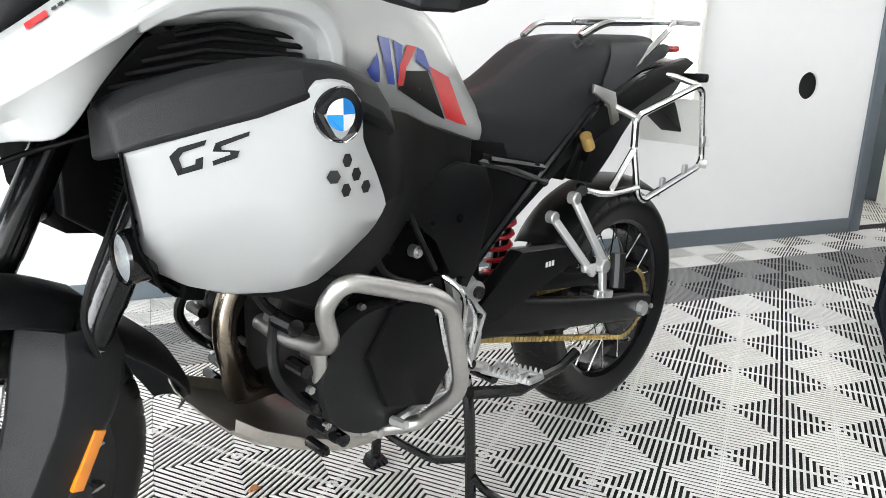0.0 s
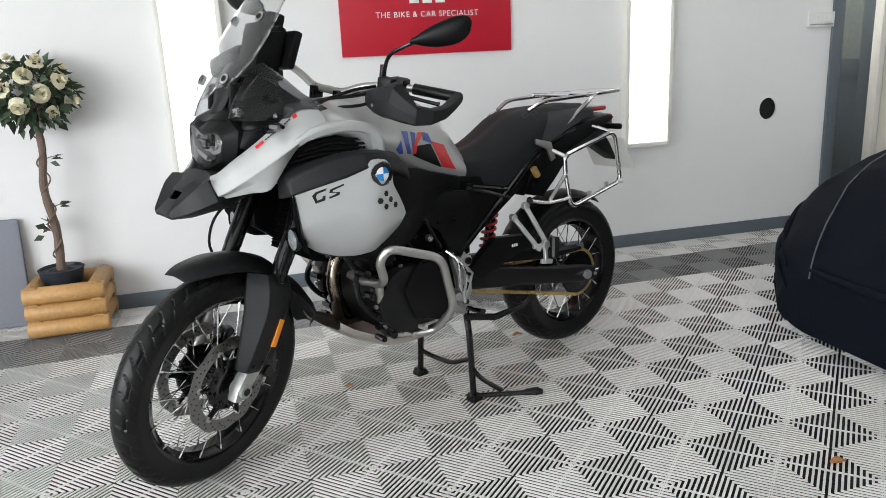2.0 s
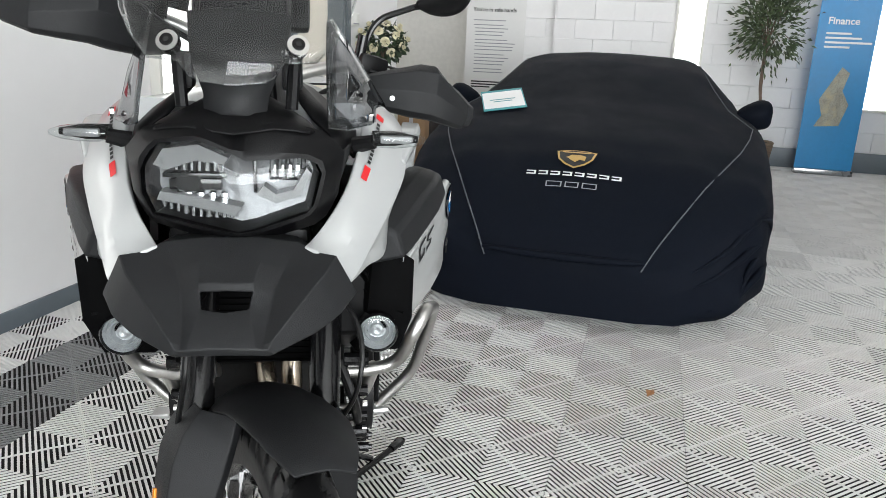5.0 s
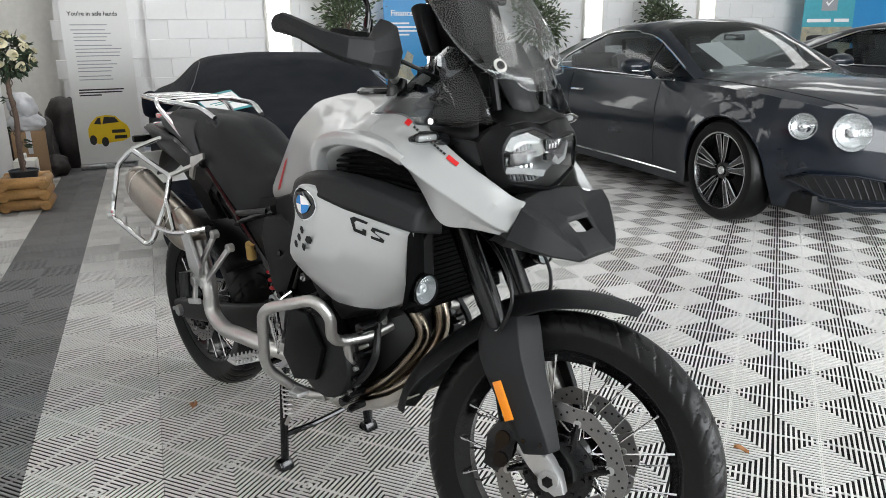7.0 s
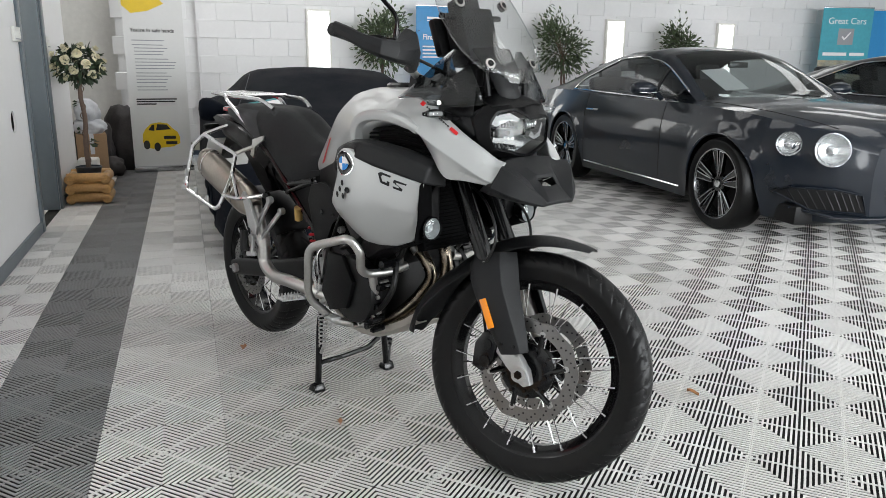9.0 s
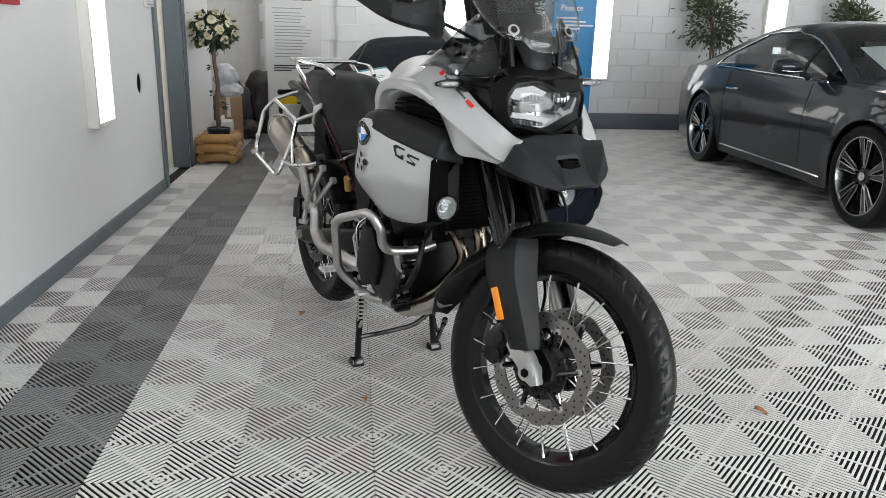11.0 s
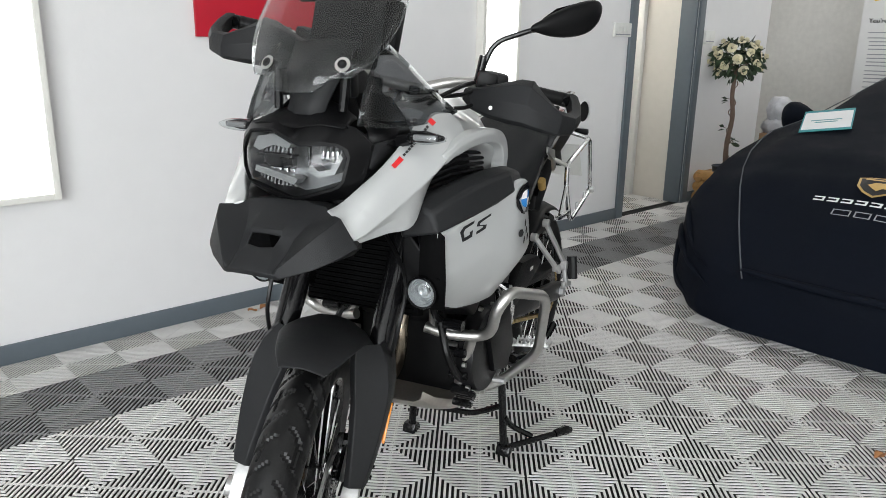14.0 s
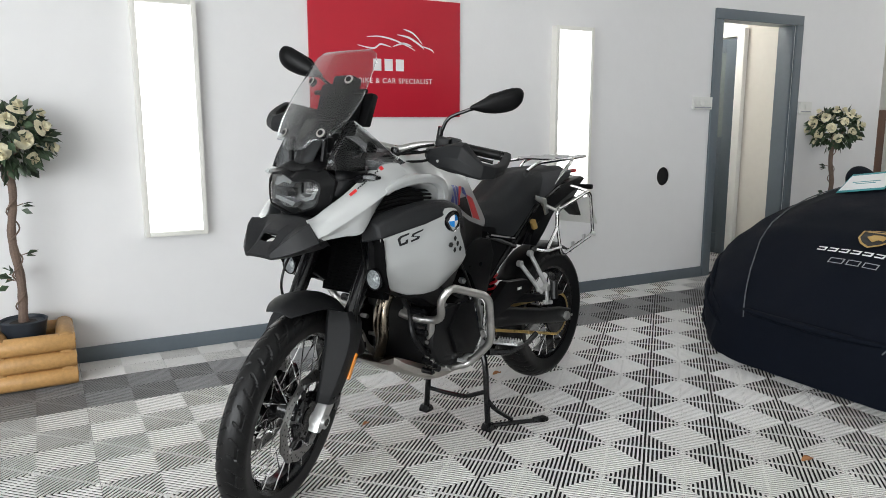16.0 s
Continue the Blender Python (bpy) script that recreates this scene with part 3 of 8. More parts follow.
        flat("name_bar", bars, .375, .015, M["white"], "plain white bars")
    out = []
    for a0, a1 in ((-.12, -.045), (-.03, .035), (.05, .12)):
        out += [[(a0, -.012), (a1, -.012), (a1, -.007), (a0, -.007)], [(a0, .018), (a1, .018), (a1, .023), (a0, .023)], [(a0, -.007), (a0 + .006, -.007), (a0 + .006, .018), (a0, .018)], [(a1 - .006, -.007), (a1, -.007), (a1, .018), (a1 - .006, .018)]]
    flat("name_outline", out, .315, .015, M["grey_text"], "thin outlined plain bars")
    return ob, surf


M["gold"] = material("gold_print", (0.55, 0.36, 0.12), 0.4, 0.3, vary=0.1, scale=20)
M["teal"] = material("teal_print", (0.03, 0.27, 0.30), 0.5, vary=0.05)
cover_car, cover_surf = covered_car()
card = thing("price_card", Matrix(), "white teal-edged price card lying on the covered car", "card")
_p, _n = cover_surf(1.19, 0.53, 0.012)
_side = Vector((0.28, -1, 0.10)).normalized()
_up = _n.cross(_side).normalized()
_side = _up.cross(_n).normalized()
_up = -_up if _up.x < 0 else _up
card.matrix_world = Matrix.Translation(Vector((1.10, -0.055, 0)) + _p) @ Matrix((_side, _up, _side.cross(_up))).transposed().to_4x4() @ pose(0, 0, 0.012, 7)
bm = bmesh.new()
box2(bm, (-0.125, -0.11, -0.002), (0.125, 0.20, 0.002))
part("border", bm, M["teal"], card)
bm = bmesh.new()
box2(bm, (-0.118, -0.085, 0.002), (0.118, 0.165, 0.0035))
part("sheet", bm, M["white"], card)
bm = bmesh.new()
for i in range(2):
    box2(bm, (-0.08 + 0.02 * i, 0.035 - i * 0.03, 0.0036), (0.07 - 0.02 * i, 0.045 - i * 0.03, 0.0042))
part("print_bars", bm, M["teal"], card)


# ---- parked cars ----
M["car_paint"] = material("grey_car_paint", (0.008, 0.012, 0.019), 0.3, 0.0, spec=0.12, vary=0.05, scale=3, coat=0.75)
M["navy_paint"] = material("navy_car_paint", (0.008, 0.012, 0.022), 0.22, 0.3, vary=0.05, scale=3, coat=1.0)
M["chrome"] = material("chrome", (0.78, 0.78, 0.80), 0.07, 1.0, vary=0.02)
M["gloss_black"] = material("gloss_black", (0.008, 0.008, 0.009), 0.15, vary=0.1, coat=0.3)
M["dark_trim"] = material("dark_trim", (0.006, 0.006, 0.0065), 0.55, spec=0.3, vary=0.15, scale=12)
M["car_glass"] = glass("tinted_car_glass", (0.62, 0.66, 0.66))
M["car_bowl"] = material("bright_lamp_bowl", (0.50, 0.51, 0.52), 0.25, 0.8, vary=0.1, scale=60, bump=0.4, bump_scale=70)
M["alloy"] = material("machined_alloy", (0.45, 0.46, 0.47), 0.25, 1.0, vary=0.05)
M["lamp_glass"] = glass("lamp_lens", (0.93, 0.95, 0.95))
M["reflector"] = material("lamp_reflector", (0.15, 0.151, 0.155), 0.38, 1.0, vary=0.1, scale=60, bump=0.3, bump_scale=90)
M["leather"] = material("dark_leather", (0.03, 0.03, 0.033), 0.5, vary=0.1, bump=0.1)
M["amber"] = material("amber_reflector", (0.9, 0.28, 0.01), 0.25, vary=0.06, scale=40, coat=0.5)
M["mesh_grille"] = material("grille_mesh", (0.02, 0.02, 0.022), 0.35, 0.6, vary=0.1)


def car_wheel(parent, x, y, side):
    """Tyre and rim with five pairs of slim spokes; side +1 faces local +y."""
    w = new("wheel")
    w.parent = parent
    w.matrix_local = pose(x, y, 0.355)
    bm = bmesh.new()
    s = side
    prof = [(0.268, -0.11), (0.30, -0.125), (0.335, -0.12), (0.352, -0.095), (0.355, 0), (0.352, 0.095), (0.335, 0.12), (0.30, 0.125), (0.268, 0.11)]
    revolve(bm, prof + [(0.262, 0.0)], seg=48, closed_prof=True)
    part("tyre", bm, M["rubber"], w)
    bm = bmesh.new()
    revolve(bm, [(0.272, s * 0.118), (0.276, s * 0.10), (0.262, s * 0.085), (0.25, s * 0.0), (0.255, -s * 0.1), (0.27, -s * 0.11), (0.262, -s * 0.11), (0.245, 0), (0.254, s * 0.09), (0.262, s * 0.116)], seg=48, closed_prof=True)
    part("rim", bm, M["alloy"], w, "machined rim edge")
    bm = bmesh.new()
    revolve(bm, [(0.0, s * 0.0), (0.245, s * 0.0), (0.245, -s * 0.02), (0.0, -s * 0.02)], seg=32)
    part("rim_well", bm, M["dark_trim"], w)
    for k in range(5):
        a0 = 2 * math.pi * k / 5 + 0.3
        for d in (-1, 1):
            # one slim black spoke with a machined edge
            aa = a0 + d * 0.17
            o = [(.062, 0), (.10, .012), (.16, .017), (.215, .021), (.252, .026), (.252, -.026), (.215, -.021), (.16, -.017), (.10, -.012)]
            q = [(t * math.cos(aa) - w_ * math.sin(aa), s * (.078 + .12 * t), t * math.sin(aa) + w_ * math.cos(aa)) for t, w_ in o]
            bm = bmesh.new()
            hi = [bm.verts.new(p) for p in q]
            lo = [bm.verts.new((p[0], p[1] - s * .03, p[2])) for p in q]
            bm.faces.new(hi)
            for i in range(len(q)):
                bm.faces.new((hi[i], lo[i], lo[(i + 1) % len(q)], hi[(i + 1) % len(q)]))
            sp = part("spoke", bm, M["gloss_black"], w)
            bm = bmesh.new()
            tube(bm, [(p[0], p[1] + s * .001, p[2]) for p in q], .0052, 5, closed=True)
            part("spoke_edge", bm, M["alloy"], w, "machined bright edge")
    bm = bmesh.new()
    revolve(bm, [(0.07, s * 0.02), (0.07, s * 0.075), (0.06, s * 0.085), (0.038, s * 0.085), (0.035, s * 0.092), (0.0, s * 0.094)], seg=24)
    part("hub", bm, M["gloss_black"], w)
    bm = bmesh.new()
    revolve(bm, [(0.03, s * 0.0925), (0.028, s * 0.0965), (0.0, s * 0.0975)], seg=20)
    part("hub_cap", bm, M["chrome"], w)


def coupe(m, paint, label, full=True):
    car = thing("car", m, label, "car", "parked cars")
    XF, XR = 3.66, -1.13
    wx = [-1.13, -1.08, -1.0, -.8, -.45, 0, .6, 1.2, 1.9, 2.4, 2.75, 2.98, 3.13, 3.28, 3.41, 3.51, 3.58, 3.63, 3.66]
    ww = [.50, .68, .80, .90, .95, .972, .955, .945, .948, .962, .97, .945, .895, .815, .72, .63, .52, .43, .36]
    bx = [-1.13, -1.0, -.7, -.2, .2, .8, 1.5, 2.1, 2.6, 3.0, 3.3, 3.5, 3.66]
    bz = [.86, .93, .955, .97, .965, .945, .935, .935, .925, .90, .85, .785, .70]
    cx = [-1.13, -1.0, -.7, .5, 1.8, 2.1, 2.5, 2.9, 3.2, 3.45, 3.58, 3.66]
    cz = [.90, .985, 1.0, 1.0, 1.0, 1.0, .995, .972, .935, .885, .83, .72]
    f = lambda x, a, b: float(np.interp(x, a, b))
    sm = lambda x, a, b, h=0.06: (f(x - h, a, b) + f(x, a, b) * 2 + f(x + h, a, b)) / 4

    def low(x):
        z = 0.18 + 0.03 * max(0, (x - 3.1)) + 0.10 * max(0, -x - 0.6)
        for c in (0.0, 2.746):
            d = 0.385 ** 2 - (x - c) ** 2
            if d > 0:
                z = max(z, 0.355 + math.sqrt(d))
        return z

    def side(x, t):
        """t from 0 at the sill to 1 at the belt."""
        z0, z1 = low(x), sm(x, bx, bz)
        z = z0 + (z1 - z0) * t
        h = (z - 0.18) / (z1 - 0.18)
        bulge = 0.955 + 0.05 * math.sin(math.pi * min(1, h * 0.9)) - 0.045 * max(0, h - 0.72) / 0.28
        flare = 0.0
        for c in (0.0, 2.746):
            d = abs(math.hypot(x - c, z - 0.355) - 0.385)
            flare = max(flare, 0.012 * max(0, 1 - d / 0.09))
        return Vector((x, sm(x, wx, ww) * bulge + flare, z))

    def top(x, t):
        a = side(x, 1.0)
        zc = sm(x, cx, cz)
        y = a.y * (1 - t)
        k = (1 - t) ** 2.2
        return Vector((x, y, a.z * k + zc * (1 - k)))

    X = sorted(set([round(v, 4) for v in np.linspace(XR, XF, 97)] + [round(c + 0.385 * math.cos(a), 4) for c in (0, 2.746) for a in np.linspace(0.02, math.pi - 0.02, 25)]))
    bm = bmesh.new()
    for sy in (1, -1):
        rows = []
        for x in X:
            r = [side(x, t) for t in np.linspace(0, 1, 13)] + [top(x, t) for t in np.linspace(0.1, 1, 10)]
            rows.append([(p.x, p.y * sy, p.z) for p in r])
        V = grid(bm, rows)
        # rounded arch lips
        for c in (0.0, 2.746):
            pts = [side(c + 0.385 * math.cos(a), 0) for a in np.linspace(0.05, math.pi - 0.05, 24)]
            pts = [Vector((p.x, sy * (p.y - 0.004), p.z)) for p in pts]
            lip = bmesh.new()
            tube(lip, pts, 0.009, 6)
            part("arch_lip", lip, paint, car)
    body = part("body", bm, paint, car, smooth=50)
    # ends
    for x, name in ((XF, "front_panel"), (XR, "rear_panel")):
        bm = bmesh.new()
        pts = [side(x, t) for t in np.linspace(0, 1, 8)] + [top(x, t) for t in np.linspace(0.1, 1, 6)]
        ring = [(x, p.y, p.z) for p in pts] + [(x, -p.y, p.z) for p in reversed(pts[:-1])]
        bm.faces.new([bm.verts.new(p) for p in ring])
        part(name, bm, paint, car)
    bm = bmesh.new()
    box2(bm, (-0.95, -0.8, 0.16), (3.45, 0.8, 0.3), 0.03)
    for c in (0.0, 2.746):
        for sy in (1, -1):
            box2(bm, (c - 0.44, sy * 0.62 - 0.13, 0.5), (c + 0.44, sy * 0.62 + 0.13, 0.82), 0.05)
    part("underbody", bm, M["dark_trim"], car)
    for x in (0.0, 2.746):
        for sy in (1, -1):
            car_wheel(car, x, sy * 0.845, sy)
    # greenhouse
    gx = [-.92, -.6, -.2, .1, .4, .75, 1.1, 1.35, 1.5, 1.75, 2.0, 2.2]
    gz = [1.0, 1.095, 1.215, 1.295, 1.355, 1.405, 1.418, 1.400, 1.355, 1.235, 1.10, .995]
    rx = [-.92, -.5, 0, .5, 1.1, 1.45, 1.8, 2.2]
    rw = [.66, .62, .60, .60, .60, .61, .68, .76]

    def house(x, v):
        """v from 0 at the belt to 1 at the rail, to 2 on the centre line."""
        zc = sm(x, gx, gz, 0.05)
        zr = zc - 0.05 - 0.02 * (x > 1.2)
        a = side(x, 1.0)
        yb, zb = a.y - 0.05, a.z + 0.004
        yr = min(sm(x, rx, rw), yb)
        zr = max(zr, zb)
        if v <= 1:
            t = v
            return Vector((x, yb + (yr - yb) * t + 0.03 * math.sin(math.pi * t), zb + (zr - zb) * t))
        t = v - 1
        return Vector((x, yr * (1 - t), zr + (zc - zr) * (1 - (1 - t) ** 2.4)))

    def sheet(name, mat, x0, x1, v0, v1, both=True, nx=24, nv=8, lift=0.0, label="", edge=None):
        for sy in ((1, -1) if both else (1,)):
            bm = bmesh.new()
            rows = []
            for x in np.linspace(x0, x1, nx):
                row = []
                a0 = v0(x) if callable(v0) else v0
                a1 = v1(x) if callable(v1) else v1
                for v in np.linspace(a0, a1, nv):
                    p = house(x, v)
                    n = Vector((0, p.y, max(p.z - 0.9, 0.1))).normalized()
                    p = p + n * lift
                    row.append((p.x, p.y * sy, p.z))
                if not both:
                    row = row + [(a, -b, c) for a, b, c in reversed(row[:-1])]
                rows.append(row)
            grid(bm, rows)
            part(name, bm, mat, car, label, smooth=50)

    def strip(name, mat, pts, r, label=""):
        for sy in (1, -1):
            bm = bmesh.new()
            tube(bm, [(p[0], p[1] * sy, p[2]) for p in pts], r, 8)
            part(name, bm, mat, car, label)

    taper = lambda x: 0.04 + 0.82 * min(1.0, max(0.0, (x + 0.02) / 0.62)) ** 0.42
    sheet("roof", paint, -0.35, 1.42, 0.86, 2, both=False, nx=30, nv=14)
    sheet("pillar_fill", paint, -0.02, 0.62, taper, 0.9)
    sheet("rear_window", M["car_glass"], -0.92, -0.35, 0.9, 2, both=False, nv=10)
    sheet("rear_pillar", paint, -0.92, 0.0, 0, 0.92)
    sheet("side_window", M["car_glass"], -0.02, 1.55, 0.04, taper, nx=24)
    sheet("quarter_light", M["car_glass"], 1.58, 1.92, 0.04, 0.84)
    sheet("front_pillar", paint, 1.4, 2.18, 0.84, 1.10)
    sheet("windscreen", M["car_glass"], 1.42, 2.18, 1.08, 2, both=False, nv=12)
    strip("window_trim", M["chrome"], [house(x, 0.03) + Vector((0, 0.006, 0)) for x in np.linspace(-0.02, 1.98, 20)], 0.008, "bright chrome trim")
    strip("window_trim", M["chrome"], [house(x, taper(x) + 0.01) + Vector((0, 0.006, 0.003)) for x in np.linspace(-0.02, 1.98, 30)], 0.008, "bright chrome trim")
    strip("pillar_bar", M["dark_trim"], [house(1.565, v) + Vector((0, 0.003, 0)) for v in np.linspace(0.03, 0.88, 6)], 0.014)
    # Chrome strip stands in for the highlights along the painted sill.
    strip("sill_trim", M["chrome"], [side(x, 0.10) + Vector((0, 0.008, 0)) for x in np.linspace(0.48, 2.24, 16)], 0.009, "bright strip standing in for highlights on the painted sill")
    # Black lines on the body paint the shade in the panel gaps.
    for x in (0.42, 1.86):
        strip("door_gap", M["hole_shade"], [side(x + 0.05 * math.sin(t * 3), t) + Vector((0, 0.0005, 0)) for t in np.linspace(0.05, 1, 12)], 0.003)
    strip("shut_line", M["hole_shade"], [top(x, 0.16) + Vector((0, 0, 0.0005)) for x in np.linspace(2.1, 3.45, 16)], 0.003)
    for sy in (1, -1):
        bm = bmesh.new()
        p = side(0.62, 0.80)
        tube(bm, [(p.x - 0.11, sy * (p.y + 0.002), p.z), (p.x - 0.08, sy * (p.y + 0.03), p.z), (p.x + 0.07, sy * (p.y + 0.03), p.z), (p.x + 0.1, sy * (p.y + 0.002), p.z)], 0.011, 8)
        part("door_handle", bm, M["chrome"], car, "chrome door handle")
        mir = new("door_mirror")
        mir.parent = car
        mir.matrix_local = pose(1.72, sy * 0.93, 1.01)
        bm = bmesh.new()
        rings = []
        for y, rx_, rz_ in ((-0.02, .03, .02), (0.03, .06, .05), (0.10, .075, .068), (0.18, .07, .062), (0.23, .045, .04)):
            rings.append([(0.02 + rx_ * math.cos(a), sy * y, rz_ * math.sin(a) + 0.03) for a in (2 * math.pi * j / 16 for j in range(16))])
        loft(bm, rings)
        subdiv(part("shell", bm, paint, mir, smooth=60))
        bm = bmesh.new()
        tube(bm, [(0.03, -sy * 0.07, -0.06), (0.03, sy * 0.0, 0.0)], 0.022, 8)
        part("stalk", bm, paint, mir)
        bm = bmesh.new()
        tube(bm, [(0.09, sy * 0.02, 0.0), (0.102, sy * 0.1, -0.008), (0.092, sy * 0.19, 0.0)], 0.006, 6)
        part("trim", bm, M["chrome"], mir, "chrome strip")
    # lamps, grille and intakes at the nose
    for sy in (1, -1):
        for x, y, z, r in ((3.475, .615, .69, .112), (3.255, .785, .715, .083)):
            hl = new("headlamp")
            hl.parent = car
            d = Vector((0.82, 0.52 * sy if r > .1 else 0.66 * sy, 0.14)).normalized()
            q = d.to_track_quat("Z", "Y").to_matrix().to_4x4()
            hl.matrix_local = Matrix.Translation((x + 0.048, (y + .014) * sy, z)) @ q
            bm = bmesh.new()
            revolve(bm, [(r * 1.02, -0.05), (r * 1.05, 0.008), (r * 1.02, 0.016), (r * 0.98, 0.010), (r * 0.98, -0.05)], axis="z", seg=32, closed_prof=True)
            part("bezel", bm, M["chrome"], hl, "chrome ring")
            bm = bmesh.new()
            revolve(bm, [(r * 0.99, 0.008), (r * 0.84, 0.0), (r * 0.80, 0.006), (r * 0.5, -0.006), (0.0, -0.008)], axis="z", seg=32, cap=False)
            part("bowl", bm, M["car_bowl"], hl)
            bm = bmesh.new()
            revolve(bm, [(r * 0.30, -0.01), (r * 0.30, 0.010), (r * 0.22, 0.018), (0, 0.021)], axis="z", seg=24)
            part("projector", bm, M["chrome"], hl)
            bm = bmesh.new()
            revolve(bm, [(r * 0.97, 0.012), (r * 0.7, 0.026), (r * 0.35, 0.034), (0, 0.037)], axis="z", seg=32, cap=False)
            part("lens", bm, M["lamp_glass"], hl)
    bm = bmesh.new()
    gr = [(-.36, .36), (-.40, .50), (-.385, .63), (-.34, .685), (0, .70), (.34, .685), (.385, .63), (.40, .50), (.36, .36)]
    to = lambda a, b, h: (3.665 + h - 0.10 * (abs(a) / 0.4) ** 2 * 0.6, a, b)
    plate(bm, gr, 0.03, to)
    part("grille", bm, M["dark_trim"], car)
    bm = bmesh.new()
    for i in range(-14, 15):
        for d in (1, -1):
            pts = []
            for t in np.linspace(-.17, .17, 7):
                a, b = i * 0.045 + d * t, 0.525 + t
                if abs(a) < 0.375:
                    pts.append((3.686 - 0.06 * (abs(a) / .4) ** 2, a, b))
            if len(pts) > 1:
                tube(bm, pts, 0.0045, 4)
    part("grille_mesh", bm, M["mesh_grille"], car)
    bm = bmesh.new()
    tube(bm, [Vector((3.685 - 0.06 * (abs(a) / .4) ** 2, a * 1.02, b)) for a, b in gr], 0.013, 8, closed=True)
    part("grille_frame", bm, M["chrome"], car, "chrome grille frame")
    for sy in (1, -1):
        bm = bmesh.new()
        o = [(.43, .27), (.47, .40), (.62, .43), (.80, .425), (.86, .38), (.72, .28)]
        plate(bm, [(a, b) for a, b in o], 0.03, lambda a, b, h: (sm_front(a) + h, a * sy, b))
        part("intake", bm, M["dark_trim"], car, "black mesh air intake")
        bm = bmesh.new()
        tube(bm, [(sm_front(a) + 0.022, a * sy, b) for a, b in o], 0.008, 6, closed=True)
        part("intake_frame", bm, paint, car)
        bm = bmesh.new()
        for i in range(10):
            a = .46 + i * .038
            tube(bm, [(sm_front(a) + 0.02, a * sy, .29), (sm_front(a + .05) + 0.02, (a + .05) * sy, .41)] if a < .78 else [(sm_front(a) + .02, a * sy, .36), (sm_front(a + .02) + .02, (a + .02) * sy, .41)], 0.0035, 4)
        part("intake_mesh", bm, M["mesh_grille"], car)
    bm = bmesh.new()
    tube(bm, [(sm_front(a) + 0.012, a, 0.235 + .05 * max(0, abs(a) - .6) / .2) for a in np.linspace(-.80, .80, 25)], 0.010, 8)
    part("bumper_lip", bm, paint, car, "painted lower bumper lip")
    # cabin
    bm = bmesh.new()
    box2(bm, (1.65, -0.72, 0.62), (2.12, 0.72, 0.93), 0.06)
    part("dashboard", bm, M["leather"], car)
    for x in (0.95, 0.15):
        for sy in (1, -1):
            bm = bmesh.new()
            box(bm, (x + 0.1, sy * 0.36, 0.62), (0.5, 0.5, 0.16), 0.05)
            box(bm, (x - 0.22, sy * 0.36, 0.86), (0.14, 0.5, 0.5), 0.05, Matrix.Rotation(radians(-16), 3, "Y"))
            box(bm, (x - 0.31, sy * 0.36, 1.17), (0.09, 0.26, 0.17), 0.04, Matrix.Rotation(radians(-14), 3, "Y"))
            part("seat", bm, M["leather"], car)
    bm = bmesh.new()
    tube(bm, [(1.5 - 0.05 * math.sin(a), -0.36 + 0.18 * math.cos(a), 0.88 + 0.17 * math.sin(a)) for a in (2 * math.pi * j / 20 for j in range(20))], 0.013, 6, closed=True)
    part("steering_wheel", bm, M["leather"], car)
    bm = bmesh.new()
    box(bm, (1.6, 0.0, 1.25), (0.03, 0.2, 0.05), 0.01)
    part("rear_view_mirror", bm, M["gloss_black"], car)
    return car


def sm_front(a):
    """How far forward the nose reaches at the half-width a."""
    return float(np.interp(abs(a), [0, .36, .43, .52, .63, .72, .815, .895, .95], [3.68, 3.68, 3.66, 3.62, 3.56, 3.47, 3.34, 3.19, 3.02]))


CAR_YAW = 177.0
_q = Matrix.Rotation(radians(CAR_YAW), 4, "Z")
_front = Vector((1.56, -2.78, 0))
car_m = Matrix.Translation(_front - _q.to_3x3() @ Vector((2.746, -0.95, 0))) @ _q
coupe(car_m, M["car_paint"], "dark metallic grey luxury coupe with chrome trim and split-spoke alloy wheels")
paper = thing("windscreen_card", car_m @ pose(1.84, -0.30, 1.125, 0, 28, 0) @ pose(0, 0, 0, 0, 0, 8), "white information card behind the grey coupe's windscreen", "card")
bm = bmesh.new()
box(bm, (0, 0, 0), (0.36, 0.26, 0.003))
part("sheet", bm, M["white"], paper)
coupe(Matrix.Translation((3.2 + 0.7, -6.6, 0)) @ Matrix.Rotation(radians(181), 4, "Z"), M["navy_paint"], "dark navy car parked beyond the grey coupe", full=False)


# ---- the motorcycle ----
M["silver"] = material("satin_silver_paint", (0.47, 0.48, 0.477), 0.34, 0.3, vary=0.015, scale=3, coat=0.35, bump=0.02, bump_scale=900)
M["dark_plastic"] = material("grained_grey_plastic", (0.0125, 0.013, 0.014), 0.5, spec=0.25, vary=0.10, scale=9, bump=0.18, bump_scale=700)
M["black_plastic"] = material("black_plastic", (0.003, 0.003, 0.0034), 0.40, spec=0.18, vary=0.15, scale=10, bump=0.10, bump_scale=500)
M["black_metal"] = material("black_coated_metal", (0.005, 0.005, 0.0055), 0.14, spec=0.4, vary=0.12, scale=14, bump=0.04, bump_scale=200)
M["engine_black"] = material("engine_casting", (0.006, 0.006, 0.0065), 0.42, 0.1, spec=0.35, vary=0.2, scale=16, bump=0.12, bump_scale=160)
M["matt_black"] = material("matt_black_coating", (0.0025, 0.0025, 0.0027), 0.8, spec=0.05, vary=0.2, scale=20)
M["muffler_steel"] = material("tinted_muffler_steel", (0.40, 0.36, 0.31), 0.3, 1.0, vary=0.1, scale=12, bump=0.04, bump_scale=250, second=(0.30, 0.24, 0.18), second_at=0.55, second_scale=5)
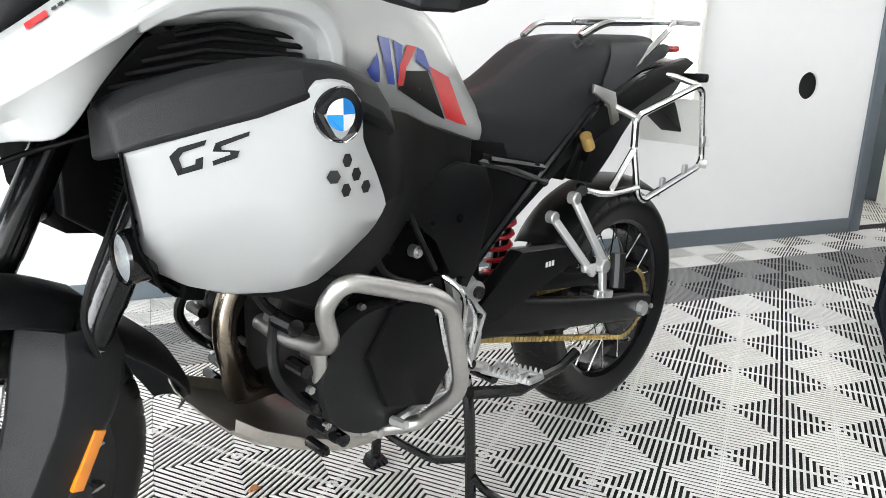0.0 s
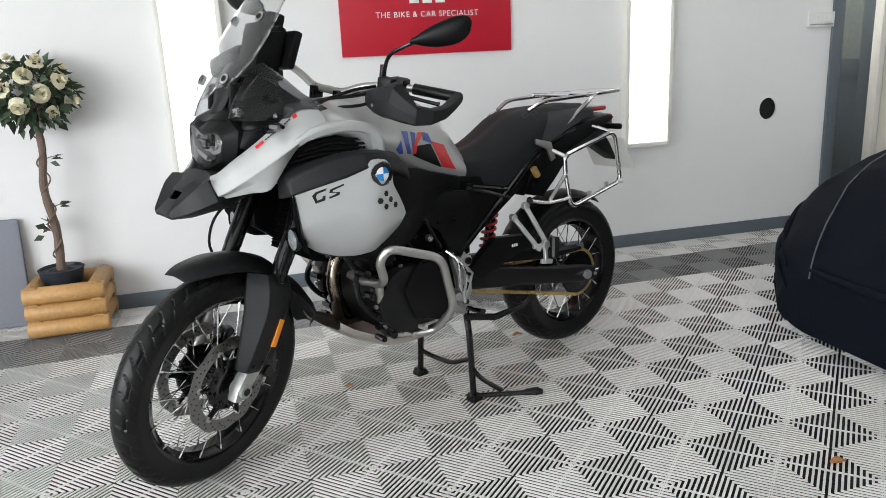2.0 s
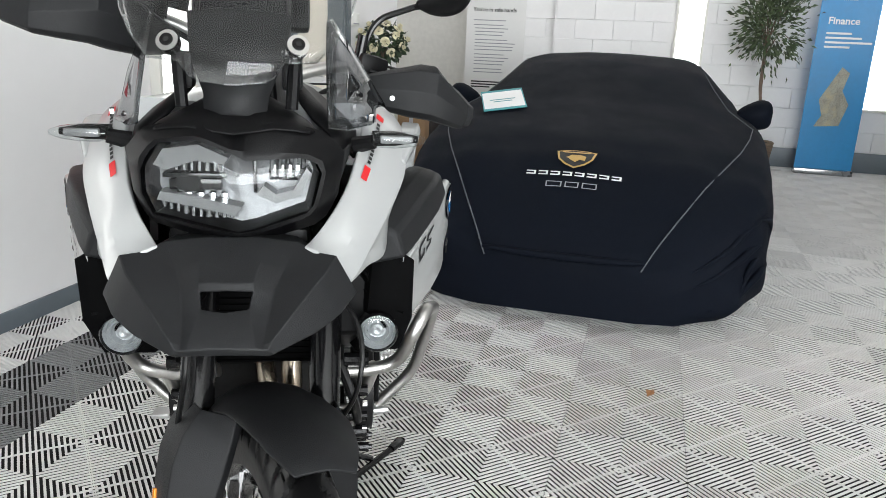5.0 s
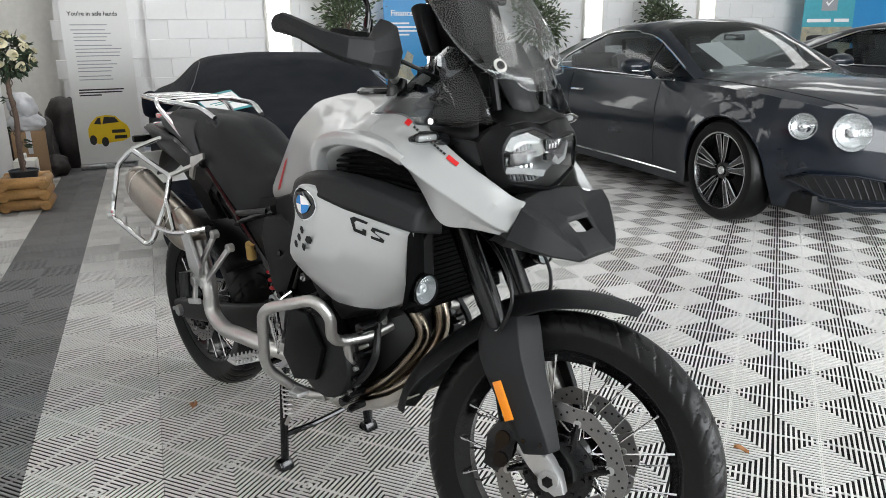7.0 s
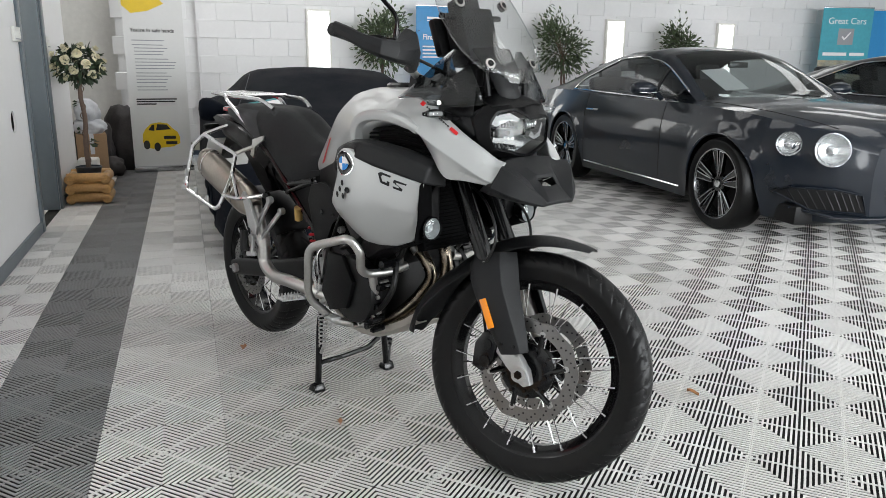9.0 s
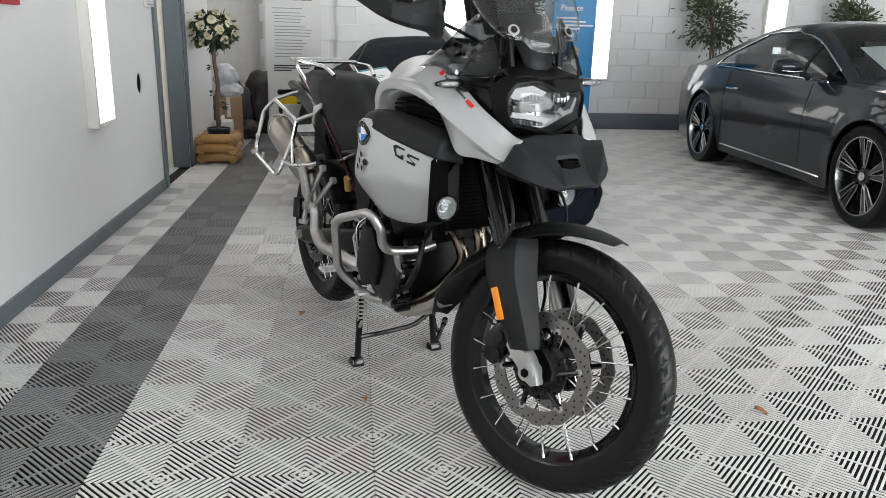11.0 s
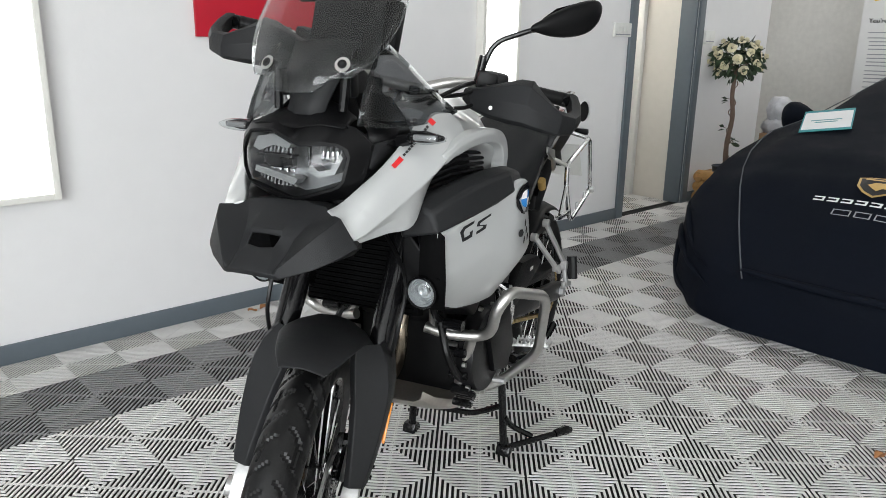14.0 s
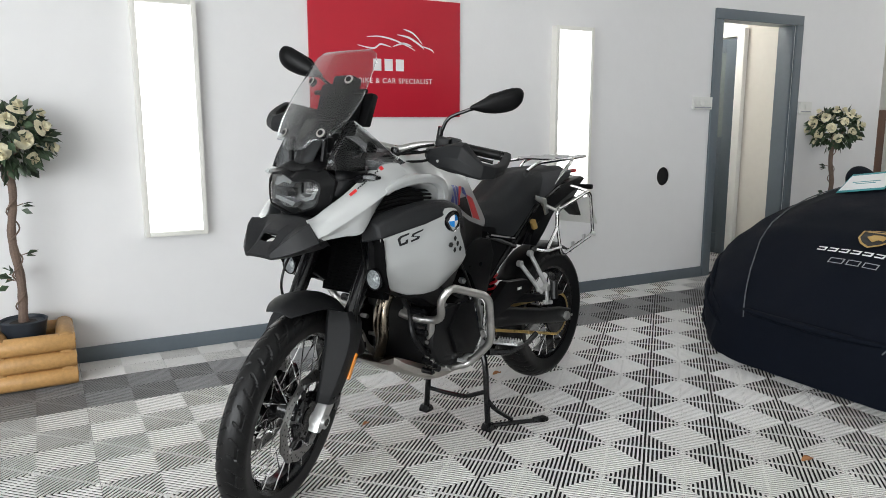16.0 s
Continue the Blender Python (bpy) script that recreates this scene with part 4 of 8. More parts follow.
M["steel"] = material("brushed_stainless_steel", (0.56, 0.55, 0.53), 0.36, 1.0, vary=0.08, scale=18, bump=0.04, bump_scale=300)
M["polished"] = material("polished_steel", (0.74, 0.74, 0.74), 0.14, 1.0, vary=0.05, scale=18)
M["cast_silver"] = material("cast_aluminium", (0.52, 0.52, 0.515), 0.36, 0.75, vary=0.08, scale=22, bump=0.1, bump_scale=250)
M["header"] = material("heat_tinted_header", (0.34, 0.29, 0.23), 0.26, 1.0, vary=0.12, scale=10, second=(0.22, 0.15, 0.10), second_at=0.52, second_scale=7)
M["skid"] = material("raw_aluminium_plate", (0.50, 0.47, 0.43), 0.42, 0.9, vary=0.1, scale=10, bump=0.06, bump_scale=120)
M["seat_cloth"] = material("black_seat_cover", (0.0115, 0.0128, 0.0145), 0.58, spec=0.3, vary=0.12, scale=14, bump=0.3, bump_scale=420)
M["seat_grey"] = material("grey_seat_cover", (0.048, 0.050, 0.054), 0.62, spec=0.3, vary=0.1, scale=14, bump=0.25, bump_scale=420)
M["red"] = material("red_paint", (0.62, 0.012, 0.014), 0.3, vary=0.04, coat=0.4)
M["blue"] = material("blue_paint", (0.018, 0.06, 0.36), 0.3, vary=0.04, coat=0.4)
M["roundel_blue"] = material("roundel_blue", (0.02, 0.22, 0.62), 0.25, vary=0.03, coat=0.5)
M["white_paint"] = material("white_paint", (0.8, 0.8, 0.8), 0.3, vary=0.02, coat=0.4)
M["chain"] = material("gold_chain", (0.50, 0.38, 0.17), 0.35, 0.9, vary=0.2, scale=60)
M["spring_red"] = material("red_spring", (0.5, 0.01, 0.02), 0.35, vary=0.06, coat=0.4)
M["screen"] = glass("clear_screen", (0.90, 0.91, 0.91), ior=1.5)
M["smoked"] = glass("smoked_screen", (0.44, 0.45, 0.46), ior=1.5)
M["tail_red"] = material("tail_lamp_red", (0.45, 0.01, 0.015), 0.15, vary=0.05, coat=0.6)
M["disc_steel"] = material("brake_disc_steel", (0.26, 0.255, 0.25), 0.34, 1.0, vary=0.1, scale=30, bump=0.05, bump_scale=300)
M["gold"] = material("gold_anodised", (0.55, 0.36, 0.12), 0.4, 0.5, vary=0.1, scale=20)

bike = thing("motorcycle", pose(0.1977, 0.7542, 0, 0, 0, 203.1), "silver and black adventure motorcycle with crash bars on its centre stand", "motorcycle")

# steering: parts in front of the head are drawn straight and then turned to the bike's left
STEER_AXIS = Vector((-math.sin(radians(28)), 0, math.cos(radians(28))))
STEER_AT = Vector((1.7176, 0, 0))
STEER = Matrix.Translation(STEER_AT) @ Matrix.Rotation(radians(22.4), 4, STEER_AXIS) @ Matrix.Translation(-STEER_AT)


def bpart(name, bm, mat, label="", smooth=35, steer=False, parent=None):
    if steer:
        bmesh.ops.transform(bm, matrix=STEER, verts=bm.verts)
    return part(name, bm, mat, parent or bike, label, smooth)


def mirror_rows(rows, sy):
    return [[(p[0], p[1] * sy, p[2]) for p in r] for r in rows]


def bolt(bm, c, n, r=0.006, h=0.004):
    n = Vector(n).normalized()
    tube(bm, [Vector(c), Vector(c) + n * h], r, 6)


# wheels
def tyre_mesh(bm, c, R, half, bead, pitches, groove, na=10):
    """A tyre with a round crown and slanting grooves cut in the tread."""
    prof = []
    n = 34
    for i in range(n + 1):
        v = -1 + 2 * i / n
        a = v * radians(118)
        y = half * math.sin(a) if abs(a) < radians(90) else half * math.copysign(1, a) * (1 - 0.18 * (abs(a) - radians(90)) / radians(28))
        drop = (R - bead)
        r = R - drop * 0.52 * (1 - math.cos(min(abs(a), radians(90)))) - (drop * 0.48) * max(0, abs(a) - radians(90)) / radians(28)
        prof.append((y, r, v))
    seg = pitches * na
    rows = []
    for k in range(seg):
        th = 2 * math.pi * k / seg
        row = []
        for y, r, v in prof:
            d = 0.0
            if abs(v) < 0.72:
                ph = (k / na + (2.1 if v > 0 else 1.55) * abs(v) + (0.5 if v > 0 else 0)) % 1.0
                if ph < 0.14 and abs(v) > 0.07:
                    d = groove
                if (k % (2 * na) < na) and abs(abs(v) - 0.36) < 0.05:
                    d = groove
            rr = r - d
            row.append((c[0] + rr * math.cos(th), c[1] + y, c[2] + rr * math.sin(th)))
        rows.append(row)
    rows.append(rows[0])
    V = [[bm.verts.new(p) for p in row] for row in rows[:-1]]
    V.append(V[0])
    for a, b in zip(V, V[1:]):
        for j in range(len(prof) - 1):
            bm.faces.new((a[j], a[j + 1], b[j + 1], b[j]))


def spoke_wheel(name, c, R, half, bead, disc_r, disc_ys, steer, hub_r, hub_half, pitches, nsp):
    w = new(name)
    w.parent = bike
    T = STEER if steer else Matrix()

    def wp(nm, bm, mat, label="", smooth=35):
        bmesh.ops.transform(bm, matrix=T, verts=bm.verts)
        return part(nm, bm, mat, w, label, smooth)

    bm = bmesh.new()
    tyre_mesh(bm, c, R, half, bead + 0.004, pitches, 0.0046)
    wp("tyre", bm, M["rubber"], "black tyre with slanting tread grooves", 28)
    bm = bmesh.new()
    h = half * 0.74
    revolve(bm, [(bead + 0.012, h), (bead + 0.006, h + 0.004), (bead - 0.006, h - 0.002), (bead - 0.012, h * 0.72), (bead - 0.026, h * 0.45), (bead - 0.028, -h * 0.45), (bead - 0.012, -h * 0.72),
                 (bead - 0.006, -h + 0.002), (bead + 0.006, -h - 0.004), (bead + 0.012, -h), (bead + 0.004, -h * 0.8), (bead - 0.006, 0), (bead + 0.004, h * 0.8)], c, seg=72, closed_prof=True)
    wp("rim", bm, M["black_metal"], "gloss black rim")
    bm = bmesh.new()
    for k in range(nsp):
        a = 2 * math.pi * k / nsp
        s = 1 if k % 2 else -1
        lean = (0.55 if (k // 2) % 2 else -0.55)
        a2 = a + lean
        p = Vector(c) + Vector((hub_r * math.cos(a2), s * hub_half, hub_r * math.sin(a2)))
        q = Vector(c) + Vector(((bead - 0.010) * math.cos(a), s * h * 0.86, (bead - 0.010) * math.sin(a)))
        tube(bm, [p, q], 0.0021, 5)
        tube(bm, [q + (p - q).normalized() * 0.016, q], 0.0036, 5)
    wp("spokes", bm, M["polished"], "bright steel spokes")
    bm = bmesh.new()
    revolve(bm, [(0.012, -hub_half - 0.03), (0.028, -hub_half - 0.03), (0.03, -hub_half - 0.012), (hub_r + 0.004, -hub_half - 0.008), (hub_r + 0.004, -hub_half + 0.006), (0.032, -hub_half * 0.5),
                 (0.030, 0), (0.032, hub_half * 0.5), (hub_r + 0.004, hub_half - 0.006), (hub_r + 0.004, hub_half + 0.008), (0.03, hub_half + 0.012), (0.028, hub_half + 0.03), (0.012, hub_half + 0.03)], c, seg=28)
    wp("hub", bm, M["black_metal"])
    for y in disc_ys:
        d = new("brake_disc")
        d.parent = w
        bm = bmesh.new()
        seg = 64
        w_in = disc_r - 0.038
        rings = []
        for r, yy in ((w_in, y - 0.0025), (disc_r, y - 0.0025), (disc_r, y + 0.0025), (w_in, y + 0.0025)):
            rings.append([bm.verts.new((c[0] + (r + (0.003 * math.sin(12 * 2 * math.pi * j / seg) if r > w_in else 0)) * math.cos(2 * math.pi * j / seg), c[1] + yy, c[2] + (r + (0.003 * math.sin(12 * 2 * math.pi * j / seg) if r > w_in else 0)) * math.sin(2 * math.pi * j / seg))) for j in range(seg)])
        for i in range(4):
            a_, b_ = rings[i], rings[(i + 1) % 4]
            for j in range(seg):
                bm.faces.new((a_[j], a_[(j + 1) % seg], b_[(j + 1) % seg], b_[j]))
        bmesh.ops.transform(bm, matrix=T, verts=bm.verts)
        part("disc_ring", bm, M["disc_steel"], d, "drilled steel brake ring")
        # Black pegs paint the shade of the drilled holes on the ring.
        bm = bmesh.new()
        for k in range(66):
            a = 2 * math.pi * k / 66
            r = disc_r - 0.008 - 0.0085 * (k % 3)
            p = Vector((c[0] + r * math.cos(a), c[1] + y, c[2] + r * math.sin(a)))
            tube(bm, [p - Vector((0, 0.0032, 0)), p + Vector((0, 0.0032, 0))], 0.0030, 6)
        bmesh.ops.transform(bm, matrix=T, verts=bm.verts)
        part("disc_holes", bm, M["hole_shade"], d)
        bm = bmesh.new()
        revolve(bm, [(0.03, y - 0.006), (0.050, y - 0.010), (0.082, y - 0.004), (0.082, y + 0.004), (0.050, y + 0.010), (0.03, y + 0.006)], c, seg=32)
        for k in range(9):
            a = 2 * math.pi * k / 9
            for r_, br in ((0.060, 0.006), (0.076, 0.0042)):
                q = Vector((c[0] + r_ * math.cos(a + r_ * 9), c[1] + y, c[2] + r_ * math.sin(a + r_ * 9)))
                tube(bm, [q - Vector((0, 0.012, 0)), q + Vector((0, 0.012, 0))], br, 8)
        bmesh.ops.transform(bm, matrix=T, verts=bm.verts)
        part("disc_carrier", bm, M["black_metal"], d)
        for k in range(6):
            a = 2 * math.pi * k / 6
            bm = bmesh.new()
            p0 = Vector((c[0] + 0.052 * math.cos(a), c[1] + y, c[2] + 0.052 * math.sin(a)))
            p1 = Vector((c[0] + (w_in + 0.004) * math.cos(a + 0.25), c[1] + y, c[2] + (w_in + 0.004) * math.sin(a + 0.25)))
            tube(bm, [p0, p0.lerp(p1, 0.6), p1], [0.010, 0.008, 0.008], 8)
            bmesh.ops.transform(bm, matrix=T, verts=bm.verts)
            part("carrier_arm", bm, M["black_metal"], d)
            bm = bmesh.new()
            tube(bm, [p1 - Vector((0, 0.006, 0)), p1 + Vector((0, 0.006, 0))], 0.009, 10)
            bmesh.ops.transform(bm, matrix=T, verts=bm.verts)
            part("disc_button", bm, M["cast_silver"], d)
    return w


FW, RW = (1.593, 0, 0.3475), (0.0, 0, 0.346)
spoke_wheel("front_wheel", FW, 0.3475, 0.046, 0.262, 0.1525, (0.066, -0.066), True, 0.048, 0.045, 46, 36)
spoke_wheel("rear_wheel", RW, 0.321, 0.074, 0.222, 0.132, (-0.085,), False, 0.06, 0.055, 40, 36)


# fork
def leg_x(z, off=0.0):
    return 1.593 - (z - 0.3475) * math.tan(radians(28)) + off


for sy in (1, -1):
    y = 0.105 * sy
    bm = bmesh.new()
    tube(bm, [(leg_x(0.635), y, 0.635), (leg_x(1.06), y, 1.06)], 0.0262, 20)
    tube(bm, [(leg_x(0.70), y, 0.70), (leg_x(0.90), y, 0.90)], 0.0275, 20)
    bpart("fork_tube", bm, M["black_metal"], "gloss black upper fork tube", steer=True)
    bm = bmesh.new()
    tube(bm, [(leg_x(0.634), y, 0.634), (leg_x(0.647), y, 0.647)], 0.0300, 20)
    tube(bm, [(leg_x(0.40), y, 0.40), (leg_x(0.63), y, 0.63)], 0.0215, 16)
    bpart("fork_slider", bm, M["steel"], "bright fork slider and collar", steer=True)
    bm = bmesh.new()
    to = lambda a, b, h, s=sy: (leg_x(b) + a, s * (0.113 + h), b)
    plate(bm, [(-0.030, 0.368), (-0.026, 0.328), (-0.004, 0.312), (0.022, 0.322), (0.028, 0.352), (0.020, 0.385), (0.016, 0.40), (-0.02, 0.402), (-0.046, 0.412), (-0.056, 0.395)], 0.036, to, 0.007)
    tube(bm, [(FW[0], sy * 0.09, FW[2]), (FW[0], sy * 0.142, FW[2])], 0.022, 16)
    bpart("axle_clamp", bm, M["cast_silver"], "cast aluminium fork foot", steer=True)
    bm = bmesh.new()
    tube(bm, [(FW[0], sy * 0.1425, FW[2]), (FW[0], sy * 0.1445, FW[2])], 0.013, 6)
    for dx, dz in ((-0.03, 0.0), (-0.018, -0.02)):
        tube(bm, [(FW[0] + dx, sy * 0.136, FW[2] + dz), (FW[0] + dx, sy * 0.139, FW[2] + dz)], 0.0055, 6)
    bpart("axle_bolt", bm, M["black_metal"], steer=True)
    # brake caliper behind the fork foot
    bm = bmesh.new()
    to = lambda a, b, h, s=sy: (1.478 + a, s * (0.082 + h), 0.385 + b)
    plate(bm, [(-0.045, -0.05), (-0.012, -0.062), (0.022, -0.02), (0.028, 0.03), (0.012, 0.062), (-0.02, 0.06), (-0.045, 0.02)], 0.062, to, 0.010)
    for b_ in (-0.028, 0.022):
        tube(bm, [(1.474, sy * 0.108, 0.385 + b_), (1.474, sy * 0.118, 0.385 + b_)], 0.017, 14)
    bpart("brake_caliper", bm, M["black_metal"], "black radial brake caliper", steer=True)
    # fork shield in one run with the mudguard
    bm = bmesh.new()
    rows = []
    for z, f, r_, yo, yi in ((0.400, 0.036, -0.034, 0.138, 0.098), (0.44, 0.046, -0.038, 0.144, 0.094), (0.50, 0.056, -0.044, 0.150, 0.086), (0.56, 0.064, -0.050, 0.152, 0.076), (0.60, 0.072, -0.050, 0.148, 0.066), (0.64, 0.082, -0.040, 0.136, 0.058), (0.675, 0.088, -0.020, 0.112, 0.052)):
        xl = leg_x(z)
        rows.append([(xl + f * 0.9, sy * yi, z + 0.010), (xl + f, sy * (yi + 0.012), z + 0.010), (xl + f * 0.62, sy * (yo - 0.004), z + 0.006), (xl + f * 0.35, sy * yo, z + 0.003), (xl + r_ * 0.6, sy * (yo + 0.002), z - 0.004), (xl + r_, sy * (yo - 0.006), z - 0.008)])
    grid(bm, rows)
    bevelled(solid(bpart("fork_shield", bm, M["dark_plastic"], "grained dark grey fork shield", steer=True, smooth=28), 0.005, 0), 0.002)
    bm = bmesh.new()
    box(bm, (leg_x(0.505) - 0.030, sy * 0.156, 0.505), (0.020, 0.007, 0.088), 0.002, Matrix.Rotation(radians(-26), 3, "Y"))
    bpart("reflector", bm, M["amber"], "amber side reflector", steer=True)
    for z, dx in ((0.425, 0.018), (0.425, -0.02), (0.575, -0.01)):
        bm = bmesh.new()
        bolt(bm, (leg_x(z) + dx, sy * 0.146, z), (0, sy, 0), 0.005)
        bpart("shield_bolt", bm, M["black_metal"], steer=True)

# front mudguard
bm = bmesh.new()
rows = []
for a in np.linspace(71, 177, 28):
    t = (a - 71) / 106
    R = 0.392 - 0.006 * math.sin(math.pi * t) + 0.13 * max(0, t - 0.62)
    hw = np.interp(t, [0, 0.06, 0.18, 0.4, 0.7, 0.88, 1], [0.042, 0.062, 0.080, 0.094, 0.098, 0.094, 0.030])
    drop = np.interp(t, [0, 0.1, 0.3, 0.5, 0.75, 1], [0.004, 0.014, 0.03, 0.05, 0.05, 0.03])
    ca, sa = math.cos(radians(a)), math.sin(radians(a))
    row = []
    for v in (-1, -0.93, -0.72, -0.35, 0, 0.35, 0.72, 0.93, 1):
        r = R - drop * (abs(v) ** 2.6) + 0.006 * (1 - abs(v)) * (t < 0.5)
        row.append((FW[0] + r * ca, hw * (v if abs(v) < 0.99 else v * 1.0), FW[2] + r * sa))
    rows.append(row)
grid(bm, rows)
bevelled(solid(bpart("front_mudguard", bm, M["dark_plastic"], "grained dark grey front mudguard", steer=True, smooth=40), 0.004, 0), 0.0015)

# yokes, bars, grips and guards
bm = bmesh.new()
for z, d in ((0.93, 0.03), (1.075, 0.026)):
    xa = 1.7176 - z * math.tan(radians(28))
    o = [(leg_x(z) - 0.03 - xa, -0.14), (leg_x(z) + 0.03 - xa, -0.135), (leg_x(z) + 0.012 - xa, 0), (leg_x(z) + 0.03 - xa, 0.135), (leg_x(z) - 0.03 - xa, 0.14), (-0.055, 0.06), (-0.06, -0.06)]
    plate(bm, o, d, lambda a, b, h, x0=xa, z0=z: (x0 + a - h * 0.47, b, z0 + h * 0.88 + a * 0.4), 0.005)
bpart("fork_yokes", bm, M["black_metal"], steer=True)
FORK_STEER = STEER
STEER = Matrix.Translation(STEER_AT) @ Matrix.Rotation(radians(26.4), 4, STEER_AXIS) @ Matrix.Translation(-STEER_AT) @ Matrix.Translation((0.045, 0, 0.006))
BAR = [(1.04, 0.0, 1.170), (1.045, 0.055, 1.170), (1.035, 0.13, 1.206), (1.005, 0.22, 1.218), (0.98, 0.30, 1.220), (0.965, 0.405, 1.218)]
bm = bmesh.new()
full = [(x, -y, z) for x, y, z in reversed(BAR)] + BAR[1:]
tube(bm, bend(full, 0.04), 0.0125, 12)
bpart("handlebar", bm, M["steel"], "bare metal handlebar", steer=True)
bm = bmesh.new()
for s in (1, -1):
    box(bm, (1.045, 0.045 * s, 1.142), (0.042, 0.028, 0.070), 0.006)
    bolt(bm, (1.045, 0.045 * s, 1.176), (0, 0, 1), 0.007, 0.006)
bpart("bar_clamps", bm, M["black_metal"], steer=True)
for sy in (1, -1):
    g = [Vector(p) for p in BAR]
    bm = bmesh.new()
    a, b = g[4] * 0.75 + g[3] * 0.25, g[5]
    pts = [a.lerp(b, t) for t in np.linspace(0, 1, 25)]
    tube(bm, [(p.x, p.y * sy, p.z) for p in pts], [0.0165 + 0.0012 * (i % 2) for i in range(25)], 14)
    bpart("grip", bm, M["rubber"], "ribbed black rubber grip", steer=True)
    bm = bmesh.new()
    tube(bm, [(b.x, b.y * sy, b.z), (b.x - 0.004, (b.y + 0.022) * sy, b.z - 0.001)], 0.0175, 16)
    bpart("bar_weight", bm, M["black_metal"], steer=True)
    bm = bmesh.new()
    box(bm, (1.0, 0.235 * sy, 1.222), (0.05, 0.055, 0.05), 0.010)
    box(bm, (1.035, 0.21 * sy, 1.225), (0.04, 0.05, 0.045), 0.010)
    bpart("switch_pod", bm, M["black_plastic"], steer=True)
    bm = bmesh.new()
    tube(bm, spline([(1.05, 0.21 * sy, 1.215), (1.065, 0.26 * sy, 1.21), (1.045, 0.33 * sy, 1.203), (1.028, 0.395 * sy, 1.198)], 5), [0.007] * 5 + [0.0065] * 5 + [0.006] * 5 + [0.008], 8)
    bpart("lever", bm, M["black_metal"], steer=True)
    if sy < 0:
        bm = bmesh.new()
        tube(bm, [(1.06, 0.175 * sy, 1.235), (1.06, 0.175 * sy, 1.265)], 0.022, 16)
        bpart("fluid_reservoir", bm, M["black_plastic"], steer=True)
    # guard: shell in front of the grip, open frame back to the bar end
    rows = []
    G = [(0.165, 1.068, 1.186, 0.035, 0.016), (0.185, 1.095, 1.183, 0.055, 0.020), (0.225, 1.122, 1.190, 0.085, 0.024), (0.27, 1.145, 1.200, 0.106, 0.026), (0.305, 1.158, 1.203, 0.106, 0.026), (0.345, 1.160, 1.190, 0.084, 0.026), (0.385, 1.148, 1.176, 0.060, 0.024), (0.42, 1.115, 1.176, 0.050, 0.024), (0.438, 1.070, 1.186, 0.042, 0.022), (0.440, 1.02, 1.205, 0.038, 0.022), (0.436, 0.975, 1.220, 0.036, 0.022)]
    for i, (y, x, zc, h, th) in enumerate(G):
        ty, tx = G[min(i + 1, len(G) - 1)][0] - G[max(i - 1, 0)][0], G[min(i + 1, len(G) - 1)][1] - G[max(i - 1, 0)][1]
        ln = math.hypot(tx, ty)
        nx, ny = ty / ln, -tx / ln
        ring = []
        for k in range(12):
            a = 2 * math.pi * k / 12
            ca, sa = math.cos(a), math.sin(a)
            off = th / 2 * math.copysign(abs(ca) ** 0.45, ca) - 0.012 * (sa * sa) - 0.030 * max(sa - .2, 0) * (h > 0.07)
            ring.append((x + nx * off, (y + ny * off) * sy, zc + h / 2 * math.copysign(abs(sa) ** 0.40, sa)))
        rows.append(ring)
    bm = bmesh.new()
    loft(bm, rows)
    bevelled(bpart("hand_guard", bm, M["dark_plastic"], "black plastic bar-end guard", steer=True, smooth=22), 0.003, 2, 22)
    bm = bmesh.new()
    bolt(bm, (1.134, 0.228 * sy, 1.176), (1, -0.3 * sy, 0), 0.005)
    bpart("guard_bolt", bm, M["steel"], steer=True)
    # mirror on a cranked stem
    mir = new("mirror")
    mir.parent = bike
    base, knee, head = Vector((1.03, 0.19 * sy, 1.235)), Vector((1.035, 0.205 * sy, 1.315)), Vector((1.035, 0.288, 1.364)) if sy > 0 else Vector((1.005, -0.30, 1.358))
    bm = bmesh.new()
    tube(bm, [base - Vector((0, 0, 0.02)), base + Vector((0, 0, 0.045))], 0.011, 12)
    tube(bm, bend([base, knee, head, head + Vector((-0.005, 0.03 * sy, 0.008))], 0.03), 0.0062, 10)
    bmesh.ops.transform(bm, matrix=STEER, verts=bm.verts)
    part("stem", bm, M["black_metal"], mir)
    rows = []
    for t, hz, hx in ((-0.12, 0.008, 0.008), (0.0, 0.012, 0.012), (0.12, 0.023, 0.018), (0.34, 0.036, 0.024), (0.6, 0.044, 0.028), (0.85, 0.043, 0.026), (0.97, 0.030, 0.017), (1.02, 0.012, 0.008)):
        c = head + Vector((-0.06 * t, 0.008 + 0.145 * t, 0.008 + 0.06 * t) if sy > 0 else (-0.008 * t, -0.008 - 0.165 * t, 0.008 + 0.042 * t))
        rows.append([(c.x + hx * (math.cos(a) if math.cos(a) > 0 else 0.35 * math.cos(a)), c.y, c.z + hz * math.sin(a)) for a in (2 * math.pi * k / 14 for k in range(14))])
    bm = bmesh.new()
    loft(bm, rows)
    bmesh.ops.transform(bm, matrix=STEER, verts=bm.verts)
    subdiv(part("shell", bm, M["black_plastic"], mir, "black mirror housing", 50))
    bm = bmesh.new()
    o = [(0.018, -0.012), (0.05, -0.030), (0.09, -0.034), (0.14, -0.026), (0.155, 0.0), (0.145, 0.024), (0.10, 0.036), (0.05, 0.032), (0.02, 0.014)]
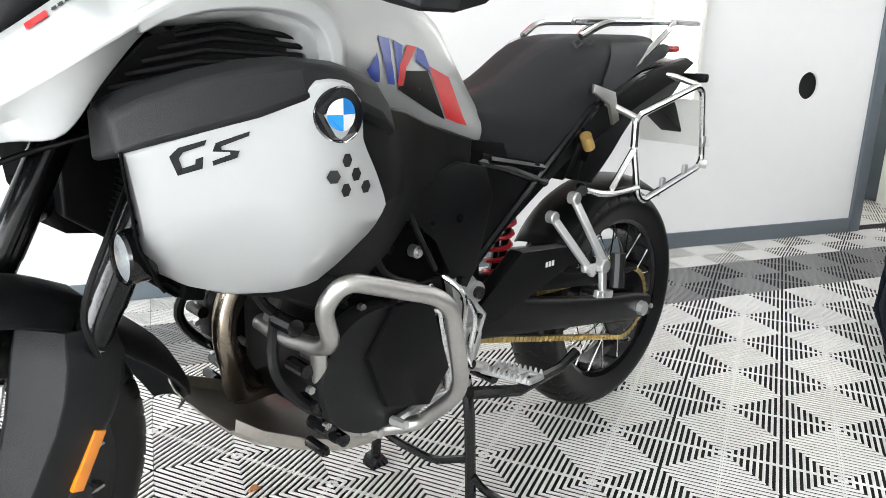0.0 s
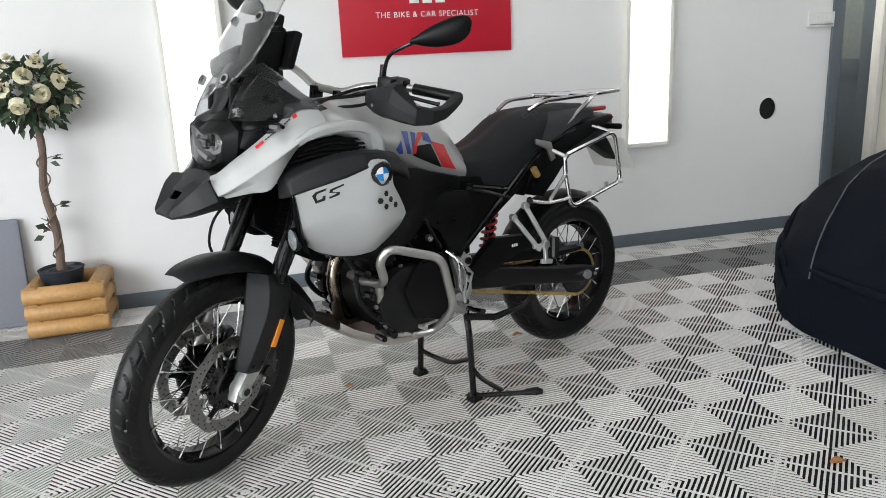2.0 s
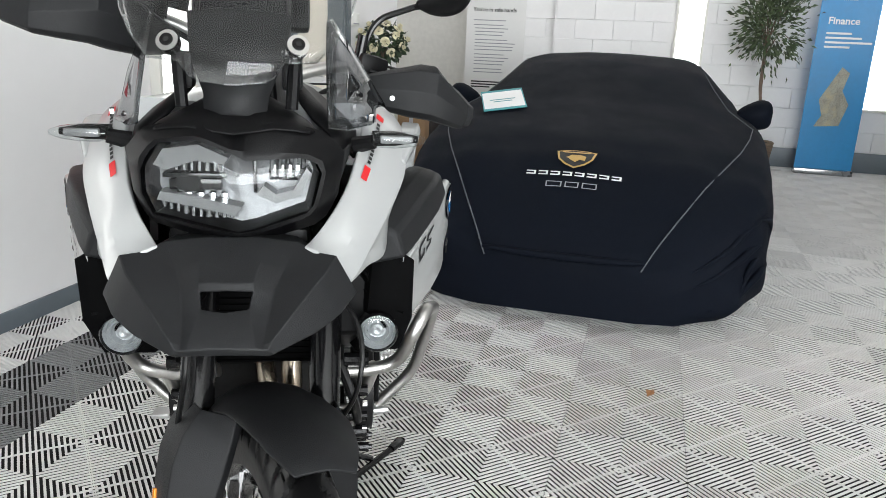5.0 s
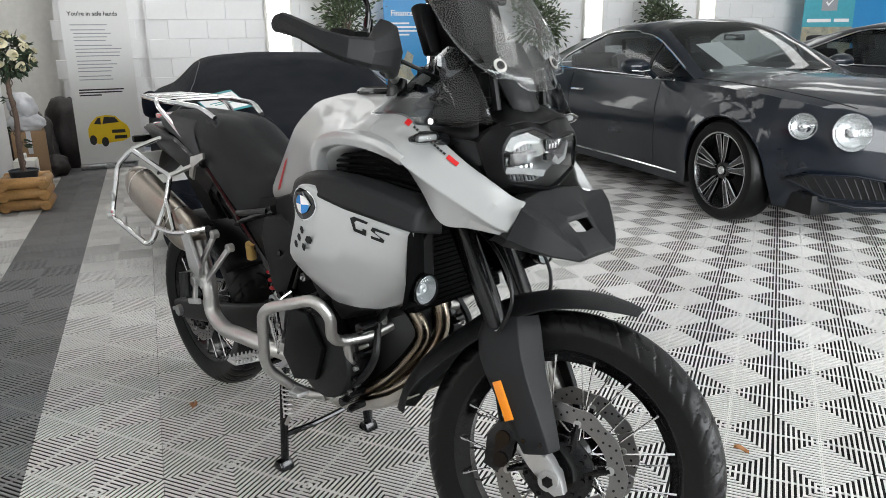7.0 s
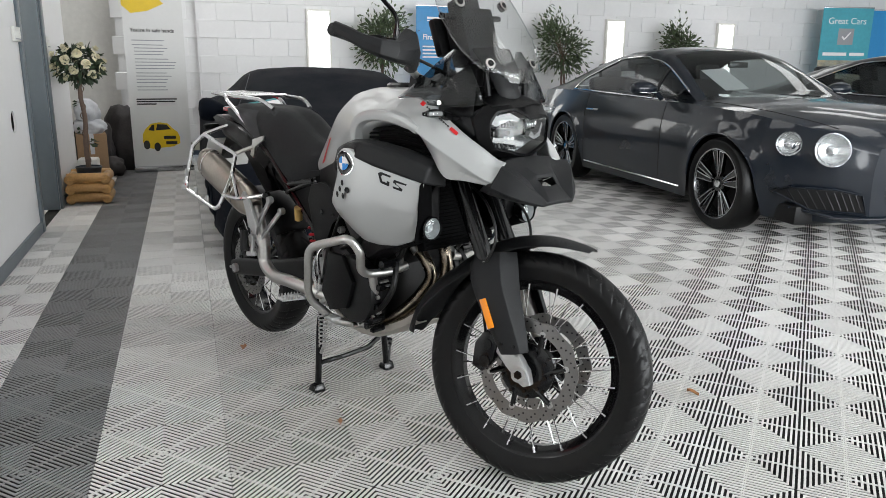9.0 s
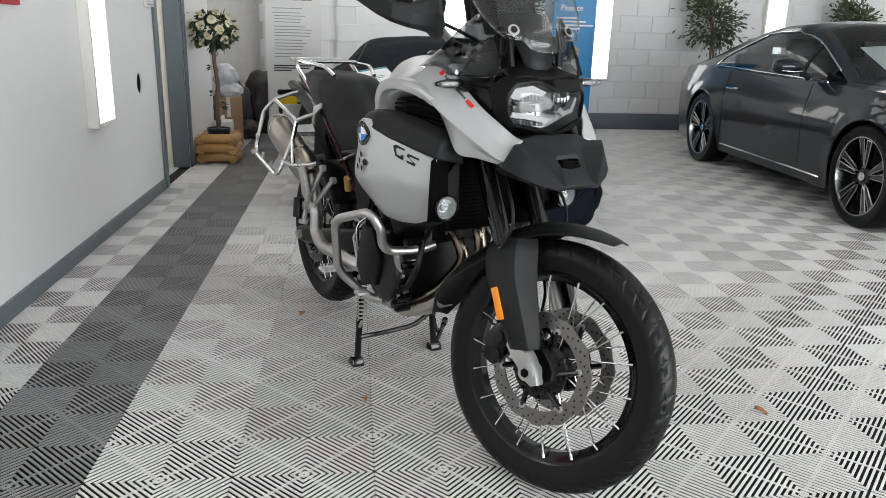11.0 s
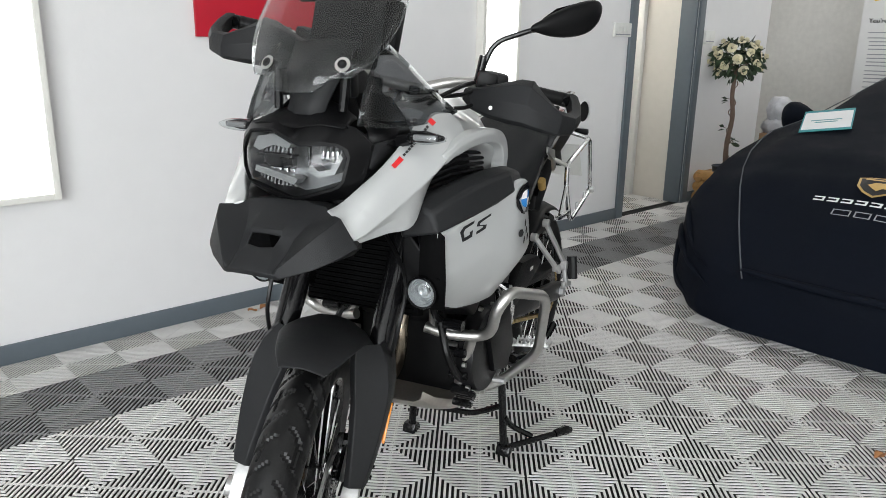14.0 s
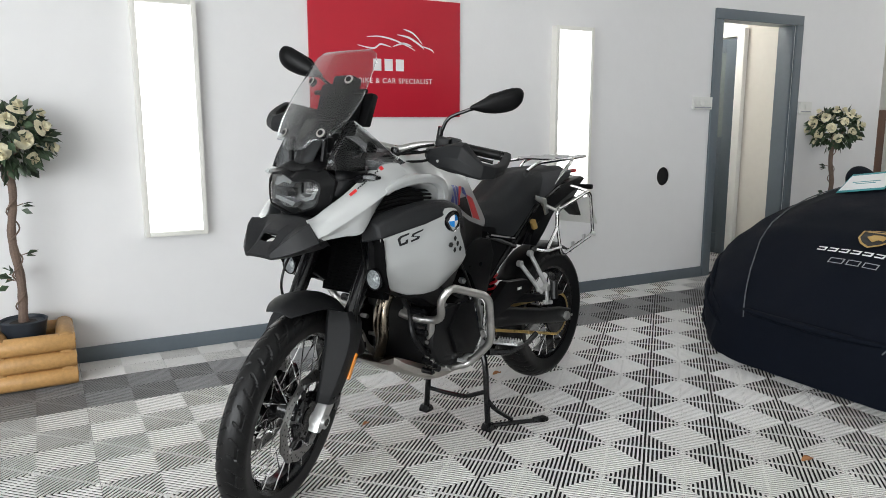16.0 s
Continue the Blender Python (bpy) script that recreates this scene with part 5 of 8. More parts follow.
    vs = [bm.verts.new(STEER @ (head + Vector((-0.0165 - (0.06 * a / 0.165 if sy > 0 else 0), a * sy * (0.88 if sy > 0 else 1), 0.008 + (0.06 if sy > 0 else 0.042) * a / 0.165 + b)))) for a, b in o]
    bm.faces.new(vs)
    part("mirror_glass", bm, M["chrome"], mir)
# cables
for pts in ([(1.05, 0.20, 1.21), (1.12, 0.16, 1.19), (1.20, 0.06, 1.16), (1.20, -0.02, 1.08)], [(1.05, 0.18, 1.215), (1.14, 0.14, 1.20), (1.22, 0.08, 1.15), (1.22, 0.05, 1.05)],
            [(1.05, -0.20, 1.21), (1.13, -0.15, 1.19), (1.20, -0.05, 1.15), (1.20, 0.0, 1.06)], [(1.05, 0.21, 1.20), (1.11, 0.18, 1.165), (1.18, 0.10, 1.14), (1.19, 0.03, 1.05)]):
    bm = bmesh.new()
    tube(bm, spline(pts, 6), 0.005, 7)
    bpart("cable", bm, M["rubber"], steer=True)
STEER = FORK_STEER
for sy in (1, -1):
    bm = bmesh.new()
    tube(bm, spline([(1.30, 0.05 * sy, 0.88), (1.42, 0.13 * sy, 0.82), (1.47, 0.14 * sy, 0.72), (1.43, 0.13 * sy, 0.60), (1.455, 0.125 * sy, 0.50), (1.465, 0.10 * sy, 0.42)], 6), 0.0045, 7)
    bpart("brake_hose", bm, M["rubber"], steer=True)


# head lamp, cowl and beak
def lamp_x(y, z):
    return 1.528 - 1.3 * y * y - 0.05 * (z - 1.05)


M["fog_bowl"] = material("fog_lamp_bowl", (0.42, 0.43, 0.44), 0.30, 0.35, vary=0.2, scale=80, bump=0.5, bump_scale=90)
M["light_guide"] = material("frosted_light_guide", (0.17, 0.17, 0.173), 0.30, vary=0.1, scale=60, coat=0.4)
LENS = [(-.119, 1.066), (-.098, 1.098), (-.043, 1.104), (.004, 1.086), (.018, 1.078), (.106, 1.083), (.117, 1.06), (.104, 1.008), (.03, .983), (.006, .978), (-.106, 1.002), (-.119, 1.03)]
head_lamp = new("headlamp")
head_lamp.parent = bike


def poly_on(bm, poly, off):
    vs = [bm.verts.new((lamp_x(y, z) + off, y, z)) for y, z in poly]
    return bm.faces.new(vs)


def inset(poly, f, cx=0.0, cz=1.048):
    return [(cx + (y - cx) * f, cz + (z - cz) * f) for y, z in poly]


bm = bmesh.new()
rows = [[(lamp_x(y, z) + o, y, z) for y, z in inset(LENS, f)] for f, o in ((1.0, 0.0), (0.96, 0.005), (0.75, 0.010), (0.4, 0.013), (0.05, 0.014))]
grid(bm, rows, close_v=True)
part("lens", bm, M["lamp_glass"], head_lamp, "clear faceted lens", 60)
bm = bmesh.new()
rows = [[(lamp_x(y, z) + o, y, z) for y, z in inset(LENS, f)] for f, o in ((0.985, -0.004), (0.94, -0.022), (0.9, -0.045), (0.02, -0.05))]
grid(bm, rows, close_v=True)
part("bowl", bm, M["reflector"], head_lamp, "bright reflector bowl", 40)
bm = bmesh.new()
for poly, o in (([(-.108, 1.066), (-.094, 1.088), (-.046, 1.096), (-.006, 1.079), (-.012, 1.070), (-.05, 1.074), (-.09, 1.06)], -0.012), ([(-.105, 1.018), (-.06, 1.012), (.0, 1.0), (.01, 1.012), (-.06, 1.026), (-.10, 1.03)], -0.012),
                ([(.03, 1.03), (.055, 1.018), (.088, 1.026), (.104, 1.058), (.098, 1.066), (.08, 1.036), (.056, 1.03), (.04, 1.042)], -0.010)):
    lo = [(lamp_x(y, z) + o, y, z) for y, z in poly]
    hi = [(lamp_x(y, z) + o - 0.03, y, z) for y, z in poly]
    grid(bm, [hi, lo], close_v=True)
    bm.faces.new([bm.verts.new(p) for p in lo])
part("light_guides", bm, M["light_guide"], head_lamp, "pale light guides")
bm = bmesh.new()
for y0, y1, z0, z1, o in ((-.095, -.01, 1.05, 1.056, -.02), (.025, .03, 1.03, 1.075, -.02), (.045, .085, 1.045, 1.06, -.03), (-.09, -.02, 1.03, 1.045, -.036)):
    box2(bm, (lamp_x(y0, z0) + o - 0.012, y0, z0), (lamp_x(y1, z1) + o, y1, z1), 0.001)
part("lamp_bars", bm, M["gloss_black"], head_lamp)
bm = bmesh.new()
for k in range(5):
    y = -0.085 + k * 0.016
    box2(bm, (1.465, y, 1.012), (1.50, y + 0.010, 1.028), 0.002)
for k in range(4):
    y = 0.048 + k * 0.011
    box2(bm, (1.465, y, 1.05), (1.495, y + 0.007, 1.068), 0.002)
part("led_cells", bm, M["chrome"], head_lamp)
# upright flutes in the two chambers of the wide half, lugs in the other
for y0, n, z0, z1 in ((-.100, 9, 1.058, 1.084), (-.100, 10, .994, 1.012), (.050, 5, 1.062, 1.078)):
    for k in range(n):
        y = y0 + k * .0105
        bm = bmesh.new()
        tube(bm, [(lamp_x(y, z0) - .026, y, z0), (lamp_x(y, z1) - .032, y, z1)], .0034, 6)
        part("flute", bm, M["light_guide"] if k % 3 == 0 else M["reflector"], head_lamp)
bm = bmesh.new()
tube(bm, [(1.478, -.064, 1.040), (1.496, -.064, 1.040)], .017, 20)
part("projector", bm, M["gloss_black"], head_lamp, "dark round projector lens", 50)
# black surround
HOUSE = [(-.150, 1.085), (-.118, 1.118), (-.045, 1.128), (.0, 1.108), (.045, 1.128), (.118, 1.118), (.150, 1.085), (.140, 1.02), (.118, .985), (.004, .955), (-.118, .985), (-.140, 1.02)]
bm = bmesh.new()
n = 36


def resample(poly, n, start):
    P = [Vector((a, b, 0)) for a, b in poly]
    P = P + [P[0]]
    L = [0]
    for a, b in zip(P, P[1:]):
        L.append(L[-1] + (b - a).length)
    out = []
    for i in range(n):
        s = L[-1] * i / n
        k = max(j for j in range(len(L)) if L[j] <= s + 1e-9)
        k = min(k, len(P) - 2)
        t = (s - L[k]) / max(L[k + 1] - L[k], 1e-9)
        q = P[k].lerp(P[k + 1], t)
        out.append((q.x, q.y))
    return out


def polar(poly, n, c=(0, 1.045)):
    """The outline met by n rays from a middle point."""
    out = []
    for i in range(n):
        a = 2 * math.pi * i / n
        d = Vector((math.cos(a), math.sin(a)))
        best = 0.1
        for (x0, y0), (x1, y1) in zip(poly, poly[1:] + poly[:1]):
            p, e = Vector((x0 - c[0], y0 - c[1])), Vector((x1 - x0, y1 - y0))
            den = d.x * e.y - d.y * e.x
            if abs(den) < 1e-9:
                continue
            t = (p.x * e.y - p.y * e.x) / den
            u = (p.x * d.y - p.y * d.x) / den
            if t > 0 and -1e-6 <= u <= 1 + 1e-6:
                best = t
        out.append((c[0] + d.x * best, c[1] + d.y * best))
    return out


Lp, Hp = polar(LENS, 48), polar(HOUSE, 48)
rows = [[(lamp_x(y, z) - 0.03, y * 0.99, z) for y, z in Lp], [(lamp_x(y, z) + 0.004, y * 1.02, z) for y, z in Lp],
        [(lamp_x(y, z) + 0.002, y * 0.75 + y2 * 0.25, z * 0.75 + z2 * 0.25) for (y, z), (y2, z2) in zip(Lp, Hp)],
        [(lamp_x(y2, z2) - 0.022, y2, z2) for y2, z2 in Hp], [(1.42, y2 * 0.97, z2 * 0.5 + 0.53) for y2, z2 in Hp]]
grid(bm, rows, close_v=True)
bpart("lamp_surround", bm, M["black_plastic"], "black head lamp surround", 35)
bm = bmesh.new()
rows = [[(1.502, -.116, 1.108), (1.516, -.055, 1.126), (1.512, 0, 1.102), (1.516, .055, 1.126), (1.502, .116, 1.108)],
        [(1.482, -.112, 1.120), (1.494, -.055, 1.138), (1.492, 0, 1.118), (1.494, .055, 1.138), (1.482, .112, 1.120)],
        [(1.45, -.10, 1.128), (1.462, -.05, 1.147), (1.465, 0, 1.142), (1.462, .05, 1.147), (1.45, .10, 1.128)],
        [(1.41, -.095, 1.12), (1.43, -.045, 1.162), (1.44, 0, 1.170), (1.43, .045, 1.162), (1.41, .095, 1.12)]]
grid(bm, rows)
subdiv(solid(bpart("lamp_brow", bm, M["black_plastic"], "black brow over the head lamp", 50), 0.004, -1))
# cowl behind the lens: central spine and side cheeks
bm = bmesh.new()
rows = [[(1.478, -.042, 1.13), (1.486, 0, 1.135), (1.478, .042, 1.13)], [(1.458, -.045, 1.16), (1.466, 0, 1.165), (1.458, .045, 1.16)], [(1.44, -.065, 1.21), (1.45, 0, 1.215), (1.44, .065, 1.21)], [(1.39, -.075, 1.27), (1.40, 0, 1.275), (1.39, .075, 1.27)]]
grid(bm, rows)
solid(bpart("cowl_spine", bm, M["dark_plastic"]), 0.006, -1)
for sy in (1, -1):
    bm = bmesh.new()
    rows = [[(1.465, .140, 1.082), (1.42, .158, 1.078), (1.37, .168, 1.06)], [(1.452, .130, 1.108), (1.41, .150, 1.105), (1.35, .168, 1.10)], [(1.43, .105, 1.128), (1.39, .120, 1.135), (1.33, .145, 1.125)], [(1.40, .07, 1.17), (1.36, .08, 1.175), (1.30, .10, 1.16)]]
    grid(bm, mirror_rows(rows, sy))
    solid(bpart("cowl_cheek", bm, M["black_plastic"], smooth=30), 0.006, -1)
    bm = bmesh.new()
    tube(bm, [(1.455, sy * .075, 1.14), (1.445, sy * .08, 1.215)], 0.009, 8)
    box(bm, (1.43, sy * .075, 1.19), (0.03, 0.028, 0.05), 0.006)
    bpart("screen_bracket", bm, M["black_plastic"])
    # lower black cheeks beside the lamp down to the arm
    bm = bmesh.new()
    rows = [[(1.482, .118, 0.99), (1.488, .138, 1.03), (1.476, .145, 1.082)], [(1.44, .128, 1.01), (1.445, .148, 1.05), (1.43, .156, 1.085)], [(1.385, .135, 1.035), (1.385, .156, 1.065), (1.37, .164, 1.09)]]
    grid(bm, mirror_rows(rows, sy))
    solid(bpart("lamp_cheek", bm, M["dark_plastic"]), 0.004, -1)
# instrument
bm = bmesh.new()
box(bm, (1.245, 0, 1.30), (0.028, 0.185, 0.115), 0.010, Matrix.Rotation(radians(-22), 3, "Y"))
bpart("display", bm, M["black_plastic"], "black instrument display housing")
bm = bmesh.new()
box(bm, (1.31, 0, 1.30), (0.08, 0.13, 0.16), 0.012, Matrix.Rotation(radians(-18), 3, "Y"))
box(bm, (1.27, 0, 1.385), (0.05, 0.09, 0.05), 0.010, Matrix.Rotation(radians(-18), 3, "Y"))
tube(bm, [(1.30, -.12, 1.36), (1.30, .12, 1.36)], 0.008, 8)
bpart("display_mount", bm, M["black_plastic"])
bm = bmesh.new()
loft(bm, [[(x, -w, z0), (x, -w * .8, z1), (x, w * .8, z1), (x, w, z0)] for x, w, z0, z1 in ((1.41, .055, 1.09, 1.235), (1.34, .062, 1.085, 1.225), (1.27, .06, 1.085, 1.19), (1.21, .05, 1.09, 1.15))])
bevelled(bpart("inner_cowl", bm, M["black_plastic"], "black inner cowl", 30), .006, 2, 25)

# screens
def screen_x(y, z):
    return float(np.interp(z, [1.16, 1.18, 1.228, 1.30, 1.40, 1.50], [1.520, 1.512, 1.478, 1.428, 1.350, 1.272])) - 1.15 * y * y


SW_Z = [1.205, 1.235, 1.268, 1.30, 1.34, 1.38, 1.42, 1.455, 1.478, 1.492]
SW_W = [0.112, 0.138, 0.157, 0.166, 0.168, 0.163, 0.156, 0.150, 0.136, 0.112]
rows = []
for zz, w in zip(SW_Z, SW_W):
    row = []
    for v in np.linspace(-1, 1, 17):
        y = v * w
        z = zz
        if zz == SW_Z[0]:
            z = float(np.interp(abs(v), [0, 0.45, 0.62, 1.0], [1.176, 1.180, 1.205, 1.207]))
        row.append((screen_x(y, z), y, z))
    rows.append(row)
bm = bmesh.new()
grid(bm, rows)
scr = solid(bpart("windscreen", bm, M["screen"], "clear windscreen on two bolts", 60), 0.0035, 0)
scr.visible_shadow = False
edge = [Vector(p) for p in rows[0]] + [Vector(r[-1]) for r in rows[1:]] + [Vector(p) for p in reversed(rows[-1][:-1])] + [Vector(r[0]) for r in reversed(rows[1:-1])]
bm = bmesh.new()
tube(bm, edge, 0.0019, 5, closed=True)
bpart("screen_edge", bm, M["lamp_glass"], "polished screen edge", 60)
for sy in (1, -1):
    for y, z in ((0.086, 1.228), (0.088, 1.395)):
        bm = bmesh.new()
        c = Vector((screen_x(y, z), y * sy, z))
        d = Vector((0.85, 0.2 * sy, 0.5)).normalized()
        tube(bm, [c - d * 0.012, c + d * 0.003], 0.0145, 20)
        tube(bm, [c + d * 0.003, c + d * 0.006], 0.009, 16)
        bpart("screen_bolt", bm, M["black_metal"], "dark screen bolt with a bright rim")
        bm = bmesh.new()
        tube(bm, [c + d * 0.002, c + d * 0.0036], 0.0152, 20)
        bpart("bolt_rim", bm, M["steel"])
        bm = bmesh.new()
        tube(bm, [c + d * 0.006, c + d * 0.0065], 0.0045, 6)
        bpart("bolt_socket", bm, M["hole_shade"])
    P = [(1.490, .128, 1.120), (1.472, .126, 1.160), (1.438, .124, 1.212), (1.392, .124, 1.262), (1.368, .130, 1.266), (1.330, .158, 1.228), (1.285, .190, 1.176), (1.225, .218, 1.130), (1.30, .208, 1.114), (1.379, .186, 1.112), (1.44, .155, 1.112)]
    bm = bmesh.new()
    mid = Vector((1.375, .165 * sy, 1.165))
    ring = [Vector((x, y * sy, z)) for x, y, z in P]
    rr = [[p.lerp(mid, f) for p in ring] for f in (0, 0.3, 0.6, 0.95)]
    grid(bm, rr, close_v=True)
    dfl = solid(bpart("wind_deflector", bm, M["smoked"], "smoked clear side deflector", 60), 0.003, 0)
    dfl.visible_shadow = False
    bm = bmesh.new()
    tube(bm, ring, 0.0016, 5, closed=True)
    bpart("deflector_edge", bm, M["lamp_glass"], smooth=60)
    bm = bmesh.new()
    bolt(bm, (1.379, .188 * sy, 1.122), (0.3, sy, 0), 0.007, 0.006)
    bpart("deflector_bolt", bm, M["polished"])
    # indicator
    ind = new("indicator")
    ind.parent = bike
    bm = bmesh.new()
    tube(bm, [(1.39, .165 * sy, 1.082), (1.40, .195 * sy, 1.09)], [0.014, 0.011], 10)
    part("stalk", bm, M["black_plastic"], ind)
    bm = bmesh.new()
    rows2 = []
    for y, rz, rx in ((.190, .009, .009), (.205, .013, .014), (.23, .013, .015), (.255, .010, .012), (.272, .004, .005)):
        rows2.append([(1.405 + rx * math.cos(a), y * sy, 1.094 + rz * math.sin(a)) for a in (2 * math.pi * k / 12 for k in range(12))])
    loft(bm, rows2)
    part("lens", bm, M["lamp_glass"], ind, "clear lens")
    bm = bmesh.new()
    box(bm, (1.403, .228 * sy, 1.094), (0.012, 0.05, 0.012), 0.004)
    part("bulb_plate", bm, M["light_guide"], ind)
    bm = bmesh.new()
    tube(bm, [(1.392, .192 * sy, 1.094), (1.390, .225 * sy, 1.094), (1.394, .262 * sy, 1.094)], [.012, .012, .005], 10)
    part("housing", bm, M["black_plastic"], ind, "black rear housing")
    # fog lamp
    fog = new("fog_lamp")
    fog.parent = bike
    c = Vector((1.366, .206 * sy, .764))
    bm = bmesh.new()
    revolve(bm, [(.014, -.045), (.027, -.04), (.035, -.018), (.0355, .006), (.0325, .010), (.031, .004)], c, axis="x", seg=28, cap=False)
    part("housing", bm, M["black_metal"], fog)
    bm = bmesh.new()
    revolve(bm, [(.031, .004), (.028, -.004), (.026, .0), (.023, -.008), (.020, -.003), (.016, -.013), (.012, -.014), (.011, -.004), (.006, -.001), (0, -.003)], c, axis="x", seg=28, cap=False)
    part("bowl", bm, M["fog_bowl"], fog)
    bm = bmesh.new()
    revolve(bm, [(.0315, .006), (.022, .009), (0, .010)], c, axis="x", seg=28, cap=False)
    part("lens", bm, M["lamp_glass"], fog)
    bm = bmesh.new()
    tube(bm, [c + Vector((-.02, 0, .035)), c + Vector((-.025, -.01 * sy, .09)), c + Vector((-.05, -.03 * sy, .11))], 0.008, 8)
    tube(bm, [c + Vector((-.025, -.012, .055)), c + Vector((-.025, .012, .055))], 0.012, 8)
    part("bracket", bm, M["black_metal"], fog)

# beak: a tray with a slot, between two ridged wings
bm = bmesh.new()
for sy in (1, -1):
    S = [[(1.495, 0, .972), (1.497, .04, .972), (1.505, .085, .968), (1.52, .105, .957), (1.515, .150, .90), (1.48, .13, .878)],
         [(1.535, 0, .974), (1.537, .04, .974), (1.545, .088, .970), (1.556, .112, .960), (1.540, .160, .906), (1.50, .135, .882)],
         [(1.578, 0, .951), (1.577, .04, .951), (1.575, .070, .940), (1.574, .140, .960), (1.562, .168, .903), (1.52, .135, .876)],
         [(1.612, 0, .934), (1.610, .034, .933), (1.597, .060, .922), (1.600, .126, .943), (1.599, .148, .888), (1.55, .115, .868)],
         [(1.616, 0, .924), (1.612, .034, .922), (1.607, .058, .914), (1.612, .115, .933), (1.610, .139, .883), (1.56, .108, .866)]]
    grid(bm, mirror_rows(S, sy))
    T = [S[4][1:],
         [(1.630, .030, .905), (1.628, .054, .890), (1.634, .093, .910), (1.632, .113, .871), (1.58, .09, .859)]]
    grid(bm, mirror_rows(T, sy))
    L = [[(1.634, 0, .902), (1.630, .030, .905), (1.628, .054, .890), (1.634, .093, .910), (1.632, .113, .871), (1.58, .09, .859)],
         [(1.662, 0, .877), (1.661, .04, .875), (1.659, .050, .869), (1.665, .061, .876), (1.661, .066, .857), (1.60, .06, .850)],
         [(1.670, 0, .868), (1.669, .04, .866), (1.668, .050, .865), (1.667, .057, .864), (1.662, .062, .855), (1.60, .056, .849)],
         [(1.667, 0, .857), (1.666, .04, .856), (1.665, .048, .855), (1.664, .053, .854), (1.658, .056, .852), (1.60, .05, .848)]]
    grid(bm, mirror_rows(L, sy))
bmesh.ops.remove_doubles(bm, verts=bm.verts, dist=0.0006)
bk = bpart("beak", bm, M["dark_plastic"], "grained grey beak with a centre slot and ridged wings", 24)
bevelled(solid(bk, 0.005, -1), 0.0022, 2, 20)
bm = bmesh.new()
for sy in (1, -1):
    box(bm, (1.50, .075 * sy, .925), (0.10, 0.05, 0.05), 0.015)
box(bm, (1.46, 0, .945), (0.05, 0.20, 0.06), 0.015)
bpart("beak_mount", bm, M["black_plastic"])


# silver tank cover, its two arms and the flanks
def station(T, x):
    """The section at x, between the given ones."""
    xs = sorted(T)
    k = max(0, min(len(xs) - 2, sum(1 for v in xs if v <= x) - 1))
    a, b = xs[k], xs[k + 1]
    t = (x - a) / (b - a)
    return [(p[0] * (1 - t) + q[0] * t, p[1] * (1 - t) + q[1] * t) for p, q in zip(T[a], T[b])]


TANK = {0.60: [(0, .945), (.05, .94), (.09, .915), (.115, .885), (.125, .86), (.12, .84)],
        0.64: [(0, 1.0), (.055, .995), (.10, .955), (.128, .905), (.14, .87), (.13, .84)],
        0.70: [(0, 1.075), (.065, 1.068), (.115, 1.01), (.145, .94), (.158, .885), (.15, .855)],
        0.80: [(0, 1.13), (.075, 1.12), (.135, 1.06), (.170, .99), (.184, .92), (.17, .87)],
        0.90: [(0, 1.148), (.085, 1.14), (.155, 1.085), (.20, 1.02), (.212, .955), (.19, .90)],
        1.00: [(0, 1.152), (.09, 1.147), (.175, 1.098), (.24, 1.035), (.252, .985), (.22, .94)],
        1.10: [(0, 1.152), (.095, 1.148), (.19, 1.112), (.266, 1.062), (.278, 1.025), (.25, .985)],
        1.135: [(0, 1.151), (.095, 1.148), (.19, 1.116), (.264, 1.072), (.274, 1.045), (.235, 1.035)],
        1.20: [(0, 1.15), (.10, 1.147), (.19, 1.128), (.254, 1.088), (.266, 1.062), (.215, 1.052)],
        1.32: [(0, 1.135), (.10, 1.136), (.18, 1.138), (.222, 1.098), (.236, 1.052), (.19, 1.04)]}


def tank_point(x, t):
    """t runs 0 on the centre line to 5 at the lower edge."""
    k = float(np.interp(x, [.60, .9, 1.1, 1.3], [.76, .88, .95, .98]))
    S = [(a * k, b) for a, b in station(TANK, x)]
    P = spline([(a, b, 0) for a, b in S], 8)
    k = t / 5 * (len(P) - 1)
    i = min(int(k), len(P) - 2)
    p = P[i].lerp(P[i + 1], k - i)
    return Vector((x, p.x, p.y))


bm = bmesh.new()
rows = []
for x in np.linspace(0.60, 1.32, 31):
    S = [tank_point(x, t) for t in np.linspace(0, 5, 26)]
    rows.append([(p.x, p.y, p.z) for p in S] + [(p.x, -p.y, p.z) for p in reversed(S[1:])])
loft(bm, rows)
bpart("tank_cover", bm, M["silver"], "satin silver tank cover", 50)


def tank_decal(name, poly, mat, label, sides=(1, -1), lift=0.0018, n=5):
    """A painted patch that follows the tank side; poly in (x, t)."""
    for sy in sides:
        bm = bmesh.new()
        c = (sum(p[0] for p in poly) / len(poly), sum(p[1] for p in poly) / len(poly))
        ring = []
        for (x0, t0), (x1, t1) in zip(poly, poly[1:] + poly[:1]):
            for k in range(n):
                ring.append((x0 + (x1 - x0) * k / n, t0 + (t1 - t0) * k / n))
        rows = []
        for f in (1, 0.66, 0.33, 0.02):
            row = []
            for x, t in ring:
                xx, tt = c[0] + (x - c[0]) * f, c[1] + (t - c[1]) * f
                p = tank_point(xx, tt)
                nrm = Vector((0, p.y, p.z - 0.95)).normalized()
                p = p + nrm * lift
                row.append((p.x, p.y * sy, p.z))
            rows.append(row)
        grid(bm, rows, close_v=True)
        bpart(name, bm, mat, label, 50)


def tank_t(x, z):
    """The place t on the tank side at height z."""
    ts = np.linspace(.6, 5, 60)
    return float(ts[int(np.argmin([abs(tank_point(x, t).z - z) for t in ts]))])


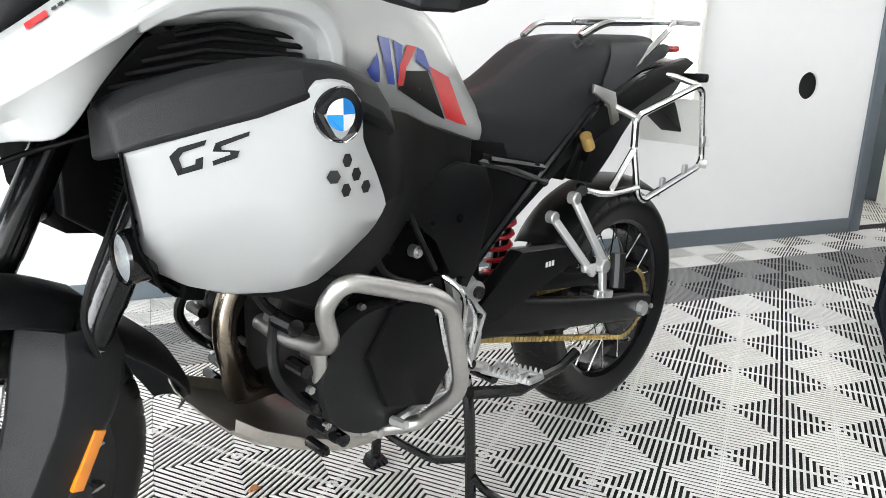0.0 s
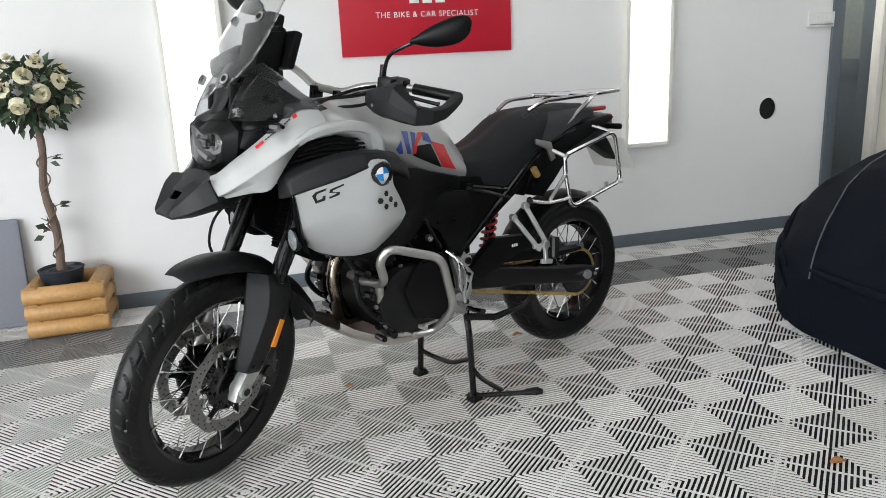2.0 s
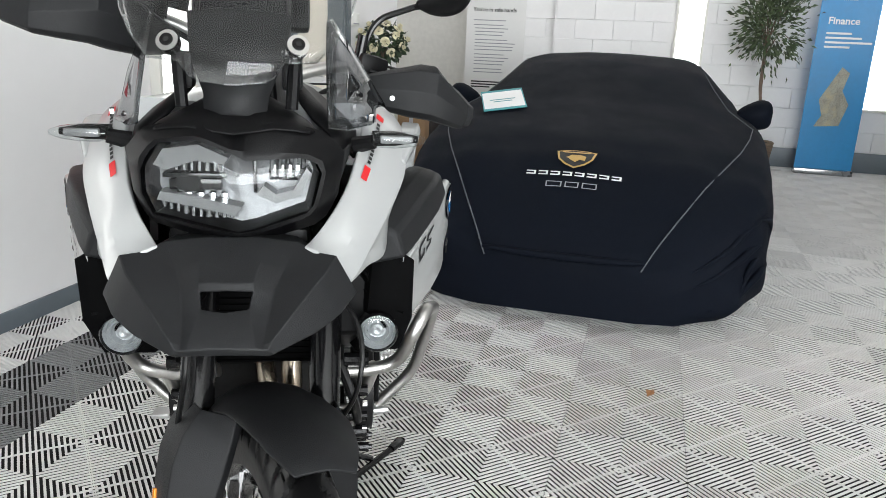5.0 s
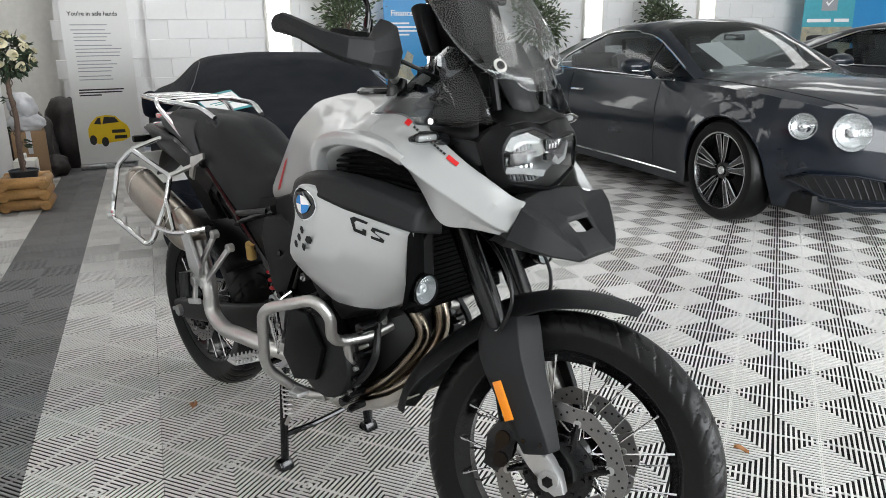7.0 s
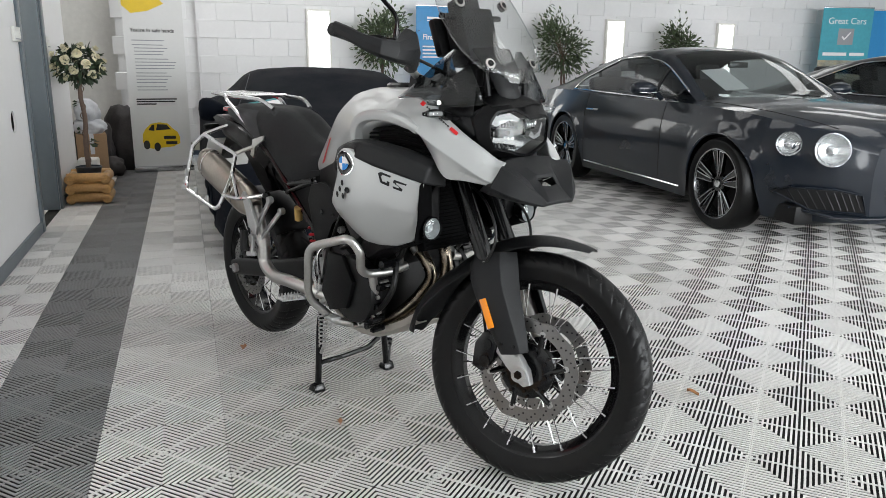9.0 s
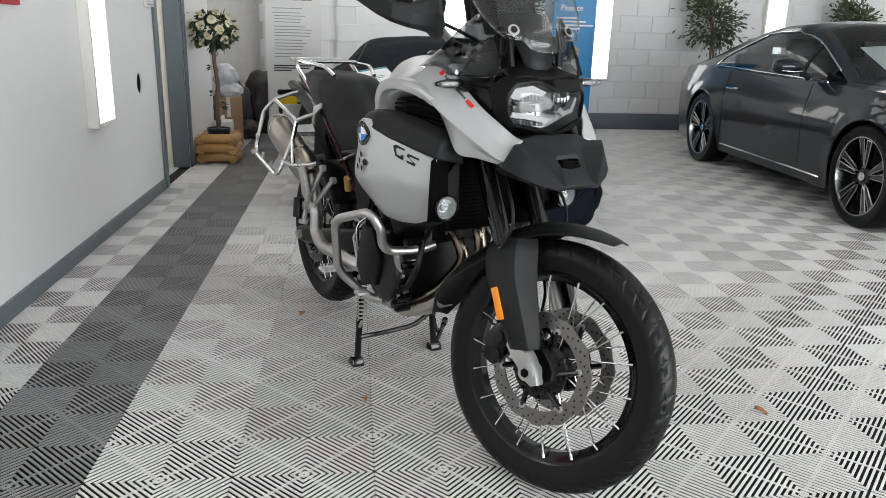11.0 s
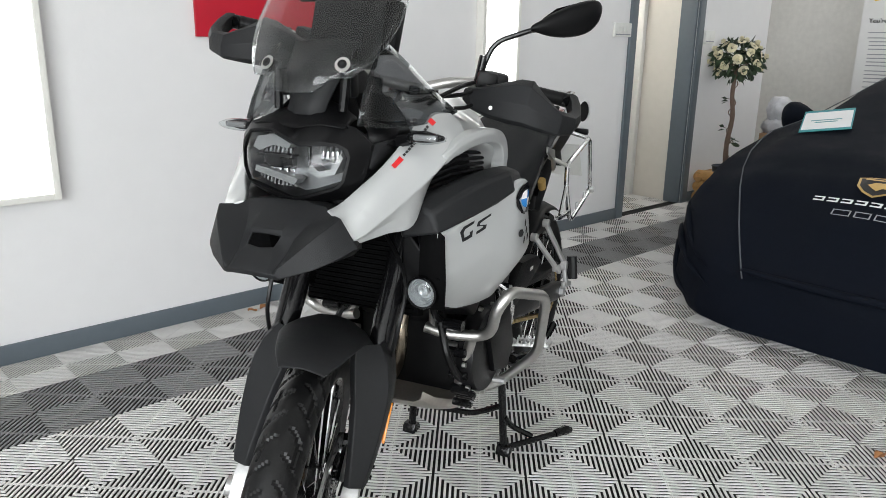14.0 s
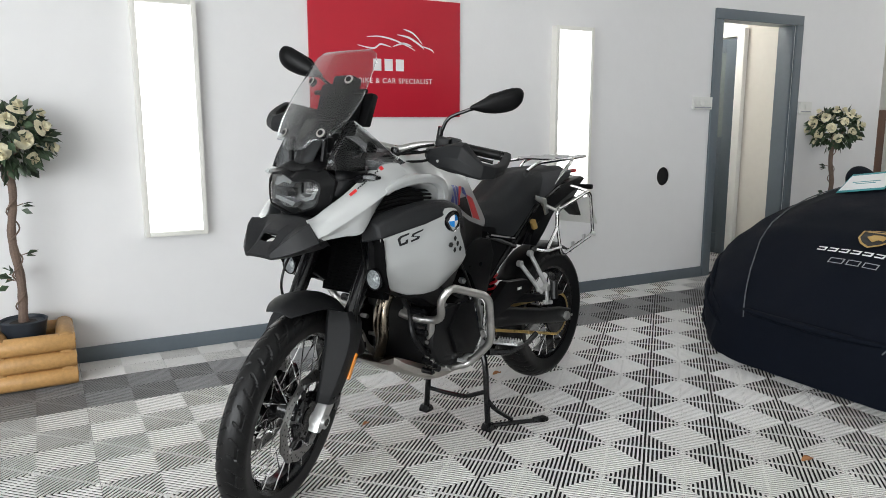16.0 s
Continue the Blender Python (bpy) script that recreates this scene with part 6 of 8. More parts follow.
def side_decal(poly, mat, label, sides=(1,), lift=0.0018):
    poly = [(x + max(0, x - .74) * .26, z) for x, z in poly]
    tank_decal("tank_stripe", [(x, tank_t(x, z)) for x, z in poly], mat, label, sides, lift)


side_decal([(.784, .988), (.720, .966), (.668, .876), (.745, .895)], M["red"], "red tank stripe", lift=.0024)
side_decal([(.662, .872), (.690, .882), (.735, .975), (.712, .962)], M["red"], "red tank stripe", (-1,))
side_decal([(.862, .984), (.788, .979), (.748, .895), (.872, .955)], M["black_plastic"], "black tank panel")
side_decal([(.874, .960), (.860, .958), (.848, .986), (.808, 1.022), (.834, 1.022), (.866, .990)], M["red"], "red tank stripe", lift=.0024)
side_decal([(.808, 1.020), (.790, 1.014), (.778, .975), (.818, .996)], M["blue"], "blue tank stripe", lift=.0030)
side_decal([(.950, .988), (.922, 1.012), (.918, .968), (.934, .972)], M["blue"], "blue tank stripe")
side_decal([(.908, 1.036), (.880, 1.032), (.886, 1.000), (.880, .962), (.898, .964), (.908, .998)], M["blue"], "blue tank stripe")
side_decal([(.870, 1.030), (.846, 1.024), (.858, 1.000), (.864, .962), (.874, .964), (.874, .995)], M["blue"], "blue tank stripe")
bm = bmesh.new()
revolve(bm, [(.062, 1.135), (.064, 1.158), (.056, 1.164), (.05, 1.16), (.0, 1.16)], (1.0, 0, 0), axis="z", seg=32)
bpart("fuel_cap", bm, M["black_metal"])

# arm rails: inner upper edge, flat outer band, crease, and the recessed lower face
A = [(1.552, .096, .966), (1.53, .110, .976), (1.50, .134, 1.004), (1.45, .157, 1.040), (1.38, .174, 1.090), (1.315, .184, 1.136), (1.25, .19, 1.142)]
Bm = [(1.566, .128, .950), (1.54, .150, .956), (1.50, .170, .986), (1.45, .188, 1.016), (1.38, .214, 1.064), (1.315, .228, 1.102), (1.25, .236, 1.112)]
Cm = [(1.560, .160, .916), (1.535, .172, .925), (1.49, .192, .951), (1.43, .220, .990), (1.367, .245, 1.030), (1.306, .254, 1.062), (1.25, .262, 1.068)]
Dm = [(1.545, .150, .902), (1.52, .166, .908), (1.475, .186, .914), (1.425, .214, .922), (1.372, .218, .985), (1.315, .222, 1.042), (1.25, .225, 1.05)]
for sy in (1, -1):
    bm = bmesh.new()
    cols = [spline(c, 5) for c in (A, Bm, Cm, Dm)]
    rows = []
    for pts in zip(*cols):
        a, b, c, d = pts
        m1, m2, m3 = a.lerp(b, .5), b.lerp(c, .5), c.lerp(d, .5)
        m1 = m1 + Vector((.2, .5, .8)) * .003
        m2 = m2 + Vector((.2, .7, .5)) * .002
        m3 = m3 - Vector((0, .9, -.2)) * .006
        rows.append([(p.x, p.y * sy, p.z) for p in (a, m1, b, m2, c, m3, d)])
    grid(bm, rows)
    ar = solid(bpart("fairing_arm", bm, M["silver"], "satin silver fairing arm", 24), 0.010, -1)
    bevelled(ar, 0.0025, 2, 30)
    # printed line with red end marks: plain bars
    for x0, x1, mat, nm in ((1.440, 1.418, M["red"], "arm_mark"), (1.413, 1.337, M["black_text"], "arm_print"), (1.332, 1.320, M["red"], "arm_mark")):
        bm = bmesh.new()
        r0, r1 = [], []
        for x in np.linspace(x0, x1, 5):
            a = np.array([[p.x, p.y, p.z] for p in cols[0]])
            b = np.array([[p.x, p.y, p.z] for p in cols[1]])
            pa = Vector([float(np.interp(-x, -a[:, 0], a[:, i])) for i in range(3)])
            pb = Vector([float(np.interp(-x, -b[:, 0], b[:, i])) for i in range(3)])
            n = Vector((0.35, 0.5, 0.8)).normalized() * 0.0045
            f0, f1 = (0.36, 0.62) if nm == "arm_mark" else (0.42, 0.54)
            for lst, f in ((r0, f0), (r1, f1)):
                p = pa.lerp(pb, f) + n
                lst.append((p.x, p.y * sy, p.z))
        if nm == "arm_print":
            for i in range(11):
                t0, t1 = i / 11, (i + 0.72) / 11
                q = []
                for lst, t in ((r0, t0), (r0, t1), (r1, t1), (r1, t0)):
                    k = t * 4
                    j = min(int(k), 3)
                    q.append(bm.verts.new(Vector(lst[j]).lerp(Vector(lst[j + 1]), k - j)))
                bm.faces.new(q)
        else:
            grid(bm, [r0, r1])
        bpart(nm, bm, mat, "" if nm == "arm_mark" else "row of small plain dark bars", 0)
    # silver arch that carries the arm round the intake
    bm = bmesh.new()
    arch = spline([(1.345, .244, 1.044), (1.30, .262, 1.068), (1.24, .276, 1.080), (1.17, .284, 1.079), (1.118, .286, 1.062), (1.092, .284, 1.028), (1.088, .280, .990)], 5)
    rows = []
    for i, q in enumerate(arch):
        d = (arch[min(i + 1, len(arch) - 1)] - arch[max(i - 1, 0)]).normalized()
        inn = Vector((0, 1, 0)).cross(d).normalized()
        inn = -inn if inn.dot(Vector((1.22, q.y, .98)) - q) < 0 else inn
        w = .030 if 3 < i < len(arch) - 4 else .024
        ring = [q - inn * w * .55 - Vector((0, .030, 0)), q - inn * w * .5, q - inn * w * .1 + Vector((0, .004, 0)), q + inn * w * .5, q + inn * w * .6 - Vector((0, .030, 0))]
        rows.append([(v.x, v.y * sy, v.z) for v in ring])
    loft(bm, rows)
    bevelled(bpart("intake_arch", bm, M["silver"], "satin silver arch round the intake", 28), .0025, 2, 28)
    # intake with slats behind the arm
    # Black plate stands in for the shaded inside of the intake.
    bm = bmesh.new()
    plate(bm, [(1.37, .955), (1.30, 1.03), (1.22, 1.052), (1.13, 1.045), (1.11, .96), (1.36, .92)], 0.012, lambda a, b, h: (a, sy * (.165 + .055 * min(1, (1.37 - a) / .17) - .02 + h), b))
    bpart("intake_back", bm, M["hole_shade"])
    for k in range(5):
        bm = bmesh.new()
        t = k / 4
        p0, p1 = Vector((1.36 - .08 * t, .185 + .015 * t, .970 + .062 * t)), Vector((1.12, .238, 0.985 + 0.012 * k))
        tube(bm, [(p.x, p.y * sy, p.z) for p in (p0, p0.lerp(p1, .35) + Vector((0, .012, .012)), p1)], 0.0042, 6)
        bpart("intake_slat", bm, M["black_plastic"])
    # dark shoulder over the silver flank
    SH = [(1.392, [(.262, .898), (.245, .940), (.205, .958), (.175, .945), (.175, .88)]),
          (1.36, [(.280, .908), (.268, .960), (.225, .974), (.185, .965), (.17, .88)]),
          (1.30, [(.308, .925), (.300, .984), (.258, .996), (.225, .98), (.18, .88)]),
          (1.243, [(.334, .942), (.325, .998), (.28, 1.008), (.24, .985), (.18, .88)]),
          (1.19, [(.352, .960), (.338, 1.004), (.295, 1.012), (.25, .985), (.18, .88)]),
          (1.12, [(.350, .955), (.335, .996), (.295, 1.006), (.26, .985), (.18, .86)]),
          (1.05, [(.330, .93), (.315, .975), (.275, .99), (.24, .97), (.18, .84)]),
          (1.0, [(.30, .90), (.285, .94), (.25, .955), (.22, .94), (.17, .82)])]
    bm = bmesh.new()
    loft(bm, [[(x - .009, (y - .012) * sy, z) for y, z in S] for x, S in SH])
    bevelled(bpart("flank_cap", bm, M["dark_plastic"], "grained dark grey flank cap", 22), 0.008, 3, 25)
    # silver flank plate
    FL = [(1.388, .899), (1.243, .944), (1.225, .956), (1.198, .964), (1.175, .982), (1.150, .986), (1.122, .976), (1.108, .952), (1.106, .905), (1.082, .862), (1.058, .812), (1.072, .772), (1.112, .722), (1.142, .696), (1.19, .686), (1.25, .692), (1.31, .716), (1.355, .748), (1.372, .785)]
    FL = [(x - .009, z) for x, z in FL]

    def flank_y(x, z):
        return .351 - .40 * max(0, x - 1.141) - .12 * max(0, 1.141 - x) - .36 * (.80 - z + math.sqrt((.80 - z) ** 2 + .0005))

    bm = bmesh.new()
    P = resample(FL, 64, 0)
    mid = (1.235, .845)
    rows = []
    for f, o in ((1.0, -0.010), (1.0, -0.004), (0.978, 0.001), (0.7, 0.001), (0.4, 0.001), (0.1, 0.001)):
        rows.append([(mid[0] + (x - mid[0]) * f, sy * (flank_y(mid[0] + (x - mid[0]) * f, mid[1] + (z - mid[1]) * f) + o), mid[1] + (z - mid[1]) * f) for x, z in P])
    V = grid(bm, rows, close_v=True)
    bm.faces.new(V[-1])
    bpart("flank_panel", bm, M["silver"], "satin silver flank panel", 40)

    def flank_flat(name, polys, mat, lift, label=""):
        bm = bmesh.new()
        for poly in polys:
            bm.faces.new([bm.verts.new((x, sy * (flank_y(x, z) + lift), z)) for x, z in poly])
        return bpart(name, bm, mat, label, 0)

    rc = (1.138, .941)
    circ = lambda r, a0=0, a1=360, n=40: [(rc[0] + r * math.cos(radians(a0 + (a1 - a0) * k / n)), rc[1] + r * math.sin(radians(a0 + (a1 - a0) * k / n))) for k in range(n + (a1 - a0 < 360))]
    emblem = new("roundel")
    emblem.parent = bike
    for nm, polys, mat, lift in (("roundel_edge", [circ(.036)], M["chrome"], .0030), ("roundel_ring", [circ(.0335)], M["gloss_black"], .0036), ("roundel_white", [[rc] + circ(.0205, 0, 90, 12), [rc] + circ(.0205, 180, 270, 12)], M["white_paint"], .0044),
                                 ("roundel_blue", [[rc] + circ(.0205, 90, 180, 12), [rc] + circ(.0205, 270, 360, 12)], M["roundel_blue"], .0044)):
        o = flank_flat(nm, polys, mat, lift)
        o.parent = emblem
    # Flat black hexagons paint the shade of holes in the flank.
    for k, (x, z) in enumerate(((1.130, .882), (1.150, .862), (1.114, .862), (1.132, .843), (1.096, .843))):
        bm = bmesh.new()
        q = [(x + .0088 * math.cos(a), z + .0098 * math.sin(a)) for a in (2 * math.pi * j / 6 for j in range(6))]
        bm.faces.new([bm.verts.new((a, sy * (flank_y(a, b) + .0022), b)) for a, b in q])
        bpart("flank_hole", bm, M["hole_shade"], "", 0)
    # two slanted plain marks and a thin bar
    g1 = [[(1.325, .846), (1.335, .878), (1.322, .892), (1.282, .904), (1.285, .895), (1.316, .884), (1.322, .874), (1.318, .858), (1.300, .864), (1.299, .872), (1.288, .876), (1.290, .856)],
          [(1.275, .860), (1.240, .872), (1.236, .884), (1.262, .886), (1.262, .892), (1.222, .908), (1.220, .916), (1.270, .898), (1.275, .884), (1.250, .882), (1.250, .878), (1.276, .868)]]
    g1 = [[(1.291 + (x - 1.28) * .76, .899 + (z - .882) * .72) for x, z in g] for g in g1]
    if sy < 0:
        g1 = [[(2.583 - x, z + 0.30 * (2 * x - 2.583)) for x, z in g] for g in g1]
    flank_flat("flank_mark", g1, M["dark_plastic"], .0024, "dark slanted plain mark")
    # rear dark body below the tank
    bm = bmesh.new()
    RB = [(1.10, [(.325, .945), (.335, .82), (.27, .70), (.17, .66), (.15, .92)]), (1.02, [(.305, .945), (.315, .80), (.25, .66), (.15, .62), (.13, .90)]), (.93, [(.257, .928), (.26, .80), (.21, .68), (.12, .64), (.10, .88)]),
          (.84, [(.214, .900), (.205, .80), (.17, .72), (.10, .68), (.09, .87)]), (.74, [(.186, .872), (.175, .79), (.15, .74), (.09, .70), (.08, .85)]), (.66, [(.158, .852), (.155, .79), (.13, .755), (.08, .74), (.07, .83)])]
    loft(bm, [[(x, (y - float(np.interp(x, [.66, 1.1], [.03, .013]))) * sy, z) for y, z in S] for x, S in RB])
    bevelled(bpart("flank_rear", bm, M["black_plastic"], "black rear flank moulding", 25), 0.006, 2, 25)
    bm = bmesh.new()
    plate(bm, [(.90, .795), (.72, .815), (.655, .80), (.63, .74), (.67, .60), (.70, .56), (.76, .60), (.78, .68), (.86, .72)], 0.05, lambda a, b, h: (a, sy * (.140 + h), b), 0.010)
    bpart("frame_cover", bm, M["black_plastic"], "black frame cover", 30)
    bm = bmesh.new()
    bolt(bm, (.73, .167 * sy, .71), (0, sy, 0), .009, .003)
    bpart("cover_bolt", bm, M["black_metal"])
    # dark lower skirt under the silver panel and the radiator cheek
    bm = bmesh.new()
    LS = [(1.33, [(.225, .80), (.19, .745), (.14, .745), (.14, .90)]), (1.25, [(.240, .73), (.210, .69), (.13, .685), (.13, .88)]), (1.15, [(.262, .735), (.215, .660), (.13, .65), (.13, .88)]), (1.06, [(.262, .76), (.205, .61), (.12, .60), (.12, .86)]), (1.0, [(.225, .74), (.185, .62), (.12, .60), (.12, .84)])]
    loft(bm, [[(x, y * sy, z) for y, z in S] for x, S in LS])
    bevelled(bpart("lower_skirt", bm, M["black_plastic"], "black lower skirt", 25), 0.006, 2, 25)
    bm = bmesh.new()
    rows = [[(1.385, .262, .895), (1.375, .262, .79), (1.34, .245, .72)], [(1.36, .20, .93), (1.35, .19, .80), (1.32, .17, .71)], [(1.26, .155, .94), (1.24, .15, .82), (1.23, .15, .70)]]
    grid(bm, mirror_rows(rows, sy))
    solid(bpart("radiator_cheek", bm, M["matt_black"]), 0.004, -1)
    for k in range(6):
        bm = bmesh.new()
        z = .80 + k * .018
        tube(bm, [(1.37, .25 * sy, z), (1.34, .19 * sy, z + .008), (1.27, .16 * sy, z + .008)], 0.0035, 5)
        bpart("cheek_slat", bm, M["matt_black"])
# radiator
bm = bmesh.new()
box(bm, (1.225, 0, .79), (0.035, 0.30, 0.26), 0.006, Matrix.Rotation(radians(-14), 3, "Y"))
rad = bpart("radiator", bm, M["matt_black"], "black radiator core")
for k in range(22):
    bm = bmesh.new()
    z = .672 + k * .0108
    x = 1.247 - (z - .79) * math.tan(radians(14))
    box2(bm, (x - .002, -.14, z), (x + .003, .14, z + .003))
    part("radiator_fin", bm, M["matt_black"], rad)


# engine, guards and running gear
bm = bmesh.new()
box2(bm, (.74, -.150, .36), (1.025, .150, .60), 0.03)
bpart("crankcase", bm, M["engine_black"], "black engine crankcase")
bm = bmesh.new()
box2(bm, (.62, -.12, .40), (.80, .12, .62), 0.03)
bpart("gearbox", bm, M["engine_black"], "black gearbox casing")
bm = bmesh.new()
box2(bm, (.92, -.135, .56), (1.065, .135, .80), 0.03)
bpart("cylinder_block", bm, M["engine_black"], "black cylinder block")
bm = bmesh.new()
loft(bm, [[(x, -w, z0), (x, -w, z1), (x, w, z1), (x, w, z0)] for x, w, z0, z1 in ((.62, .12, .56, .82), (.75, .135, .56, .85), (.9, .15, .55, .87), (1.02, .15, .55, .88))])
bpart("air_box", bm, M["matt_black"], "matt black inner air box")
for sy in (1, -1):
    bm = bmesh.new()
    plate(bm, [(.965 + .125 * math.cos(a) * (1.0 if math.cos(a) < 0 else .95), .485 + .115 * math.sin(a)) for a in (2 * math.pi * k / 28 for k in range(28))], .05, lambda a, b, h: (a, sy * (.19 + h), b), .012)
    bpart("engine_cover", bm, M["engine_black"], "rounded black engine cover")
    bm = bmesh.new()
    o = [(.86, .60), (.94, .60), (1.0, .52), (.96, .42), (.86, .39), (.81, .45)]
    plate(bm, o, .018, lambda a, b, h: (a, sy * (.222 + h), b), .006)
    bpart("clutch_cover", bm, M["black_plastic"], "black moulded cover")
    for k in range(9):
        a = 2 * math.pi * k / 9
        bm = bmesh.new()
        bolt(bm, (.965 + .128 * math.cos(a), .19 * sy, .485 + .118 * math.sin(a)), (0, sy, 0), .007, .01)
        bpart("engine_bolt", bm, M["steel"])
    for x, z, r in ((1.06, .40, .014), (1.08, .45, .011), (1.03, .37, .012), (1.10, .52, .012), (1.12, .60, .015)):
        bm = bmesh.new()
        tube(bm, [(x, .15 * sy, z), (x, .20 * sy, z)], r, 10)
        bpart("engine_fitting", bm, M["black_metal"])
    bm = bmesh.new()
    tube(bm, spline([(1.12, .14 * sy, .60), (1.14, .17 * sy, .52), (1.08, .18 * sy, .44), (.98, .17 * sy, .40)], 5), .010, 8)
    bpart("coolant_hose", bm, M["rubber"])
    for x, z in ((1.05, .385), (1.075, .37), (1.02, .395)):
        bm = bmesh.new()
        tube(bm, [(x, .16 * sy, z), (x, .205 * sy, z)], .010, 10)
        tube(bm, [(x, .205 * sy, z), (x, .212 * sy, z)], .006, 8)
        bpart("drain_fitting", bm, M["black_metal"])
    # bright footrest plate
    bm = bmesh.new()
    plate(bm, [(.748, .60), (.705, .61), (.672, .575), (.676, .505), (.655, .465), (.650, .43), (.672, .385), (.70, .350), (.742, .358), (.722, .40), (.708, .44), (.715, .50), (.735, .545)], .022, lambda a, b, h: (a, sy * (.152 + h), b), .005)
    tube(bm, [(.675, .147 * sy, .55), (.675, .169 * sy, .55)], .022, 16)
    tube(bm, [(.69, .147 * sy, .46), (.69, .175 * sy, .46)], .026, 16)
    tube(bm, [(.735, .157 * sy, .59), (.66, .172 * sy, .50), (.70, .172 * sy, .40)], .008, 8)
    box(bm, (.72, .167 * sy, .375), (.075, .014, .018), .004, Matrix.Rotation(radians(-35), 3, "Y"))
    bpart("footrest_plate", bm, M["cast_silver"], "cast aluminium footrest plate")
    for x, z, r in ((.675, .55, .013), (.69, .46, .015), (.724, .585, .009), (.69, .40, .010), (.672, .50, .006), (.712, .545, .006)):
        bm = bmesh.new()
        tube(bm, [(x, .150 * sy, z), (x, .178 * sy, z)], r, 10)
        bpart("plate_bolt", bm, M["black_metal"])
    for pts in ([(.745, .165, .585), (.70, .185, .52), (.705, .180, .43)], [(.76, .155, .60), (.735, .190, .56), (.73, .185, .47), (.70, .178, .40)]):
        bm = bmesh.new()
        tube(bm, spline([(x, y_ * sy, z) for x, y_, z in pts], 5), .0055, 7)
        bpart("linkage", bm, M["polished"])
    # wiring and hoses beside the cylinder
    for pts, r in (([(1.02, .13, .80), (1.07, .165, .74), (1.06, .17, .66), (1.0, .165, .60)], .008), ([(.94, .14, .79), (.96, .175, .72), (.92, .17, .64), (.84, .16, .60)], .010), ([(.86, .14, .78), (.84, .17, .70), (.79, .165, .62)], .006),
                   ([(1.10, .10, .76), (1.16, .13, .70), (1.13, .13, .62), (1.06, .14, .57)], .009)):
        bm = bmesh.new()
        tube(bm, spline([(x, y_ * sy, z) for x, y_, z in pts], 5), r, 8)
        bpart("hose", bm, M["rubber"])
    for x, z, r, mat in ((.97, .70, .016, "steel"), (.90, .68, .011, "black_metal"), (1.03, .64, .010, "steel"), (.83, .66, .012, "cast_silver"), (.99, .62, .008, "steel"), (.80, .71, .009, "black_metal"), (1.06, .52, .009, "steel"), (1.02, .44, .008, "steel")):
        bm = bmesh.new()
        tube(bm, [(x, .13 * sy, z), (x, .162 * sy, z)], r, 12)
        tube(bm, [(x, .162 * sy, z), (x, .168 * sy, z)], r * .55, 6)
        bpart("engine_boss", bm, M[mat])
    bm = bmesh.new()
    box(bm, (.725, .155 * sy, .43), (.05, .06, .03), .006)
    tube(bm, [(.69, .16 * sy, .395), (.65, .178 * sy, .382)], .012, 8)
    base = Vector((.640, .178 * sy, .378))
    tip = Vector((.615, .282 * sy, .380))
    for s in (-1, 1):
        tube(bm, [base + Vector((s * .024, 0, 0)), tip + Vector((s * .020, 0, 0))], .006, 6)
    tube(bm, [tip + Vector((-.020, 0, 0)), tip + Vector((.020, 0, 0))], .006, 6)
    for k in range(9):
        y = base.lerp(tip, (k + .5) / 9)
        for s in (-1, 1):
            tube(bm, [y + Vector((s * .024, 0, 0)), y + Vector((s * .024, 0, .014))], [.006, .002], 5)
        if k % 2 == 0:
            tube(bm, [y + Vector((-.02, 0, 0)), y + Vector((.02, 0, 0))], .005, 5)
    bpart("footrest", bm, M["cast_silver"], "serrated metal footrest")
    # crash bars
    pts = [(1.125, .10, .585), (1.117, .156, .571), (1.092, .262, .574), (1.133, .290, .662), (1.112, .317, .706), (.941, .357, .650), (.868, .320, .455), (.872, .215, .350), (.93, .175, .345)]
    bm = bmesh.new()
    tube(bm, bend([(x, y * sy, z) for x, y, z in pts], .045, 7), .0142, 14)
    bpart("crash_bar", bm, M["steel"], "brushed stainless crash bar")
    pts = [(.93, .175, .345), (1.018, .150, .362), (1.045, .160, .40), (1.090, .215, .574)]
    bm = bmesh.new()
    tube(bm, bend([(x, y * sy, z) for x, y, z in pts], .035, 6), .0142, 14)
    bpart("crash_bar", bm, M["steel"], "brushed stainless lower crash bar")
    bm = bmesh.new()
    tube(bm, [(.95, .175 * sy, .345), (.95, .12 * sy, .36)], .011, 8)
    tube(bm, [(.95, .170 * sy, .352), (.95, .200 * sy, .352)], .009, 8)
    bpart("bar_bracket", bm, M["steel"])
    bm = bmesh.new()
    tube(bm, [(1.08, .10 * sy, .64), (1.12, .12 * sy, .585)], .012, 8)
    bpart("bar_bracket", bm, M["steel"])
    # header pipes
    bm = bmesh.new()
    H = [(1.06, .06, .70), (1.115, .052, .665), (1.150, .046, .61), (1.160, .046, .55), (1.140, .026, .48), (1.110, -.02, .41), (1.06, -.075, .366), (.99, -.10, .352), (.88, -.06, .362)] if sy > 0 else \
        [(1.03, -.03, .68), (1.075, -.02, .630), (1.118, -.008, .58), (1.135, -.002, .53), (1.110, -.018, .475), (1.074, -.052, .42), (1.03, -.095, .374), (.97, -.125, .35), (.88, -.09, .362)]
    tube(bm, spline(H, 7), .0205, 14)
    bpart("header_pipe", bm, M["header"], "heat-tinted exhaust header pipe")
    bm = bmesh.new()
    q = Vector(H[1]).lerp(Vector(H[2]), .35)
    tube(bm, [Vector(H[1]), q], .026, 14)
    bpart("header_clamp", bm, M["steel"])
    # centre stand
    bm = bmesh.new()
    leg = [(.655, .125 * sy, .345), (.662, .148 * sy, .26), (.666, .165 * sy, .02)]
    tube(bm, bend(leg, .03), .0125, 10)
